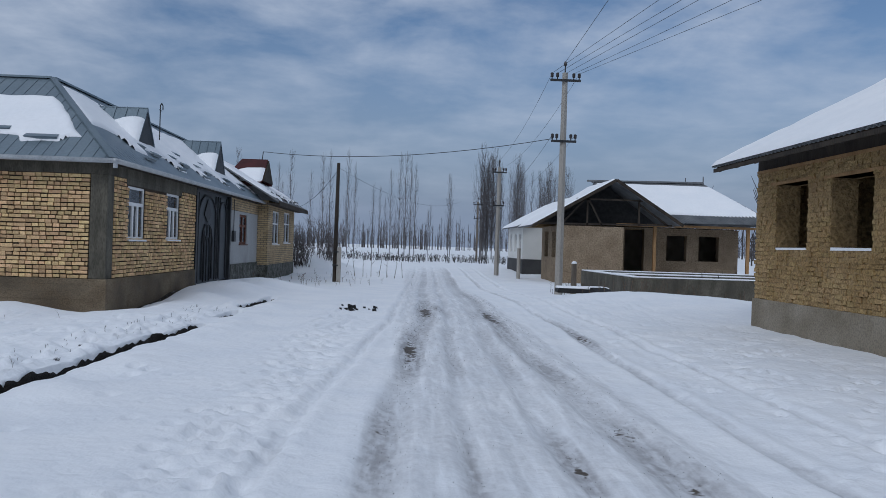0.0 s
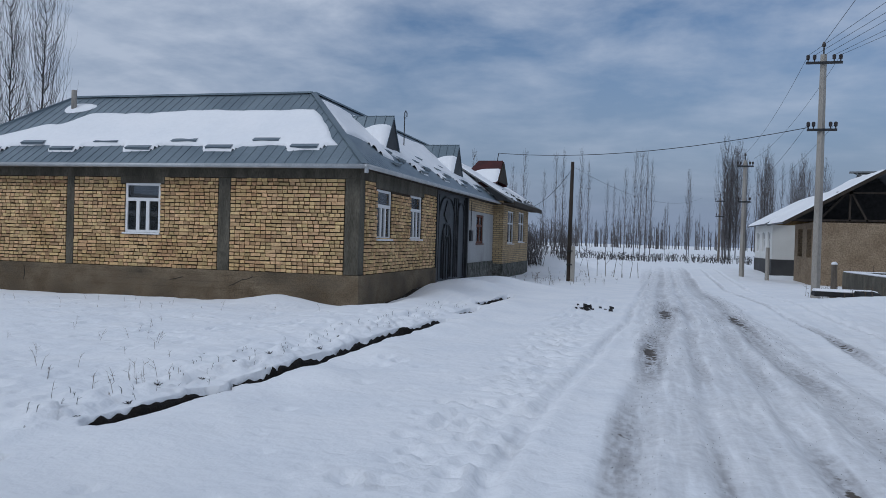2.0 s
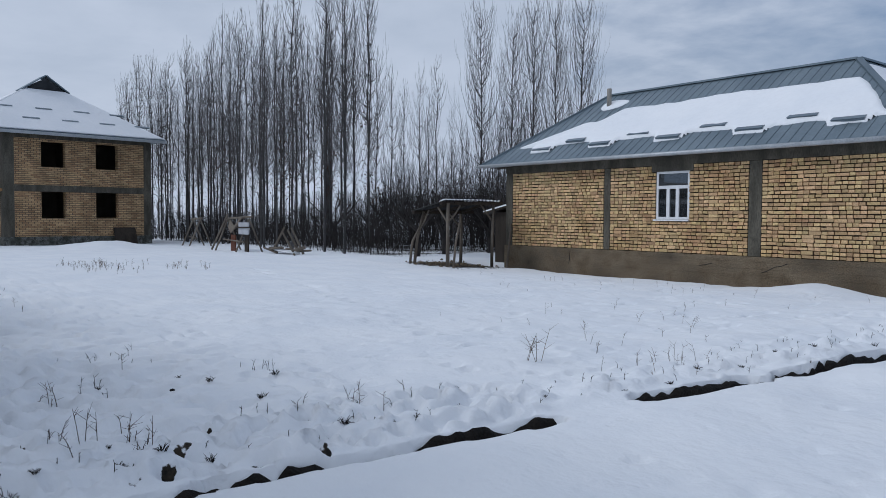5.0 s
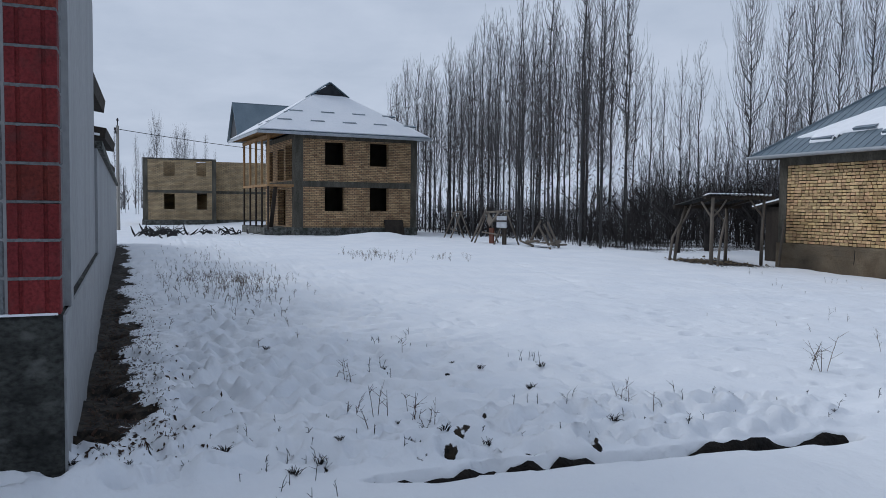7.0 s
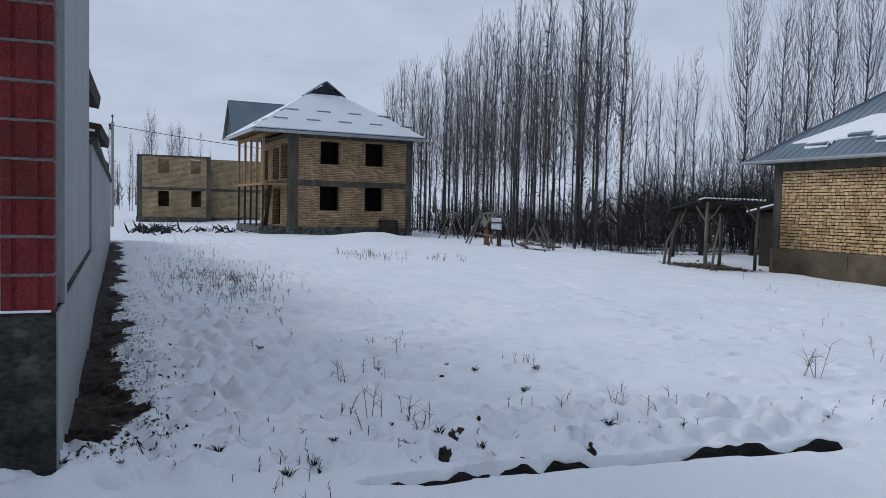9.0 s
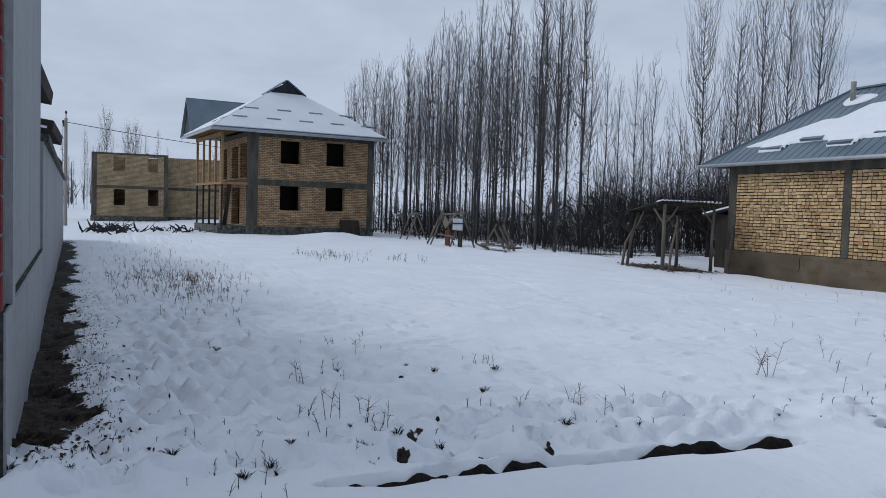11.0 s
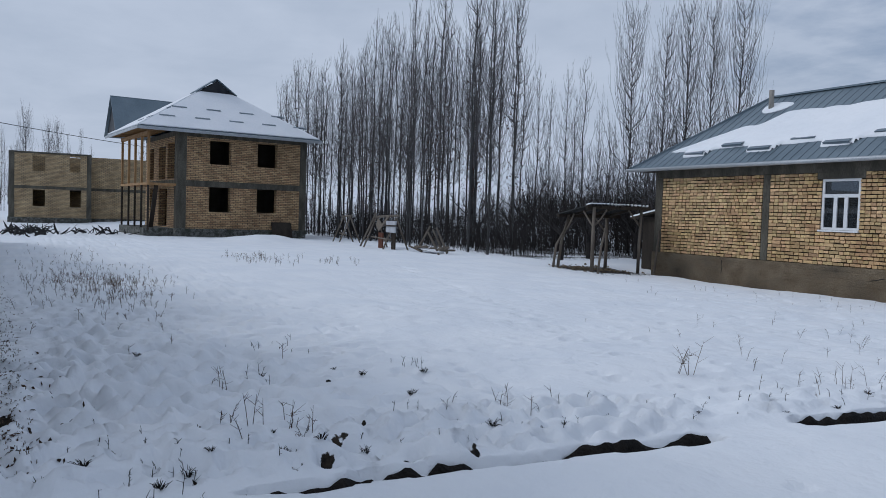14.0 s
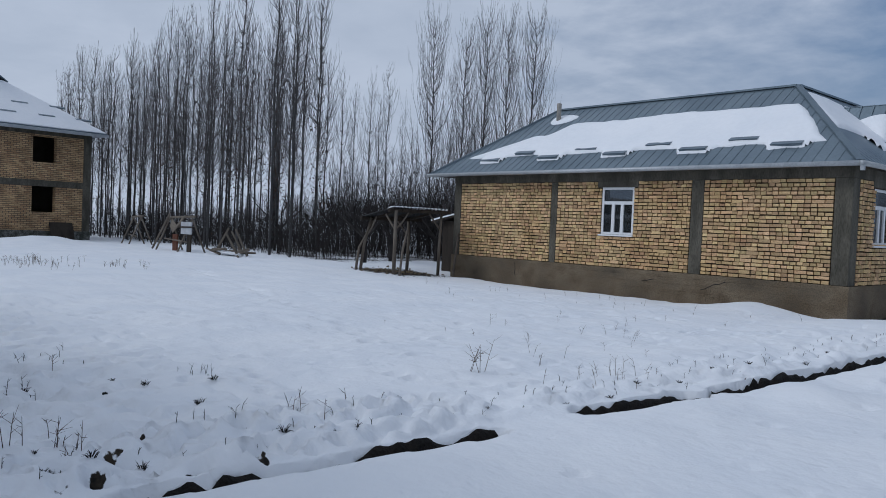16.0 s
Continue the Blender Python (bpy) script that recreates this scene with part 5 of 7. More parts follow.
part("ridge_cap", Build().beam((9.0, 45.6, 5.70), (16.0, 45.6, 5.80), 0.2, 0.1), M["slate"], mud)

white = thing("white_house", (8, 55, 0), "white plastered house with dark base and snowy roof", "house")
Ww, Ws = Side("west", 6.0), Side("south", 50.6)
ws = [(51.4, 52.4, 1.3, 2.55), (53.6, 54.6, 1.3, 2.55), (56.0, 57.0, 1.3, 2.55)]
part("wall", Ww.wall(Build(), 50.6, 58.0, 0.85, 3.0, 0.0, 0.4, ws), M["plaster_white"], white)
part("wall", Ws.rect(Build(), 6.4, 12.4, 0.0, 0.4, 0.85, 3.0), M["plaster_white"], white)
part("plinth", Build().box(5.97, 12.4, 50.57, 58.0, -0.5, 0.85), M["plaster_dark"], white)
for q in ws:
    window(white, Ww, *q, 0.1, M["pvc"], "white window", "cross")
wr = [(5.5, 58.4, 3.0), (5.5, 50.0, 3.0), (9.0, 50.0, 4.95), (9.0, 58.4, 4.95)]
part("roof_slope", Build().slab(wr, 0.08).slab([(9.0, 58.4, 4.95), (9.0, 50.0, 4.95), (12.5, 50.0, 3.0), (12.5, 58.4, 3.0)], 0.08), M["slate"], white)
part("roof_snow", roof_snow(wr, (0, -1, 0), lambda U, V: 0 * U + 1.0, 0.25, 0.12, 2), M["snow"], white)
part("gable_wall", Build().slab([(6.0, 50.6, 3.0), (12.0, 50.6, 3.0), (9.0, 50.6, 4.8)], 0.2), M["wood_dark"], white, "dark board gable")

# low concrete foundation of a house not yet begun
f = thing("foundation", (9, 29, 0), "bare concrete strip foundation with snow on its top", "foundation")
part("gable_wall", Build().slab([(5.2, 45.9, 2.8), (12.8, 45.9, 2.9), (9.4, 45.9, 5.2)], 0.2), M["adobe_wall"], mud)
FX0, FX1, FY0, FY1, FZ = 6.0, 14.2, 25.5, 33.2, 0.66
for q in ((FX0, FX1, FY0, FY0 + 0.4), (FX0, FX1, FY1 - 0.4, FY1), (FX0, FX0 + 0.4, FY0 + 0.4, FY1 - 0.4), (FX1 - 0.4, FX1, FY0 + 0.4, FY1 - 0.4), (FX0 + 0.4, FX1 - 0.4, 29.2, 29.6)):
    part("footing", Build().box(*q, -0.5, FZ), M["concrete"], f, bevel=0.015)
    part("snow_cap", Build().box(q[0] + 0.02, q[1] - 0.02, q[2] + 0.02, q[3] - 0.02, FZ, FZ + 0.05, 0.01), M["snow"], f, bevel=0.02)
for i in range(26):
    x, y = (rng_.uniform(FX0 + 0.1, FX1 - 0.1), FY0 + 0.2) if i % 2 else (rng_.uniform(FX0, FX1), FY1 - 0.2)
    part("rebar", Build().beam((x, y, FZ), (x + rng_.uniform(-0.03, 0.03), y, FZ + rng_.uniform(0.12, 0.3)), 0.014), M["wood_dark"], f)

# ---- the two-storey houses beyond the field ----
two = thing("two_storey_house", (-42, 6, 0), "unfinished two-storey brick house with timber veranda and snowy roof", "house")
ORIGIN[two.name] = (0, 0, 0)
D, Wd = 6.6, 6.85
Te, Ts = Side("east", 0.0), Side("south", 0.0)
th = [(1.61, 2.70, 1.27, 2.52), (4.11, 5.2, 1.29, 2.55), (1.61, 2.70, 3.69, 4.88), (4.11, 5.2, 3.69, 4.92)]
part("wall", Te.wall(Build(), 0.45, Wd - 0.35, 0.4, 2.53, 0.0, 0.35, th), M["far_brick"], two, "rough yellow brickwork")
part("wall", Te.wall(Build(), 0.45, Wd - 0.35, 2.83, 5.0, 0.0, 0.35, th), M["far_brick"], two, "rough yellow brickwork")
dh = [(-3.6, -1.9, 0.45, 2.4), (-5.6, -4.6, 1.2, 2.4), (-1.9, -0.5, 2.9, 4.75), (-3.7, -2.3, 2.9, 4.6), (-5.8, -4.8, 2.9, 4.6)]
part("wall", Ts.wall(Build(), -D, -0.45, 0.4, 2.53, 0.0, 0.35, dh), M["far_brick"], two)
part("wall", Ts.wall(Build(), -D, -0.45, 2.83, 5.0, 0.0, 0.35, dh), M["far_brick"], two)
part("wall", Build().box(-D, -0.35, Wd - 0.35, Wd, 0.4, 5.0).box(-D, -D + 0.35, 0.35, Wd - 0.35, 0.4, 5.0), M["far_brick"], two)
part("corner_column", Build().box(-0.45, 0.02, -0.02, 0.45, 0.0, 5.25), M["concrete"], two, "grey concrete column")
part("corner_column", Build().box(-0.35, 0.02, Wd - 0.35, Wd + 0.02, 0.0, 5.25), M["concrete"], two)
part("floor_beam", Build().box(-0.35, 0.015, 0.45, Wd - 0.35, 2.53, 2.83).box(-D, -0.45, -0.015, 0.35, 2.53, 2.83), M["concrete"], two)
part("ring_beam", Build().box(-0.35, 0.015, 0.45, Wd - 0.35, 5.0, 5.25).box(-D, -0.45, -0.015, 0.35, 5.0, 5.25), M["concrete"], two)
part("plinth", Build().box(-D, 0.05, -0.05, Wd + 0.05, -0.6, 0.4), M["old_concrete"], two)
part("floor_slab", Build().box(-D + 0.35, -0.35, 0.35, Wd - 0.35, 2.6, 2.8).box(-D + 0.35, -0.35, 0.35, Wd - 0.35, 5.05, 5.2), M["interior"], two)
# unseen partitions, added so no daylight shows through the east windows
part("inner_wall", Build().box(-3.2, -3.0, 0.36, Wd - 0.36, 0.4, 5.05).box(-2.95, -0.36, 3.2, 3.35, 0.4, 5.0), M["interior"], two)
# dark sheet added behind the south openings to stand for unlit rooms
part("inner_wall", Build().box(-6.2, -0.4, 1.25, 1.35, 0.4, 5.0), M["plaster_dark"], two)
part("veranda_base", Build().box(-6.3, -0.5, -1.45, -0.06, -0.6, 0.38), M["old_concrete"], two)
part("veranda_floor", Build().box(-6.3, -0.05, -1.4, -0.03, 2.5, 2.62), M["wood_new"], two, "fresh timber deck")
part("veranda_plate", Build().box(-6.3, -0.05, -1.42, -1.26, 4.95, 5.12), M["wood_new"], two)
for x in (-0.12, -1.55, -3.0, -4.5, -6.2):
    part("veranda_post", Build().beam((x, -1.34, 2.62), (x, -1.34, 4.95), 0.11), M["wood_new"], two)
    part("veranda_prop", Build().beam((x, -1.34, 0.3), (x, -1.34, 2.5), 0.09), M["wood_dark"], two)
part("stair_stringer", Build().beam((-1.4, -0.9, 0.4), (-0.4, -0.9, 2.5), 0.2, 0.08), M["wood_dark"], two)
ZE = 5.27
e0, e1, e2, e3 = (0.65, -2.05, ZE), (0.65, Wd + 0.6, ZE), (-D - 0.6, Wd + 0.6, ZE), (-D - 0.6, -2.05, ZE)
gy = (Wd - 1.45) / 2
p0, p1 = (-3.3, gy, 8.22), (-D + 2.2, gy, 8.22)
g0, g1, gx = (-2.75, gy - 0.95, 7.66), (-2.75, gy + 0.95, 7.66), (-2.7, gy, 8.3)
tr = [([e0, e1, g1, g0], (0, 1, 0)), ([e3, e0, g0, (p0[0], gy, p0[2]), p1], (1, 0, 0)), ([e1, e2, p1, (p0[0], gy, p0[2]), g1], (-1, 0, 0)), ([e2, e3, p1], (0, -1, 0))]
for pl, e in tr:
    part("roof_slope", Build().slab(pl, 0.07), M["metal_roof"], two)
for pl, e in tr[:2]:
    c_ = sum((Vector(q) for q in pl), Vector()) / len(pl)
    part("roof_snow", Build().slab([Vector(q).lerp(c_, 0.025) + Vector((0.02, 0, 0.075)) for q in pl], 0.07), M["snow"], two, "thin even snow cover", bevel=0.02)
part("gablet", Build().slab([g0, g1, gx], 0.04), M["metal_dark"], two, "dark open roof vent")
part("gablet_roof", Build().slab([(-2.6, gy - 1.1, 7.62), (-2.6, gy, 8.4), (p0[0] - 0.4, gy, 8.4), (p0[0] - 0.4, gy - 1.1, 7.62)][::-1], 0.05).slab([(-2.6, gy + 1.1, 7.62), (-2.6, gy, 8.4), (p0[0] - 0.4, gy, 8.4), (p0[0] - 0.4, gy + 1.1, 7.62)], 0.05), M["metal_roof"], two)
for r_, (v, n_) in enumerate(((1.05, 5), (2.05, 4))):
    for i in range(n_):
        snow_stops(two, tr[0][0], (0, 1, 0), [(1.2 + 1.75 * i + (0.8 if r_ else 0), v)], 0.75)
snow_stops(two, [e3, e0, g0, p1], (1, 0, 0), [(6.4, 0.9), (4.6, 0.9), (7.2, 1.8)], 0.7)
part("eave_board", Build().box(0.63, 0.68, -2.05, Wd + 0.6, ZE - 0.14, ZE).box(-D - 0.6, 0.63, -2.08, -2.04, ZE - 0.14, ZE), M["gutter"], two)
for i in range(10):
    part("rafter_tail", Build().beam((-0.3 - 0.65 * i, -2.0, ZE - 0.06), (-0.3 - 0.65 * i, -0.1, ZE + 0.1), 0.06, 0.12), M["wood_new"], two)
cr = [(-9.2, -1.6, 5.6), (-6.2, -1.6, 5.6), (-7.7, -1.6, 7.55)]
part("rear_gable", Build().slab(cr, 0.1), M["metal_dark"], two)
part("rear_gable_roof", Build().slab([(-6.0, -1.75, 5.4), (-6.0, gy, 5.4), (-7.7, gy, 7.62), (-7.7, -1.75, 7.62)], 0.05).slab([(-7.7, -1.75, 7.62), (-7.7, gy, 7.62), (-9.4, gy, 5.4), (-9.4, -1.75, 5.4)], 0.05), M["metal_roof"], two)
part("leaning_panel", Build().slab([(0.45, 4.9, -0.05), (0.45, 6.0, -0.05), (0.12, 6.0, 0.8), (0.12, 4.9, 0.8)], 0.04), M["wood_dark"], two)
two.rotation_euler = (0, 0, radians(6))

far = thing("flat_top_house", (-64, 3, 0), "roofless two-storey yellow brick shell beyond the field", "house")
Fe = Side("east", -63.0)
fh = [(-0.45, 0.35, 3.64, 4.7), (1.89, 2.6, 3.67, 4.75), (-0.42, 0.34, 1.19, 2.34), (1.92, 2.64, 1.18, 2.4)]
part("wall", Fe.wall(Build(), -1.55, 3.0, 0.4, 2.4, 0.0, 0.35, fh), M["far_brick_pale"], far)
part("wall", Fe.wall(Build(), -1.55, 3.0, 2.6, 4.85, 0.0, 0.35, fh), M["far_brick_pale"], far)
for y0, y1 in ((-1.9, -1.55), (3.0, 3.3)):
    part("column", Build().box(-63.35, -62.98, y0, y1, -0.3, 4.9), M["concrete"], far)
part("floor_beam", Build().box(-63.35, -62.98, -1.55, 3.0, 2.4, 2.6).box(-63.35, -62.96, -1.9, 3.3, 4.85, 4.98), M["concrete"], far)
part("plinth", Build().box(-70, -62.95, -1.95, 3.35, -0.6, 0.4).box(-70, -63.9, 3.35, 9.0, -0.6, 0.4), M["old_concrete"], far)
Fb = Side("east", -64.0)
part("wall", Fb.wall(Build(), 3.3, 9.0, 0.4, 2.4, 0.0, 0.35), M["far_brick_pale"], far)
part("wall", Fb.wall(Build(), 3.3, 9.0, 2.6, 4.85, 0.0, 0.35), M["far_brick_pale"], far)
part("floor_beam", Build().box(-64.35, -63.98, 3.3, 9.0, 2.4, 2.6), M["concrete"], far)
part("wall", Build().box(-70, -63.35, -1.9, -1.6, 0.4, 4.85).box(-70, -69.7, -1.6, 9.0, 0.4, 3.0).box(-69.7, -64.35, 8.7, 9.0, 0.4, 4.85), M["far_brick_pale"], far)
part("floor_slab", Build().box(-69.7, -63.35, -1.6, 3.0, 2.35, 2.55), M["interior"], far)
# brick behind the windows, built high to keep the sky out of them
part("inner_wall", Build().box(-66.2, -66.0, -1.6, 3.0, 2.55, 4.84).box(-66.2, -66.0, -1.6, 1.6, 0.4, 2.35), M["far_brick_pale"], far)

# ---- the neighbour's wall at the edge of the field ----
nb = thing("block_building", (-6.2, -0.72, 0), "tall building with red and grey block corner on concrete footing", "building")
ORIGIN[nb.name] = (0, 0, 0)
nb.rotation_euler = (0, 0, radians(2.67))
part("footing", Build().box(-5.7, 0.0, -6.0, 0.0, -0.4, 0.9), M["footing_concrete"], nb, "rough blackened concrete footing", bevel=0.02)
part("render_coat", Build().box(-5.7, -0.035, 0.001, 0.014, -0.4, 0.893), M["plaster_grey"], nb, "pale cracked cement coat")
part("wall", Build().box(-5.7, -0.33, -6.0, -0.03, 0.9, 3.85), M["plaster_grey"], nb, "smooth grey cement render")
part("core", Build().box(-0.33, -0.022, -6.0, -0.03, 0.9, 3.85), M["plaster_grey"], nb)
part("pilaster", Build().box(-0.62, -0.40, -0.03, 0.02, 0.9, 3.85), M["plaster_grey"], nb)
for k in range(15):
    z0 = 0.905 + k * 0.198
    dx = rng_.uniform(-0.004, 0.004)
    # one split-face red block with two upright grooves, turning the corner
    xo = 0.004 + dx
    prof = [(-0.14, -0.008), (xo - 0.006, -0.008), (xo, -0.014)]
    for gy_ in (-0.070, -0.190):
        prof += [(xo, gy_ + 0.012), (xo - 0.010, gy_ + 0.006), (xo - 0.010, gy_ - 0.006), (xo, gy_ - 0.012)]
    prof += [(xo, -0.244), (xo - 0.006, -0.250), (-0.14, -0.250)]
    n_ = len(prof)
    rb = Build().add([(px_, py_, zz) for zz in (z0, z0 + 0.181) for px_, py_ in prof], [tuple(range(n_)), tuple(range(2 * n_ - 1, n_ - 1, -1))] + [(i, i + n_, (i + 1) % n_ + n_, (i + 1) % n_) for i in range(n_)])
    part("red_block", rb, M["red_block"], nb)
    part("mortar_joint", Build().box(-0.14, -0.001, -0.251, -0.010, z0 + 0.1815, z0 + 0.1975, 0.003), M["grey_block"], nb)
    for j in range(3):
        y0 = -0.268 - j * 0.4
        part("grey_block", Build().box(-0.3, -0.012 + dx, y0 - 0.39, y0, z0 + (0.0), z0 + 0.186), M["grey_block"], nb, bevel=0.006)
    part("grey_block", Build().box(-0.32, -0.15, -0.24, -0.01 + dx, z0, z0 + 0.186), M["grey_block"], nb, bevel=0.006)
part("joint_snow", Build().box(-0.02, 0.012, -1.6, -0.02, 0.9, 0.912, 0.002), M["snow"], nb)

fw = thing("yard_wall", (-22, -1.4, 0), "long low grey rendered yard wall beyond the block building", "wall")
ORIGIN[fw.name] = (0, 0, 0)
fw.location = (-11.9, -0.985, 0)
fw.rotation_euler = (0, 0, radians(2.67))
part("wall", Build().box(-20.2, 0, -0.35, 0.0, -0.4, 2.15), M["plaster_grey"], fw)
part("coping", Build().box(-20.2, 0, -0.42, 0.06, 2.15, 2.24), M["old_concrete"], fw)
for i, (x, z, o) in enumerate(((-1.2, 3.2, 0.35), (-8.0, 2.9, 0.45), (-14.0, 2.5, 0.4))):
    sh = thing("yard_shed", (-11.9 + x, -3.4, 0), "dark lean-to roof edge behind the yard wall", "shed", "sheds behind the wall")
    part("wall", Build().box(-16.5 + x + 0.2, -11.9 + x - 0.2, -6, -1.9, -0.3, z - 0.25), M["plaster_grey"], sh)
    part("roof", Build().slab([(-16.5 + x, -6.2, z + 0.7), (-11.9 + x, -6.2, z + 0.7), (-11.9 + x, -1.5 + o + 0.05 * x, z), (-16.5 + x, -1.6 + o + 0.05 * x, z)][::-1], 0.22), M["wood_dark"], sh)
    part("roof_snow", Build().slab([(-16.5 + x, -6.2, z + 0.75), (-11.9 + x, -6.2, z + 0.75), (-11.9 + x, -1.6 + o + 0.05 * x, z + 0.05), (-16.5 + x, -1.7 + o + 0.05 * x, z + 0.05)][::-1], 0.05), M["snow"], sh)

# ---- poles and wires ----
def power_pole(x, y, z, h, arms, label, r0=0.15, r1=0.10, top_pin=True, mat="pole_concrete"):
    p = thing("power_pole", (x, y, z), label, "power pole")
    part("shaft", Build().tube([(x, y, z - 0.4), (x, y, z + h)], [r0, r1], 4 if mat == "pole_concrete" else 10), M[mat], p)
    if top_pin:
        part("top_pin", Build().tube([(x, y, z + h), (x, y, z + h + 0.3)], 0.025, 6), M["metal_dark"], p)
        part("insulator", Build().tube([(x, y, z + h + 0.26), (x, y, z + h + 0.33), (x, y, z + h + 0.42)], [0.06, 0.065, 0.03], 8), M["porcelain"], p)
    for az, half, pins in arms:
        a = part("crossarm", Build().beam((x - half, y - 0.12, z + az), (x + half, y - 0.12, z + az), 0.07, 0.08), M["metal_dark"], p)
        for u in pins:
            part("insulator", Build().tube([(x + u, y - 0.12, z + az), (x + u, y - 0.12, z + az + 0.1), (x + u, y - 0.12, z + az + 0.12), (x + u, y - 0.12, z + az + 0.24), (x + u, y - 0.12, z + az + 0.27)], [0.02, 0.02, 0.055, 0.06, 0.03], 8), M["porcelain"], a)
    return p


PX, PY = 4.05, 28.2
power_pole(PX, PY, gz(PX, PY), 8.15, [(7.85, 0.56, (-0.5, -0.3, 0.3, 0.5)), (5.62, 0.46, (-0.42, -0.26, 0.26, 0.42))], "tall pale concrete power pole with two steel crossarms")
power_pole(3.95, 47.5, gz(3.95, 47.5), 6.7, [(6.35, 0.45, (-0.4, -0.25, 0.25, 0.4)), (4.3, 0.35, (-0.3, 0.3))], "pale concrete power pole with crossarm by the lane")
power_pole(5.2, 76, gz(5.2, 76), 5.9, [(5.6, 0.45, (-0.4, 0.4)), (4.2, 0.4, (-0.3, 0.3))], "distant weathered wooden power pole beside the lane", 0.11, 0.08, True, "wood_old")
p = thing("wooden_pole", (-4.77, 34.8, -0.2), "dark wooden pole strapped to a short concrete stub", "utility pole")
part("shaft", Build().tube([(-4.77, 34.8, -0.5), (-4.76, 34.8, 2.5), (-4.74, 34.8, 5.1)], [0.10, 0.09, 0.075], 9), M["wood_dark"], p)
part("stub", Build().box(-4.68, -4.5, 34.6, 34.8, -0.5, 1.35), M["pole_concrete"], p, "pale concrete stub", bevel=0.01)
part("strap", Build().tube([(-4.7, 34.75, 0.5), (-4.7, 34.75, 0.56)], 0.19, 8).tube([(-4.7, 34.75, 1.1), (-4.7, 34.75, 1.16)], 0.19, 8), M["metal_dark"], p)
power_pole(-50, -2.85, 0.0, 6.0, [(5.6, 0.3, (-0.25, 0.25))], "grey pole beyond the field", 0.1, 0.08)


def cable(a, b, sag, r, name="cable"):
    a, b = Vector(a), Vector(b)
    pts = [a.lerp(b, i / 14) - Vector((0, 0, sag * 4 * (i / 14) * (1 - i / 14))) for i in range(15)]
    solo(name, Build().tube(pts, r, 4), M["metal_dark"], tuple(a), "thin dark overhead wire strung between poles", "wire", "overhead wires")


z0 = gz(PX, PY)
for u, dz, ex in ((0, 8.55, 2.85), (-0.5, 8.1, 8.75), (-0.3, 8.1, 10.45), (0.0, 8.1, 11.25), (0.3, 8.1, 13.65), (0.5, 8.1, 15.95)):
    cable((PX + u, PY - 0.12, z0 + dz), (ex, -8.0, z0 + dz + 0.3), 0.0, 0.008)
    if u in (-0.5, 0.5):
        cable((PX + u, PY - 0.12, z0 + dz), (3.95 + u * 0.8, 47.4, 6.6), 0.5, 0.006)
for u in (-0.42, 0.42):
    cable((PX + u, PY - 0.12, z0 + 5.85), (3.95 + u * 0.8, 47.4, 4.5), 0.4, 0.006)
cable((PX - 0.42, PY - 0.12, z0 + 5.7), (-8.7, 38.0, 5.85), 0.42, 0.014)
cable((-8.7, 38.0, 5.85), (-8.9, 38.0, 4.35), 0.0, 0.02)
cable((-4.74, 34.8, 4.9), (3.6, 75, 6.0), 1.0, 0.007)
cable((-4.74, 34.8, 4.8), (-7.2, 40.0, 3.3), 0.25, 0.012)
cable((-50, -2.85, 5.8), (-62, 18, 5.2), 0.3, 0.018)

b = Build().tube([(5.0, 30, -0.5), (5.0, 30, 1.0)], [0.11, 0.1], 8)
po = thing("concrete_post", (5.0, 30.0, 0), "short thick weathered post with a snow cap", "post")
part("shaft", b, M["wood_old"], po)
part("snow_cap", Build().tube([(5.0, 30, 1.0), (5.0, 30, 1.06), (5.0, 30, 1.1)], [0.11, 0.1, 0.03], 8), M["snow"], po)
b = Build().tube([(4.86, 44.3, -0.5), (4.86, 44.3, 1.55)], [0.12, 0.11], 6)
solo("concrete_post", b, M["pole_concrete"], (4.86, 44.3, 0), "short concrete post beside the lane", "post")
be = thing("concrete_slab", (4.6, 25.5, 0), "broken concrete slabs under snow by the pole", "slab")
part("slab", Build().box(3.6, 5.4, 25.9, 26.6, 0.05, 0.22, 0.03), M["rubber"], be, bevel=0.02)
part("slab", Build().slab([(4.9, 24.9, 0.05), (5.6, 25.4, 0.0), (5.3, 26.0, 0.28), (4.6, 25.5, 0.3)], 0.12), M["rubber"], be)
part("snow_cap", Build().box(3.62, 5.35, 25.92, 26.55, 0.2, 0.29, 0.02), M["snow"], be, bevel=0.03)
b = Build()
for i in range(16):
    x, y = -2.75 + rng_.gauss(0, .2), 18.2 + rng_.gauss(0, .25)
    z, s = gz(x, y), rng_.uniform(.02, .06)
    b.box(x - s, x + s, y - s, y + s, z - .03, z + s * 1.1, s * .45)
solo("brick_rubble", b, M["rubber"], (-2.75, 18.2, gz(-2.75, 18.2)), "small heap of dark rubble in the snow", "rubble", kind="stuff")

# crumbs of mud thrown up by wheels
b = Build()
cr_ = random.Random(31)
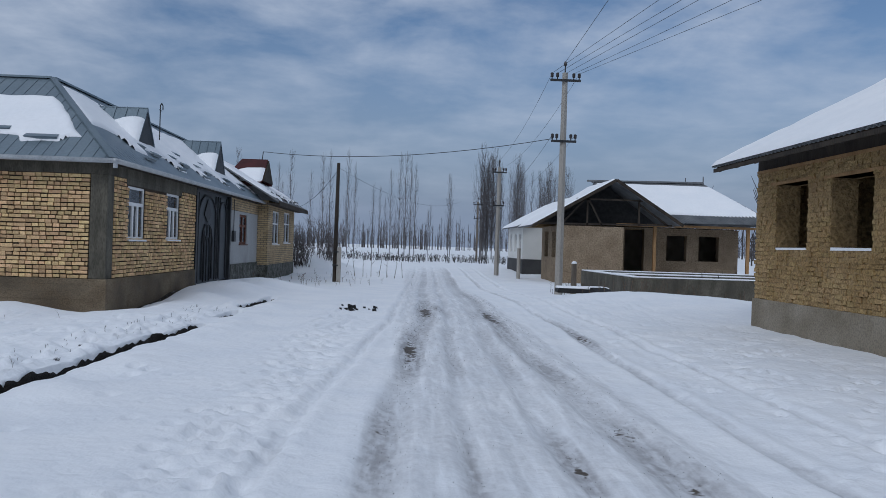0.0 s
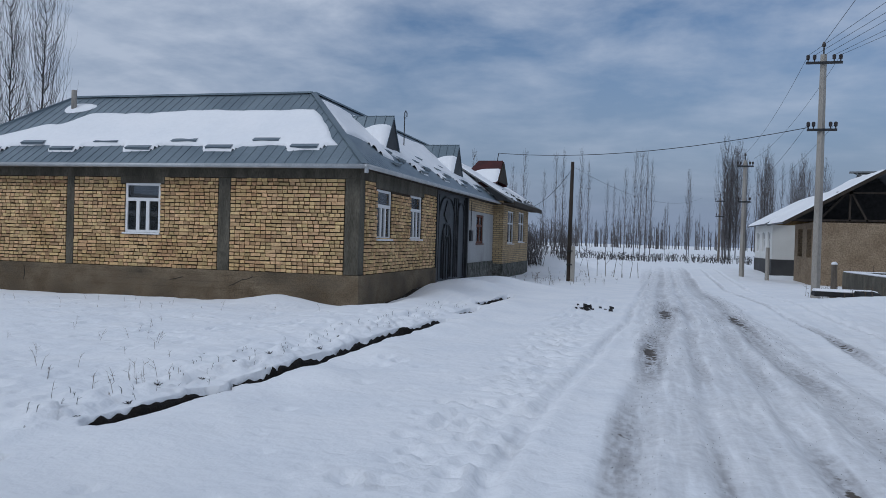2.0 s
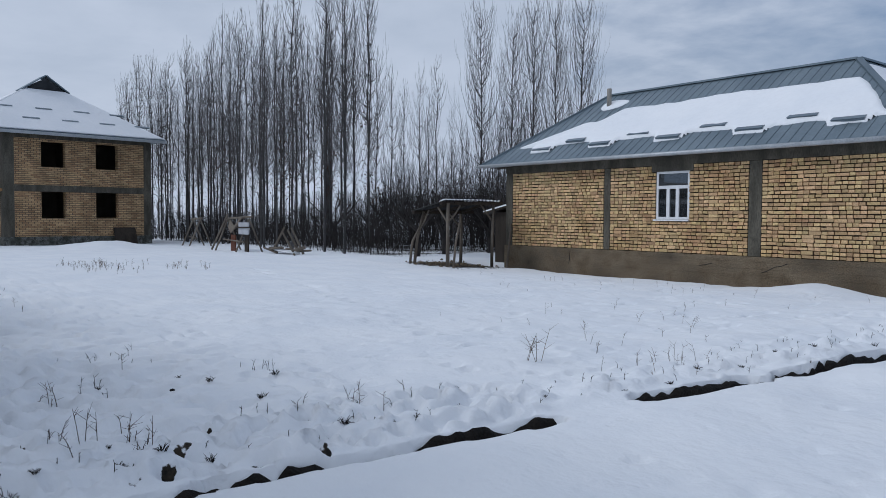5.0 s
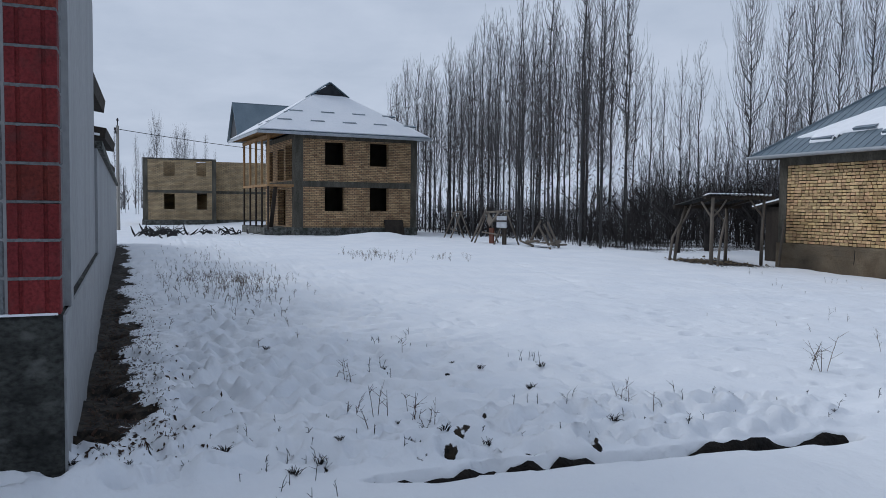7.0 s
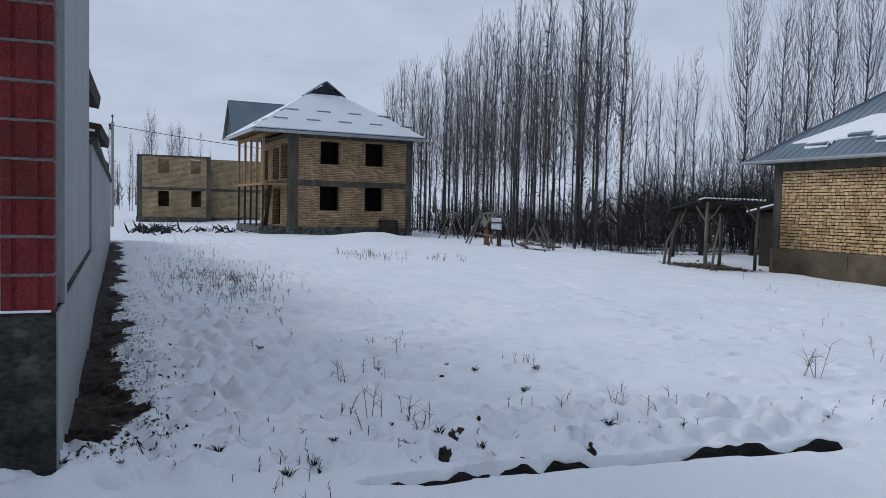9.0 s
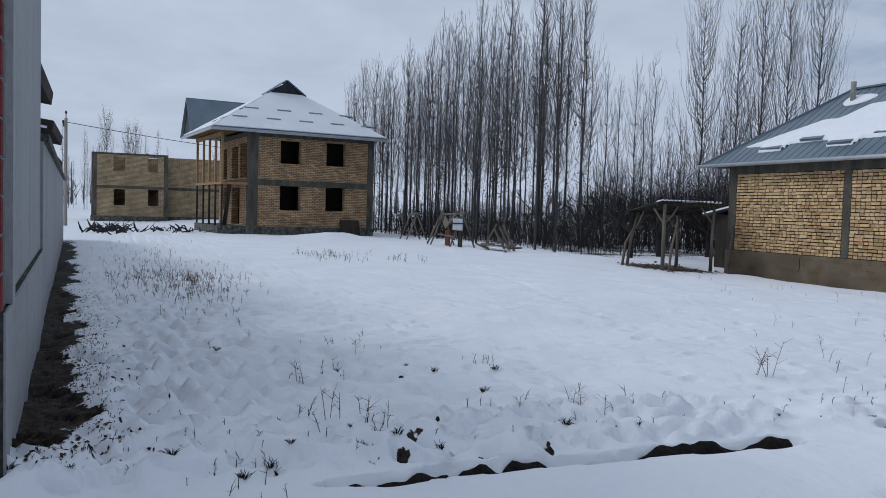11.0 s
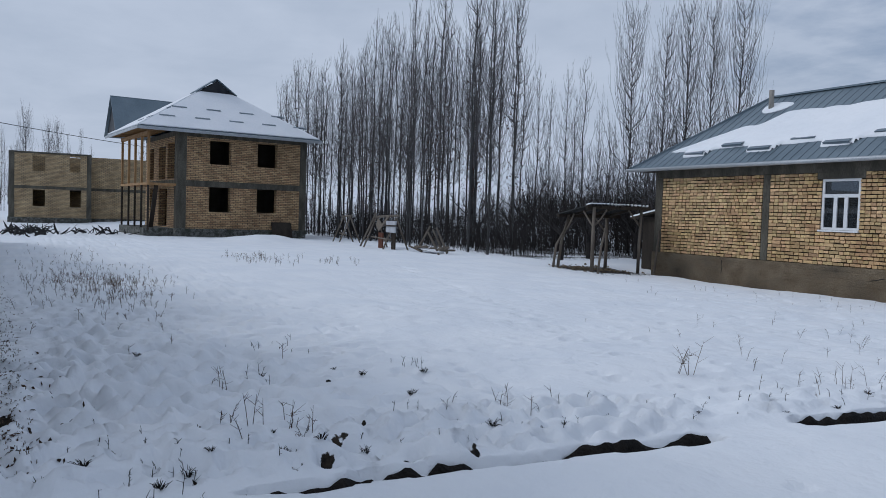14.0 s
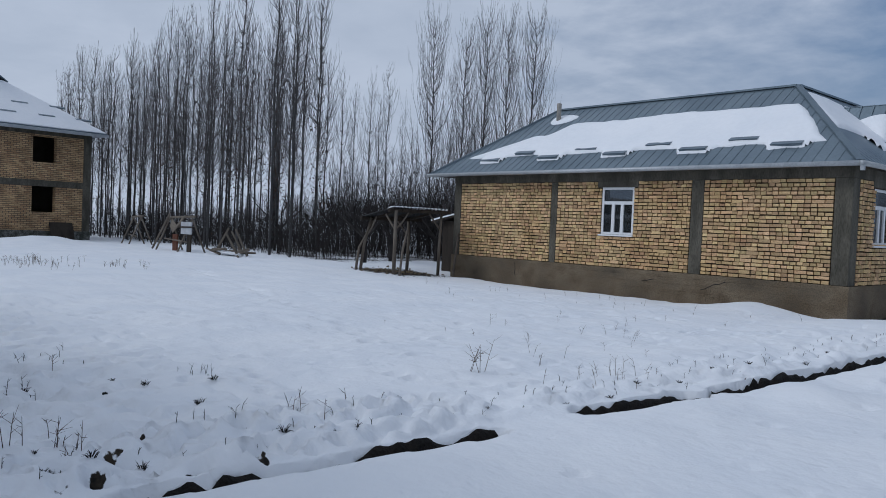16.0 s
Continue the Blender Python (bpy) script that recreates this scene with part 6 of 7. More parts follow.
for i in range(2600):
    cx_, cy_, lx_, ly_, k_ = cr_.choice(CLODS)
    x, y = cr_.gauss(cx_, lx_ * 1.1), cr_.gauss(cy_, ly_ * 0.9)
    if i % 4 == 0:
        x, y = cr_.uniform(-1.7, 0.9), cr_.uniform(4.0, 18)
    elif i % 4 == 1:
        y = cr_.uniform(4.0, 22)
        x = cr_.gauss(-1.62 + 0.035 * (y - 5), 0.09)
    elif i % 4 == 2:
        y = cr_.uniform(4.0, 26)
        x = cr_.gauss(0.40 + 0.01 * (y - 5), 0.11)
    s = cr_.uniform(0.0035, 0.0095) * (1 + 0.03 * y)
    b.v.extend([(x - s, y - s, s), (x + s, y - s * .6, s), (x + s * .3, y + s * 1.6, s), (x, y, s * 0.9)])
zz = heights(np.array([q[0] for q in b.v]), np.array([q[1] for q in b.v]))
b.v = [(q[0], q[1], float(h) - 0.004 + (q[2] if k % 4 == 3 else -0.004)) for k, (q, h) in enumerate(zip(b.v, zz))]
b.f = [f_ for k in range(0, len(b.v), 4) for f_ in ((k, k + 1, k + 3), (k + 1, k + 2, k + 3), (k + 2, k, k + 3))]
solo("mud_crumbs", b, M["soil"], (0, 6, 0), "dark mud crumbs scattered along the icy ruts", "mud", kind="stuff")

# ---- shed and junk at the grove's edge ----
shed = thing("open_shed", (-20.2, 15.0, 0), "small open shed of crooked poles with a dark corrugated roof", "shed")
for pts, rad in ((((-19.4, 14.0, -0.2), (-19.43, 14.02, 0.9), (-19.4, 14.0, 1.86)), 0.058), (((-19.6, 15.9, -0.2), (-19.57, 15.88, 0.9), (-19.6, 15.95, 1.84)), 0.05), (((-20.95, 13.9, -0.2), (-20.9, 14.0, 0.8), (-20.72, 14.1, 1.62)), 0.048), (((-21.0, 15.8, -0.2), (-20.97, 15.8, 0.8), (-21.0, 15.8, 1.58)), 0.055)):
    part("post", Build().tube(pts, [rad, rad * 0.9, rad * 0.8], 8), M["wood_old"], shed, smooth=True)
for a, c in (((-19.42, 14.0, 1.3), (-19.85, 13.98, 1.74)), ((-19.42, 14.0, 1.3), (-19.45, 14.5, 1.8)), ((-20.85, 14.03, 1.05), (-20.4, 14.05, 1.66)), ((-19.6, 15.9, 1.35), (-19.55, 15.4, 1.82)), ((-21.0, 15.8, 1.1), (-20.95, 15.3, 1.56))):
    part("brace", Build().tube([a, ((a[0] + c[0]) / 2 + 0.03, (a[1] + c[1]) / 2, (a[2] + c[2]) / 2 - 0.03), c], [0.03, 0.028, 0.025], 6), M["wood_old"], shed, smooth=True)
part("prop", Build().tube([(-21.0, 13.75, -0.3), (-20.95, 13.85, 0.7), (-20.6, 14.1, 1.55)], [0.042, 0.038, 0.03], 7), M["wood_old"], shed, smooth=True)
sr = [(-21.05, 16.15, 1.66), (-21.05, 13.85, 1.63), (-19.35, 13.85, 1.95), (-19.45, 16.15, 1.97)]
part("roof_sheet", corrugated(sr, (0, -1, 0), 0.13, 0.022), M["rubber"], shed, "dark corrugated sheet")
for k in range(15):                          # snow left in the troughs along the high edge
    y = 13.95 + k * 0.148
    part("trough_snow", Build().tube([(-19.42, y, 1.965), (-19.6, y, 1.93), (-19.75 - 0.1 * (k % 3), y, 1.90)], [0.032, 0.04, 0.012], 6), M["snow"], shed, smooth=True)
for x, z in ((-19.5, 1.86), (-20.85, 1.60)):
    part("purlin", Build().beam((x, 13.8, z), (x, 16.2, z + 0.02), 0.09, 0.1), M["wood_dark"], shed)
for y in (14.3, 15.0, 15.7):
    part("rafter", Build().beam((-21.0, y, 1.60), (-19.4, y, 1.905), 0.06, 0.07), M["wood_dark"], shed)
b = Build().tube([(-18.82, 13.75, 0.0), (-18.86, 13.86, 0.7), (-18.84, 13.98, 1.3)], [0.035, 0.032, 0.026], 7)
solo("leaning_stick", b, M["wood_old"], (-18.82, 13.75, 0), "pale crooked stick standing before the shed", "stick", smooth=True)
hut = thing("sheet_hut", (-20.3, 18.2, 0), "small dark hut with a slanting roof against the brick house", "hut")
part("wall", Build().box(-21.0, -20.0, 17.3, 20.0, -0.6, 1.62), M["wood_dark"], hut)
part("roof", Build().slab([(-21.4, 17.1, 1.62), (-19.97, 17.1, 1.9), (-19.97, 20.2, 1.9), (-21.4, 20.2, 1.62)], 0.06), M["wood_dark"], hut)
part("snow", Build().slab([(-21.4, 17.1, 1.67), (-19.97, 17.1, 1.95), (-19.97, 20.2, 1.95), (-21.4, 20.2, 1.67)], 0.05), M["snow"], hut)
b = Build().tube([(-19.55, 16.5, -0.1), (-19.6, 16.7, 1.25)], [0.04, 0.03], 6)
solo("leaning_stick", b, M["wood_old"], (-19.55, 16.5, 0), "weathered stick leaning on the brick house", "stick")


def a_frame(x, y, w, h, label):
    z = gz(x, y)
    t = thing("pole_frame", (x, y, z), label, "frame")
    for s in (-1, 1):
        for d in (-0.45, 0.45):
            part("leg", Build().tube([(x + s * w / 2 + d * 0.6, y + d, z - 0.1), (x + s * w / 2, y, z + h)], 0.035, 5), M["wood_old"], t)
    part("crossbar", Build().tube([(x - w / 2 - 0.2, y, z + h), (x + w / 2 + 0.25, y, z + h + 0.08)], 0.045, 6), M["wood_old"], t)
    part("rail", Build().tube([(x - w / 2, y - 0.2, z + h * 0.35), (x + w / 2, y - 0.2, z + h * 0.3)], 0.03, 5), M["wood_old"], t)
    return t


a_frame(-36.7, 13.0, 0.9, 1.2, "pale crooked pole frame beside the trees")
fr = a_frame(-30.4, 12.3, 2.0, 1.25, "crooked pole frame hung with pale cloth")
part("board", Build().box(-29.7, -28.8, 12.0, 12.04, 0.75, 1.2), M["cloth"], fr, "faded pale board")
part("cloth", Build().slab([(-31.2, 12.2, 1.0), (-30.8, 12.15, 0.75), (-30.3, 12.2, 1.05), (-29.8, 12.2, 1.4), (-30.2, 12.25, 1.35), (-30.7, 12.25, 1.05), (-31.1, 12.25, 1.3)], 0.02), M["wood_old"], fr, "grey sagging cloth")
part("plank", Build().box(-30.9, -30.5, 12.2, 12.26, 0.0, 0.7), M["wood_red"], fr)
part("plank", Build().box(-29.6, -29.3, 12.2, 12.26, 0.0, 0.75), M["wood_dark"], fr)
part("rail", Build().tube([(-29.8, 11.95, 1.0), (-28.6, 12.0, 1.02)], 0.03, 5), M["wood_dark"], fr)
part("rail", Build().tube([(-31.6, 11.7, 0.1), (-31.2, 12.2, 1.5)], 0.04, 5), M["wood_old"], fr)
wp_ = thing("wood_pile", (-27.4, 12.9, 0), "snow-dusted heap of crooked branches", "wood pile")
for i in range(14):
    x, y = -27.4 + rng_.uniform(-1, 1), 12.9 + rng_.uniform(-.4, .4)
    a = rng_.uniform(0, 6.28)
    zz = gz(x, y) + rng_.uniform(0.02, 0.2)
    part("branch", Build().tube([(x, y, zz), (x + .8 * math.cos(a), y + .4 * math.sin(a), zz + (rng_.uniform(0.6, 1.0) if i < 4 else rng_.uniform(-.05, .2)))], [0.05, 0.035], 5), M["wood_old"], wp_)
part("snow_cover", Build().box(-28.2, -26.8, 12.6, 13.1, 0.1, 0.22, 0.08), M["snow"], wp_, bevel=0.05)
rk = thing("rubble_heap", (-20.4, 14.9, 0), "dark earth and stones heaped by the shed", "rubble", kind="stuff")
b = Build()
for i in range(110):
    x, y = -20.4 + rng_.gauss(0, 0.8), 14.9 + rng_.gauss(0, .55)
    s, a, zg = rng_.uniform(.015, .045), rng_.uniform(0, 6.28), gz(x, y)
    b.tube([(x, y, zg - 0.02), (x + s * math.cos(a), y + s * math.sin(a), zg + s * 0.6), (x + 2.5 * s * math.cos(a), y + 2.5 * s * math.sin(a), zg + 0.01)], [s * 0.6, s, s * 0.4], 6)
part("stones", b, M["plinth"], rk)
db = thing("debris_heap", (-44, -0.6, 0), "black scrap and branches lying in the snow", "debris", kind="stuff")
b = Build()
for i in range(90):
    x, y = (-43 + rng_.gauss(0, 2.2), -0.5 + rng_.gauss(0, .55)) if i < 66 else (-44 + rng_.gauss(0, 1), 2.6 + rng_.gauss(0, 1.0))
    s, a = rng_.uniform(.015, .05), rng_.uniform(0, 6.28)
    ln_ = rng_.uniform(.2, .9)
    b.tube([(x, y, 0), (x + math.cos(a) * ln_ * .5, y + math.sin(a) * ln_ * .5, rng_.uniform(.05, .3)), (x + math.cos(a) * ln_, y + math.sin(a) * ln_, rng_.uniform(.0, .5))], [s, s * 1.1, s * 0.4], 6)
part("scrap", b, M["rubber"], db)

# ---- trees ----
TREES = {}


def poplar(seed, h, spread, low, dense, leaves=0):
    """A bare poplar: straight stem with rings of old knots, steep upswept branches and fine side twigs."""
    r = random.Random(seed)
    broad = spread > 2.2
    t = Build()
    n = 10
    bend = [Vector((r.uniform(-.05, .05) * i / n * 2, r.uniform(-.05, .05) * i / n * 2, h * i / n)) for i in range(n + 1)]
    rad = [0.007 + 0.047 * h / 12 * (1 - i / n) ** 0.85 for i in range(n + 1)]
    t.tube(bend, rad, 6)
    t.smooth = True
    tw = Build()

    def at_(z):
        k = min(n - 1, int(z / h * n))
        return bend[k].lerp(bend[k + 1], z / h * n - k)

    rings = max(8, dense // 6)
    for ring in range(rings):
        zr = h * (low + (0.965 - low) * ((ring + r.uniform(-.25, .25)) / rings))
        zr = max(zr, h * low)
        g = (zr / h - low) / (1 - low)
        for i in range(r.randint(4, 7)):
            z = zr + r.gauss(0, 0.10)
            a = r.uniform(0, 6.283)
            ln = spread * (0.6 + 0.6 * math.sin(math.pi * min(1, 0.3 + 0.7 * g))) * r.uniform(0.5, 1.2) * (1 - 0.4 * g)
            p = at_(min(z, h * 0.985))
            out_ = Vector((math.cos(a), math.sin(a), 0))
            wid = r.uniform(0.2, 0.42) if not broad else r.uniform(0.16, 0.36)
            c1 = p + out_ * ln * wid * 0.6 + Vector((0, 0, ln * 0.2))
            c2 = p + out_ * ln * wid * 0.95 + Vector((r.uniform(-.06, .06), r.uniform(-.06, .06), ln * 0.6))
            c3 = p + out_ * ln * wid * 1.02 + Vector((r.uniform(-.10, .10), r.uniform(-.10, .10), ln * 1.05))
            k0 = 0.6 + 0.4 * ln / 2
            tw.tube([p, c1, c2, c3], [0.014 * k0, 0.010 * k0, 0.006 * k0, 0.002], 3, cap=False)
            for j in range(3):
                f = r.uniform(0.1, 0.95)
                q = c1.lerp(c2, f) if j % 2 else c2.lerp(c3, f)
                b_ = a + r.uniform(-1.5, 1.5)
                l2 = ln * r.uniform(0.18, 0.4)
                m_ = q + Vector((math.cos(b_) * l2 * .22, math.sin(b_) * l2 * .22, l2 * 0.5))
                e = m_ + Vector((math.cos(b_) * l2 * .06, math.sin(b_) * l2 * .06, l2 * 0.5))
                tw.tube([q, m_, e], [0.005, 0.004, 0.002], 3, cap=False)
    # rings of knots and short spurs on the lower stem
    zk = h * 0.12
    while zk < h * (0.5 if broad else 0.72):
        for i in range(r.randint(3, 6)):
            p, a = at_(zk + r.gauss(0, 0.05)), r.uniform(0, 6.283)
            l2 = r.uniform(0.06, 0.22)
            tw.tube([p, p + Vector((math.cos(a) * l2, math.sin(a) * l2, l2 * r.uniform(0.2, 1.3)))], [0.028, 0.006], 3, cap=False)
        zk += r.uniform(0.45, 1.0)
    lv = None
    if leaves:
        lv = Build()
        for i in range(leaves):
            z = h * r.gauss(0.30, 0.10)
            p, a, s = at_(max(0.5, min(z, h * .9))), r.uniform(0, 6.283), r.uniform(0.02, 0.05)
            d = r.uniform(0.05, 0.55)
            c = p + Vector((math.cos(a) * d, math.sin(a) * d, r.uniform(-.2, .2)))
            u, v = Vector((r.uniform(-1, 1), r.uniform(-1, 1), r.uniform(-1, 1))).normalized() * s, Vector((r.uniform(-1, 1), r.uniform(-1, 1), r.uniform(-1, 1))).normalized() * s
            lv.add([c - u, c + v, c + u, c - v], [(0, 1, 2, 3)])
    return t, tw, lv


def make_tree(kind, x, y, s=1.0, rot=0.0):
    z = gz(x, y) - 0.05
    if kind not in TREES:
        seed, h, spread, low, dense, leaves = KINDS[kind]
        t, tw, lv = poplar(seed, h, spread, low, dense, leaves)
        e = thing("poplar_tree", (0, 0, 0), LABELS.get(kind, "tall bare poplar with slender upswept branches"), "tree", "poplars")
        part("trunk", t, M["haze_pale_bark" if kind in "gh" else "bark"], e)
        part("crown", tw, M["twig"], e)
        if lv:
            part("withered_leaves", lv, M["leaf_dry"], e, "clinging brown leaves")
        TREES[kind] = e
        e.matrix_basis = pose(x, y, z, 0, 0, rot) @ Matrix.Diagonal((s, s, s, 1))
        return
    c = copy_thing(TREES[kind], Matrix())
    c.matrix_basis = pose(x, y, z, 0, 0, rot) @ Matrix.Diagonal((s, s, s, 1))


KINDS = {"a": (1, 12.0, 1.8, 0.30, 78, 0), "b": (2, 12.5, 1.7, 0.33, 74, 140), "c": (3, 11.5, 1.9, 0.28, 78, 0), "d": (4, 12.0, 1.7, 0.34, 72, 300), "e": (5, 12.5, 3.3, 0.14, 180, 60), "f": (6, 12.0, 3.2, 0.13, 175, 0), "s": (7, 6.0, 1.5, 0.12, 40, 30), "t": (8, 5.0, 1.5, 0.10, 40, 0), "g": (9, 12.0, 1.5, 0.10, 110, 0), "h": (10, 11.5, 1.3, 0.14, 100, 0)}
LABELS = {"g": "slim far poplar with haze-paled bark and feathery upright twigs", "h": "slim far poplar with haze-paled bark and feathery upright twigs", "b": "tall bare poplar with a few brown leaves", "d": "tall bare poplar with brown leaves on its stem", "e": "broad bare poplar with dense upswept branches", "f": "broad bare poplar with dense upswept branches", "s": "thin young bare tree in the undergrowth", "t": "thin young bare tree in the undergrowth"}
tr_ = random.Random(11)
# the grove beyond the field: rows of planted poplars, cut off along a slanting edge
for row in range(4):
    n_ = 27
    for i in range(n_):
        x = -56.8 + i * 1.26 + 0.4 * row + tr_.uniform(-.28, .28)
        y = 14.9 + 0.02 * (-38 - x) + row * 2.3 + tr_.uniform(-.25, .25)
        if x > -1.9 - 1.52 * y or (x < -38 and y < 14.0):
            continue
        if x > -30 and tr_.random() < 0.45:
            continue
        make_tree(tr_.choice("abcd" if row < 2 else "acac"), x, y, tr_.uniform(0.85, 1.04) * (0.94 if x < -45 else 1), tr_.uniform(0, 360))
# young trees right of the grove, filling its edge
for i in range(60):
    y = tr_.uniform(18, 34)
    x = -1.75 - tr_.uniform(0.95, 1.5) * y
    make_tree(tr_.choice("st"), x, y, tr_.uniform(0.55, 1.0), tr_.uniform(0, 360))
for f_, y, k, s in ((1.47, 20, "c", 0.72), (1.42, 23, "a", 0.70), (1.36, 24, "c", 0.80), (1.30, 25, "a", 0.82), (1.25, 27, "c", 0.66), (1.33, 29, "a", 0.8), (1.20, 30, "c", 0.62)):
    make_tree(k, -1.75 - f_ * y, y, s, y * 40)
# broad poplars behind the brick house
for x, y, k, s in ((-33.0, 27, "e", 1.0), (-30.6, 27.0, "f", 0.93), (-29.1, 27, "e", 0.95), (-27.6, 27, "f", 0.95), (-26.5, 27.6, "e", 0.93)):
    make_tree(k, x, y, s, x * 31)
# rows beyond the far end of the lane
for x, s in ((-15.6, 0.85), (-14.6, 0.95), (-12.4, 0.8), (-11.0, 0.92), (-10.2, 1.0), (-8.3, 1.02), (-7.6, 0.9), (-5.6, 0.72), (-4.8, 0.68), (-3.6, 0.8), (-2.6, 0.95), (-2.0, 0.98), (-1.4, 1.0), (-0.9, 0.92), (0.6, 0.45), (2.9, 0.8), (3.1, 0.78), (11.0, 0.8), (12.0, 0.88), (12.8, 0.85), (13.6, 0.9), (14.6, 0.8), (-18, 0.9), (-20, 0.95), (-22.5, 0.8)):
    make_tree(tr_.choice("gh"), x, 85 + tr_.uniform(-2, 2), s, x * 57)
for i in range(15):
    make_tree(tr_.choice("ghf"), 7.2 + tr_.gauss(0, 1.1), 84 + tr_.uniform(-3, 4), tr_.uniform(0.82, 1.0), tr_.uniform(0, 360))
for i in range(14):
    make_tree(tr_.choice("fg"), 15 + tr_.uniform(-4, 5), 104 + tr_.uniform(-8, 8), tr_.uniform(0.8, 1.0), tr_.uniform(0, 360))
for i in range(34):
    make_tree(tr_.choice("ghs"), tr_.uniform(-60, 14), tr_.uniform(118, 150), tr_.uniform(0.5, 0.9), tr_.uniform(0, 360))
# trees far behind the flat-topped house
for i in range(36):
    make_tree(tr_.choice("ghef"), tr_.uniform(-120, -92), tr_.uniform(-22, 24), tr_.uniform(0.5, 0.95), tr_.uniform(0, 360))


def orchard_tree(seed):
    r = random.Random(seed)
    t = Build()
    t.tube([(0, 0, -0.1), (0.03, 0.02, 0.5), (0.0, 0.05, 0.95)], [0.10, 0.085, 0.075], 7)

    def limb(p, d, ln, rad, lev):
        pts = [p]
        for i in range(3):
            d = (d + Vector((r.uniform(-.35, .35), r.uniform(-.35, .35), r.uniform(-.1, .35)))).normalized()
            pts.append(pts[-1] + d * ln / 3)
        t.tube(pts, [rad, rad * .8, rad * .65, rad * .45], 4 if lev else 3, cap=False)
        if lev:
            for i in range(4):
                q = pts[r.randint(1, 3)]
                limb(q, (d + Vector((r.uniform(-1, 1), r.uniform(-1, 1), r.uniform(-.1, .8)))).normalized(), ln * r.uniform(.5, .75), rad * .45, lev - 1)

    for i in range(5):
        a = i * 1.26 + r.uniform(-.3, .3)
        limb(Vector((0, 0.05, 0.9)), Vector((math.cos(a), math.sin(a), 0.7)).normalized(), 1.3, 0.05, 2)
    return t


ot = solo("orchard_tree", orchard_tree(3), M["brush"], (0, 0, 0), "low bare fruit tree with crooked spreading limbs", "tree", "orchard trees")
ot.matrix_basis = pose(-23.9, 16.2, 0, 0, 0, 20)
for i in range(34):
    x, y = tr_.uniform(-34, -19.5), tr_.uniform(17.0, 34)
    if x > -23.5 and y < 21:
        x -= 4
    copy_thing(ot, pose(x, y, gz(x, y), 0, 0, tr_.uniform(0, 360)) @ Matrix.Diagonal((1, 1, tr_.uniform(.85, 1.15), 1)))


# ---- weeds, brush, far distance ----
def stalks(name, spots, label, hmin, hmax, mat, r0=0.006, twigs=2, seed=1):
    r = random.Random(seed)
    b = Build()
    for x, y in spots:
        z = gz(x, y) - 0.02
        h, a = r.uniform(hmin, hmax), r.uniform(0, 6.28)
        lean = r.uniform(0, 0.45) * h
        top = Vector((x + math.cos(a) * lean, y + math.sin(a) * lean, z + h))
        base = Vector((x, y, z))
        b.tube([base, base.lerp(top, .5) + Vector((0, 0, .02)), top], [r0, r0 * .8, r0 * .4], 3, cap=False)
        for k in range(twigs):
            q, c = base.lerp(top, r.uniform(.35, .95)), r.uniform(0, 6.28)
            l2 = h * r.uniform(.15, .4)
            b.tube([q, q + Vector((math.cos(c) * l2, math.sin(c) * l2, l2 * r.uniform(.2, 1)))], [r0 * .6, r0 * .3], 3, cap=False)
    x0, y0 = spots[0]
    return solo(name, b, mat, (x0, y0, gz(x0, y0)), label, "dry weeds", kind="stuff")


wr_ = random.Random(5)


def cluster(cx, cy, sx, sy, n):
    return [(wr_.gauss(cx, sx), wr_.gauss(cy, sy)) for _ in range(n)]


stalks("weed_stalks", cluster(-16, 0.9, 1.8, 0.5, 420) + cluster(-20, 0.5, 4, 0.7, 160), "brown dry weed stalks standing in the snow", 0.06, 0.18, M["weed"], 0.0035, 5, seed=2)
stalks("weed_stalks", cluster(-23, 5.4, 1.2, 0.5, 70) + cluster(-21.5, 7.0, 0.8, 0.4, 24), "brown dry weed stalks standing in the snow", 0.08, 0.24, M["weed"], 0.004, 5, seed=3)
stalks("weed_stalks", cluster(-9.6, 1.9, 0.35, 0.3, 14) + cluster(-8.2, 1.55, 0.15, 0.12, 10) + cluster(-8.2, 2.9, 0.12, 0.1, 8) + cluster(-6.6, 2.4, .12, .1, 6) + cluster(-5.9, 0.4, 0.25, 0.15, 16) + cluster(-6.5, 0.2, .15, .2, 7), "dark dry stalks poking through the snow", 0.04, 0.12, M["soil"], 0.0028, 2, 4)
stalks("weed_stalks", cluster(-7.2, 6.0, 0.5, 0.6, 8) + cluster(-8.6, 8.6, 1.2, 1.4, 26) + cluster(-11, 12.5, 2.5, 1.5, 30) + cluster(-6.0, 6.3, 0.15, 0.3, 14), "dry stalks scattered over the snowy field", 0.05, 0.2, M["weed"], 0.0025, 3, 6)
stalks("strip_grass", [(xx, -0.72 - 0.0466 * (-6.2 - xx) + wr_.uniform(0.08, 0.62)) for xx in [-6.3 - abs(wr_.gauss(0, 5)) for _ in range(1000)]], "matted brown grass on thawed earth by the wall", 0.01, 0.045, M["weed"], 0.003, 2, 15)


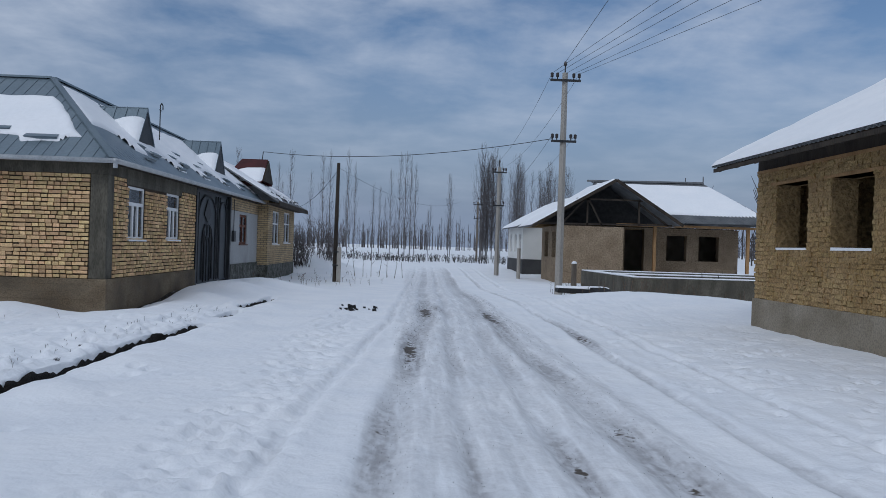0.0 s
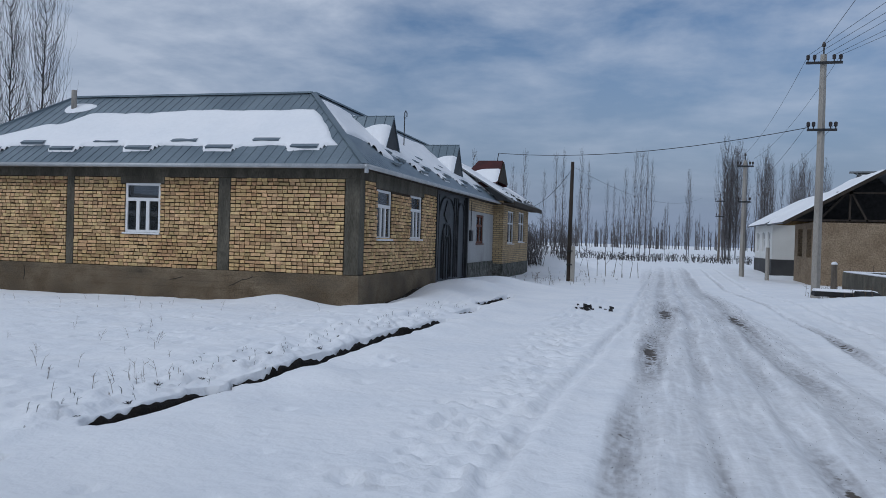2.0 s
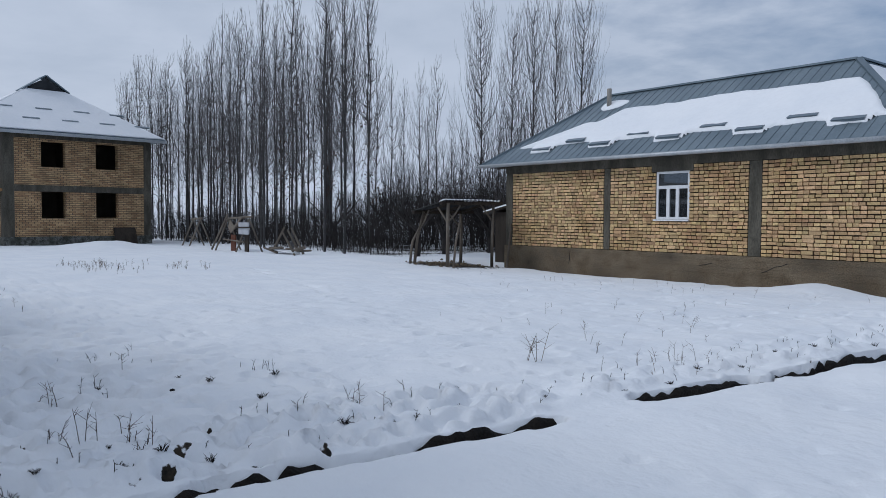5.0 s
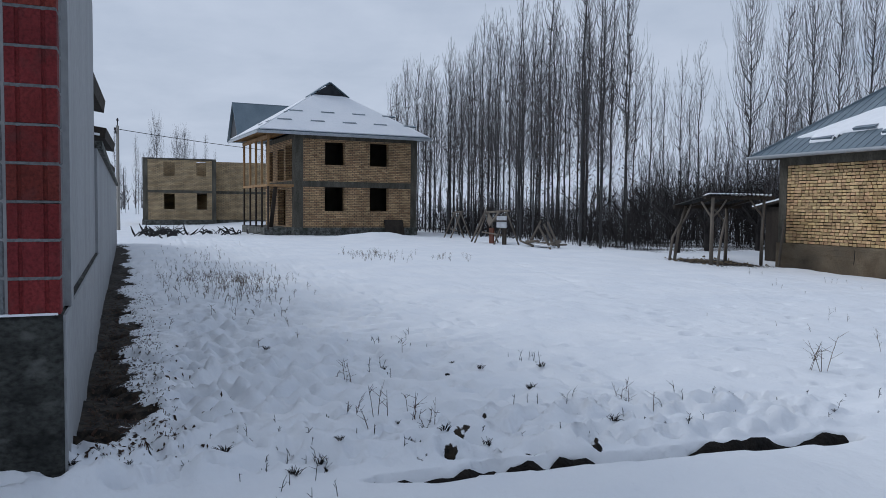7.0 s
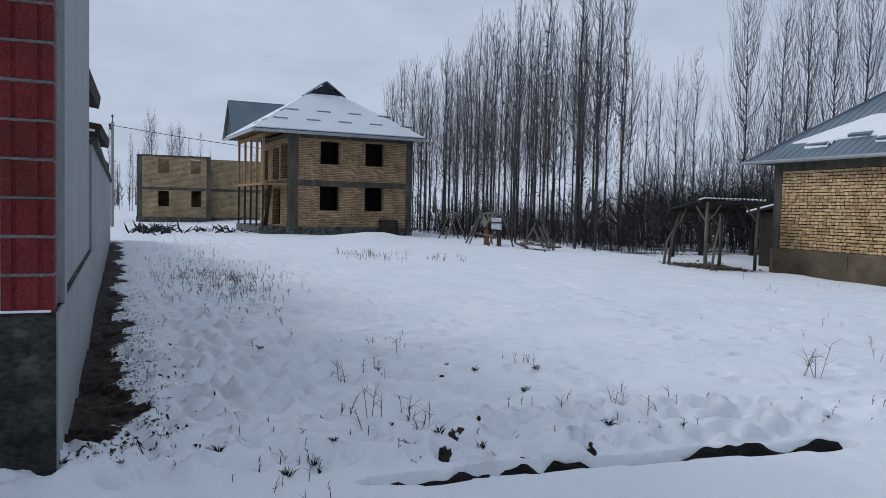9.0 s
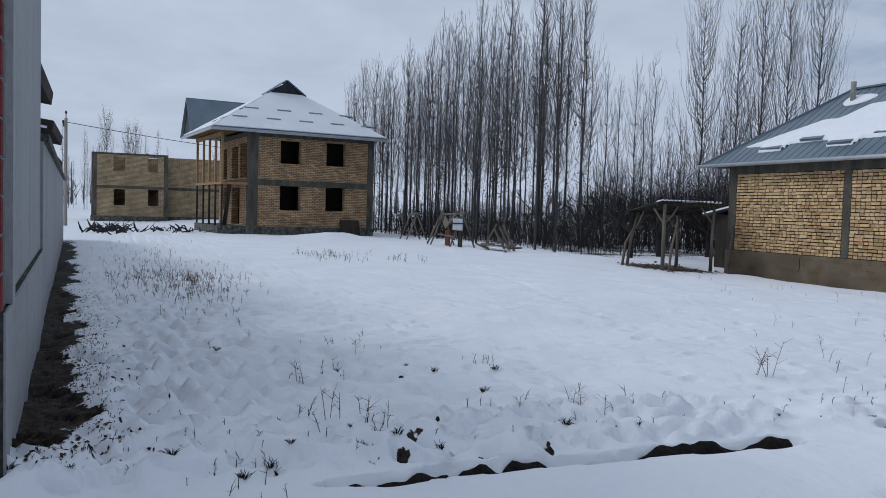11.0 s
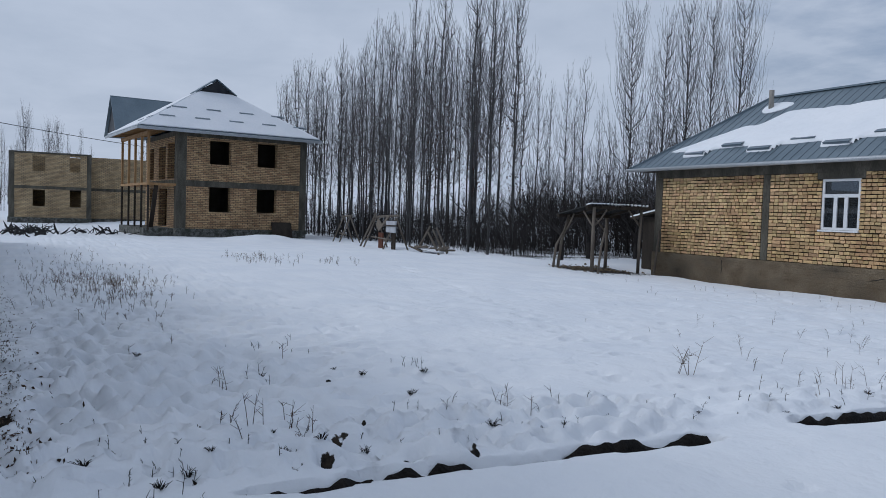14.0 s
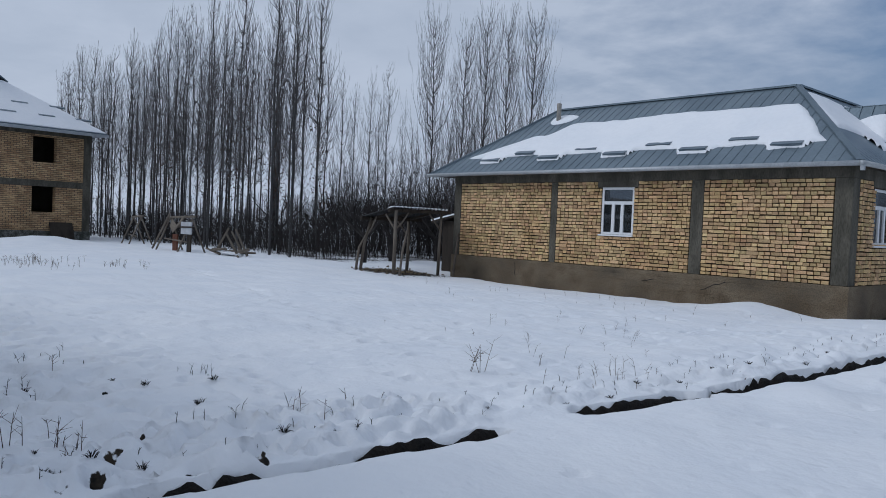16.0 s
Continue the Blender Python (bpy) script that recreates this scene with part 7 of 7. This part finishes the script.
def litter():
    """Flat dead leaves and clods on the thawed strip by the wall."""
    r = random.Random(41)
    b = Build()
    for i in range(1500):
        x = -6.3 - abs(r.gauss(0, 4.5))
        y = -0.72 - 0.0466 * (-6.2 - x) + 0.05 + abs(r.gauss(0, 0.32))
        s, a = r.uniform(0.008, 0.022), r.uniform(0, 6.28)
        c, d = math.cos(a) * s, math.sin(a) * s
        k = [(x - c, y - d), (x + d * .6, y - c * .6), (x + c, y + d), (x - d * .6, y + c * .6)]
        hs = heights(np.array([q[0] for q in k]), np.array([q[1] for q in k]))
        b.add([(q[0], q[1], float(h) + r.uniform(0.003, 0.012)) for q, h in zip(k, hs)], [(0, 1, 2), (0, 2, 3)])
    solo("leaf_litter", b, M["leaf_dry"], (-8, -0.5, 0), "dead brown leaves and crumbs on thawed earth", "leaves", kind="stuff")


litter()


def tufts():
    """Dark grass tufts showing in thawed holes of the bank."""
    r = random.Random(43)
    b = Build()
    for k in range(26):
        a, l2, d = r.uniform(0, 6.28), r.uniform(0.03, 0.08), r.uniform(0, 0.035)
        p = Vector((math.cos(a) * d, math.sin(a) * d, -0.01))
        e = Vector((math.cos(a) * (d + l2 * r.uniform(.4, 1.1)), math.sin(a) * (d + l2 * r.uniform(.4, 1.1)), l2 * r.uniform(.15, .9)))
        b.tube([p, p.lerp(e, .5) + Vector((0, 0, 0.012)), e], [0.004, 0.003, 0.0015], 3, cap=False)
    first = None
    spots = [(-8.15, 1.55), (-8.05, 1.68), (-8.3, 2.25), (-8.0, 2.4), (-7.9, 2.95), (-7.2, 2.5), (-6.5, 1.2), (-6.3, 1.3), (-6.45, 0.15), (-5.95, 0.45), (-6.0, 0.6), (-6.05, 0.3), (-7.0, 0.3), (-7.6, 0.2), (-9.3, 0.7), (-6.2, 2.6)]
    spots += [(float(drain_x(y)) - r.uniform(0.2, 0.55), y) for y in (-0.7, -0.4, -0.1, 0.1, 0.3, 0.5, 0.75, 0.95, 1.15, 1.4, 1.65, 1.9, 2.2, 2.6, 3.1, 3.6, 4.3, 5.0, 5.6, 6.3, 6.9, 7.6, 8.4, 9.3, 10.5)]
    for x, y in spots:
        m = pose(x, y, gz(x, y), r.uniform(-8, 8), r.uniform(-8, 8), r.uniform(0, 360))
        if first is None:
            first = solo("grass_tuft", b, M["soil"], (0, 0, 0), "dark withered grass tuft poking through the snow", "grass tuft", group="grass tufts")
            first.matrix_basis = m @ Matrix.Diagonal((0.6, 0.6, 0.6, 1))
        else:
            c = copy_thing(first, m)
            c.matrix_basis = m @ Matrix.Diagonal((*[r.uniform(0.35, 0.8)] * 3, 1))


tufts()
stalks("fallen_twigs", cluster(-6.75, 1.0, 0.10, 0.10, 9) + cluster(-6.45, 1.35, 0.12, 0.08, 9) + cluster(-7.9, 1.15, 0.08, 0.08, 6) + cluster(-6.5, 3.1, 0.15, 0.12, 6), "dark bent twigs lying in the snow", 0.08, 0.24, M["leaf_dry"], 0.003, 4, 17)
stalks("bare_shrub", cluster(-7.0, 5.2, 0.05, 0.05, 5), "small bare twiggy shrub in the snow", 0.25, 0.36, M["weed"], 0.0035, 6, 7)
stalks("weed_stalks", [(drain_x(yy) - wr_.uniform(.25, .9), yy) for yy in np.linspace(0.2, 17, 150)], "grass tufts along the ditch bank", 0.03, 0.10, M["soil"], 0.003, 2, 8)
stalks("roadside_brush", cluster(-5.6, 33, 0.7, 2.0, 26) + cluster(-4.2, 38, 1.6, 3, 30), "dry brush beside the lane's far end", 0.12, 0.4, M["weed"], 0.007, 4, 9)
stalks("roadside_brush", cluster(4.9, 29.5, 0.4, 1.2, 40) + cluster(6.5, 25.0, 1.5, 0.3, 40) + cluster(11, 27, 2, 1.5, 40), "pale dry weeds round pole and foundation", 0.15, 0.5, M["weed"], 0.008, 3, 10)
stalks("hedge_brush", [(wr_.uniform(-45, 25), 72 + wr_.gauss(0, 2)) for _ in range(1500)], "dark bare hedge across the end of the lane", 0.3, 0.75, M["bark"], 0.025, 4, 11)
def grove_spot():
    while True:
        x, y = wr_.uniform(-54, -19), 15.0 + abs(wr_.gauss(0, 5))
        if not (x > -25.2 and y < 20.5) and x < -1.75 - 0.9 * y:
            return x, y


stalks("hedge_brush", [grove_spot() for _ in range(2200)], "dark bare undergrowth below the poplars", 0.4, 1.9, M["brush"], 0.011, 5, 12)
stalks("hedge_brush", [(wr_.uniform(-38, -22.5), wr_.uniform(20.5, 36)) for _ in range(1500)], "thin bare saplings behind the shed", 1.0, 3.4, M["brush"], 0.011, 6, 18)
stalks("fence_stakes", [(-4.3 + 0.42 * i, 41.5 + wr_.uniform(-.3, .3)) for i in range(7)], "row of thin crooked stakes by the lane", 0.8, 1.3, M["wood_old"], 0.02, 1, 13)
for sx_, sy_, k in ((-7.6, 43, 90), (-6.2, 45, 70)):
    stalks("bare_shrub", cluster(sx_, sy_, 0.35, 0.35, k), "dark rounded bare shrub behind the brick wing", 0.9, 2.2, M["twig"], 0.014, 6, 14 + k)


def far_woods(name, pts, hmin, hmax, seed, label):
    r = random.Random(seed)
    b = Build()
    for x, y in pts:
        h, w = r.uniform(hmin, hmax), r.uniform(0.05, 0.12)
        b.tube([(x, y, -1), (x + r.uniform(-.3, .3), y, h)], [w * 2, w * .5], 3, cap=False)
        for k in range(9):
            z = h * r.uniform(.15, .9)
            a = r.uniform(0, 6.28)
            l2 = r.uniform(.6, 1.8)
            b.tube([(x, y, z), (x + math.cos(a) * l2 * .5, y + math.sin(a) * l2 * .5, z + l2)], [0.06, 0.02], 3, cap=False)
    return solo(name, b, M["twig"], (pts[0][0], pts[0][1], 0), label, "trees", kind="stuff")


far_woods("distant_trees", [(wr_.uniform(-220, 160), wr_.uniform(230, 320)) for _ in range(900)], 4, 10, 3, "hazy band of bare trees beyond the snowy fields")
far_woods("distant_trees", [(wr_.uniform(-260, -150), wr_.uniform(-120, 120)) for _ in range(500)], 4, 9, 4, "hazy band of bare trees beyond the snowy fields")
far_woods("distant_trees", [(wr_.uniform(20, 90), wr_.uniform(70, 130)) for _ in range(300)], 4, 9, 5, "bare trees behind the mud houses")

# ---- bricks and mud blocks, one by one ----
box_cache = {}


def brick_object(parent, lo, hi, mat, name="brick"):
    size = tuple(round((h - l) / 0.004) * 0.004 for l, h in zip(lo, hi))
    key = (size, mat.name)
    if key not in box_cache:
        x, y, z = (s / 2 for s in size)
        bb = Build().box(-x, x, -y, y, -z, z)
        me = bpy.data.meshes.new(name)
        me.from_pydata(bb.v, [], bb.f)
        me.materials.append(mat)
        box_cache[key] = me
    ob = new(name, box_cache[key])
    ob.parent = parent
    o = ORIGIN[parent.name]
    ob.location = [(l + h) / 2 - c for l, h, c in zip(lo, hi, o)]


def lay(parent, side, bricks, near, mat, mat_piece, depth=0.06, jit=0.006):
    """Bricks inside near(u, z) become pieces of their own, the rest one joined part."""
    rest = Build()
    for u0, u1, z0, z1, pr in bricks:
        d0, d1 = -0.002 + pr, depth
        if near(u0, z0):
            t = side.rect(Build(), u0, u1, d0, d1, z0, z1)
            lo, hi = [min(p[k] for p in t.v) for k in range(3)], [max(p[k] for p in t.v) for k in range(3)]
            brick_object(parent, lo, hi, mat_piece)
        else:
            side.rect(rest, u0, u1, d0, d1, z0, z1, jit)
    part("brickwork", rest, mat, parent, "uneven yellow bricks", kind="stuff")


wd = lambda h, m=0.0: (h[0] - m, h[1] + m, h[2], h[3])
bs = courses(S, XW + 0.31, XE - 0.37, HB + 0.005, HT - 0.005, 0.0895, [w0, (-14.35, -13.1, 2.67, 3)] + [(a - 0.005, c + 0.005, 0, 4) for a, c in cols], 3, gap=0.024, odd=0.84, perp=0.018)
lay(house, S, bs, lambda u, z: u > -9.75, M["brick"], M["brick_piece"])
be_ = courses(E_, YS + 0.37, 23.62, HB + 0.005, HT - 0.005, 0.0895, [w1, w2, (17.9, 22.2, 2.70, 3)], 4, gap=0.024, odd=0.84, perp=0.018)
lay(house, E_, be_, lambda u, z: False, M["brick"], M["brick_piece"])
ba = courses(A, 4.0, YA + 0.02, 0.6, 3.3, 0.092, [(h[0], h[1], h[2], h[3] + 0.06) for h in holes_a[:2]] + [a3], 5, 0.22, 0.13, 0.012, odd=0.55, perp=0.010)
rest = Build()
for u0, u1, zA, zB, pr in ba:
    A.rect(rest, u0, u1, pr * 1.5, 0.09, zA, zB, 0.015)
part("mud_bricks", rest, M["adobe"], adobe, "uneven sun-dried mud bricks", kind="stuff")
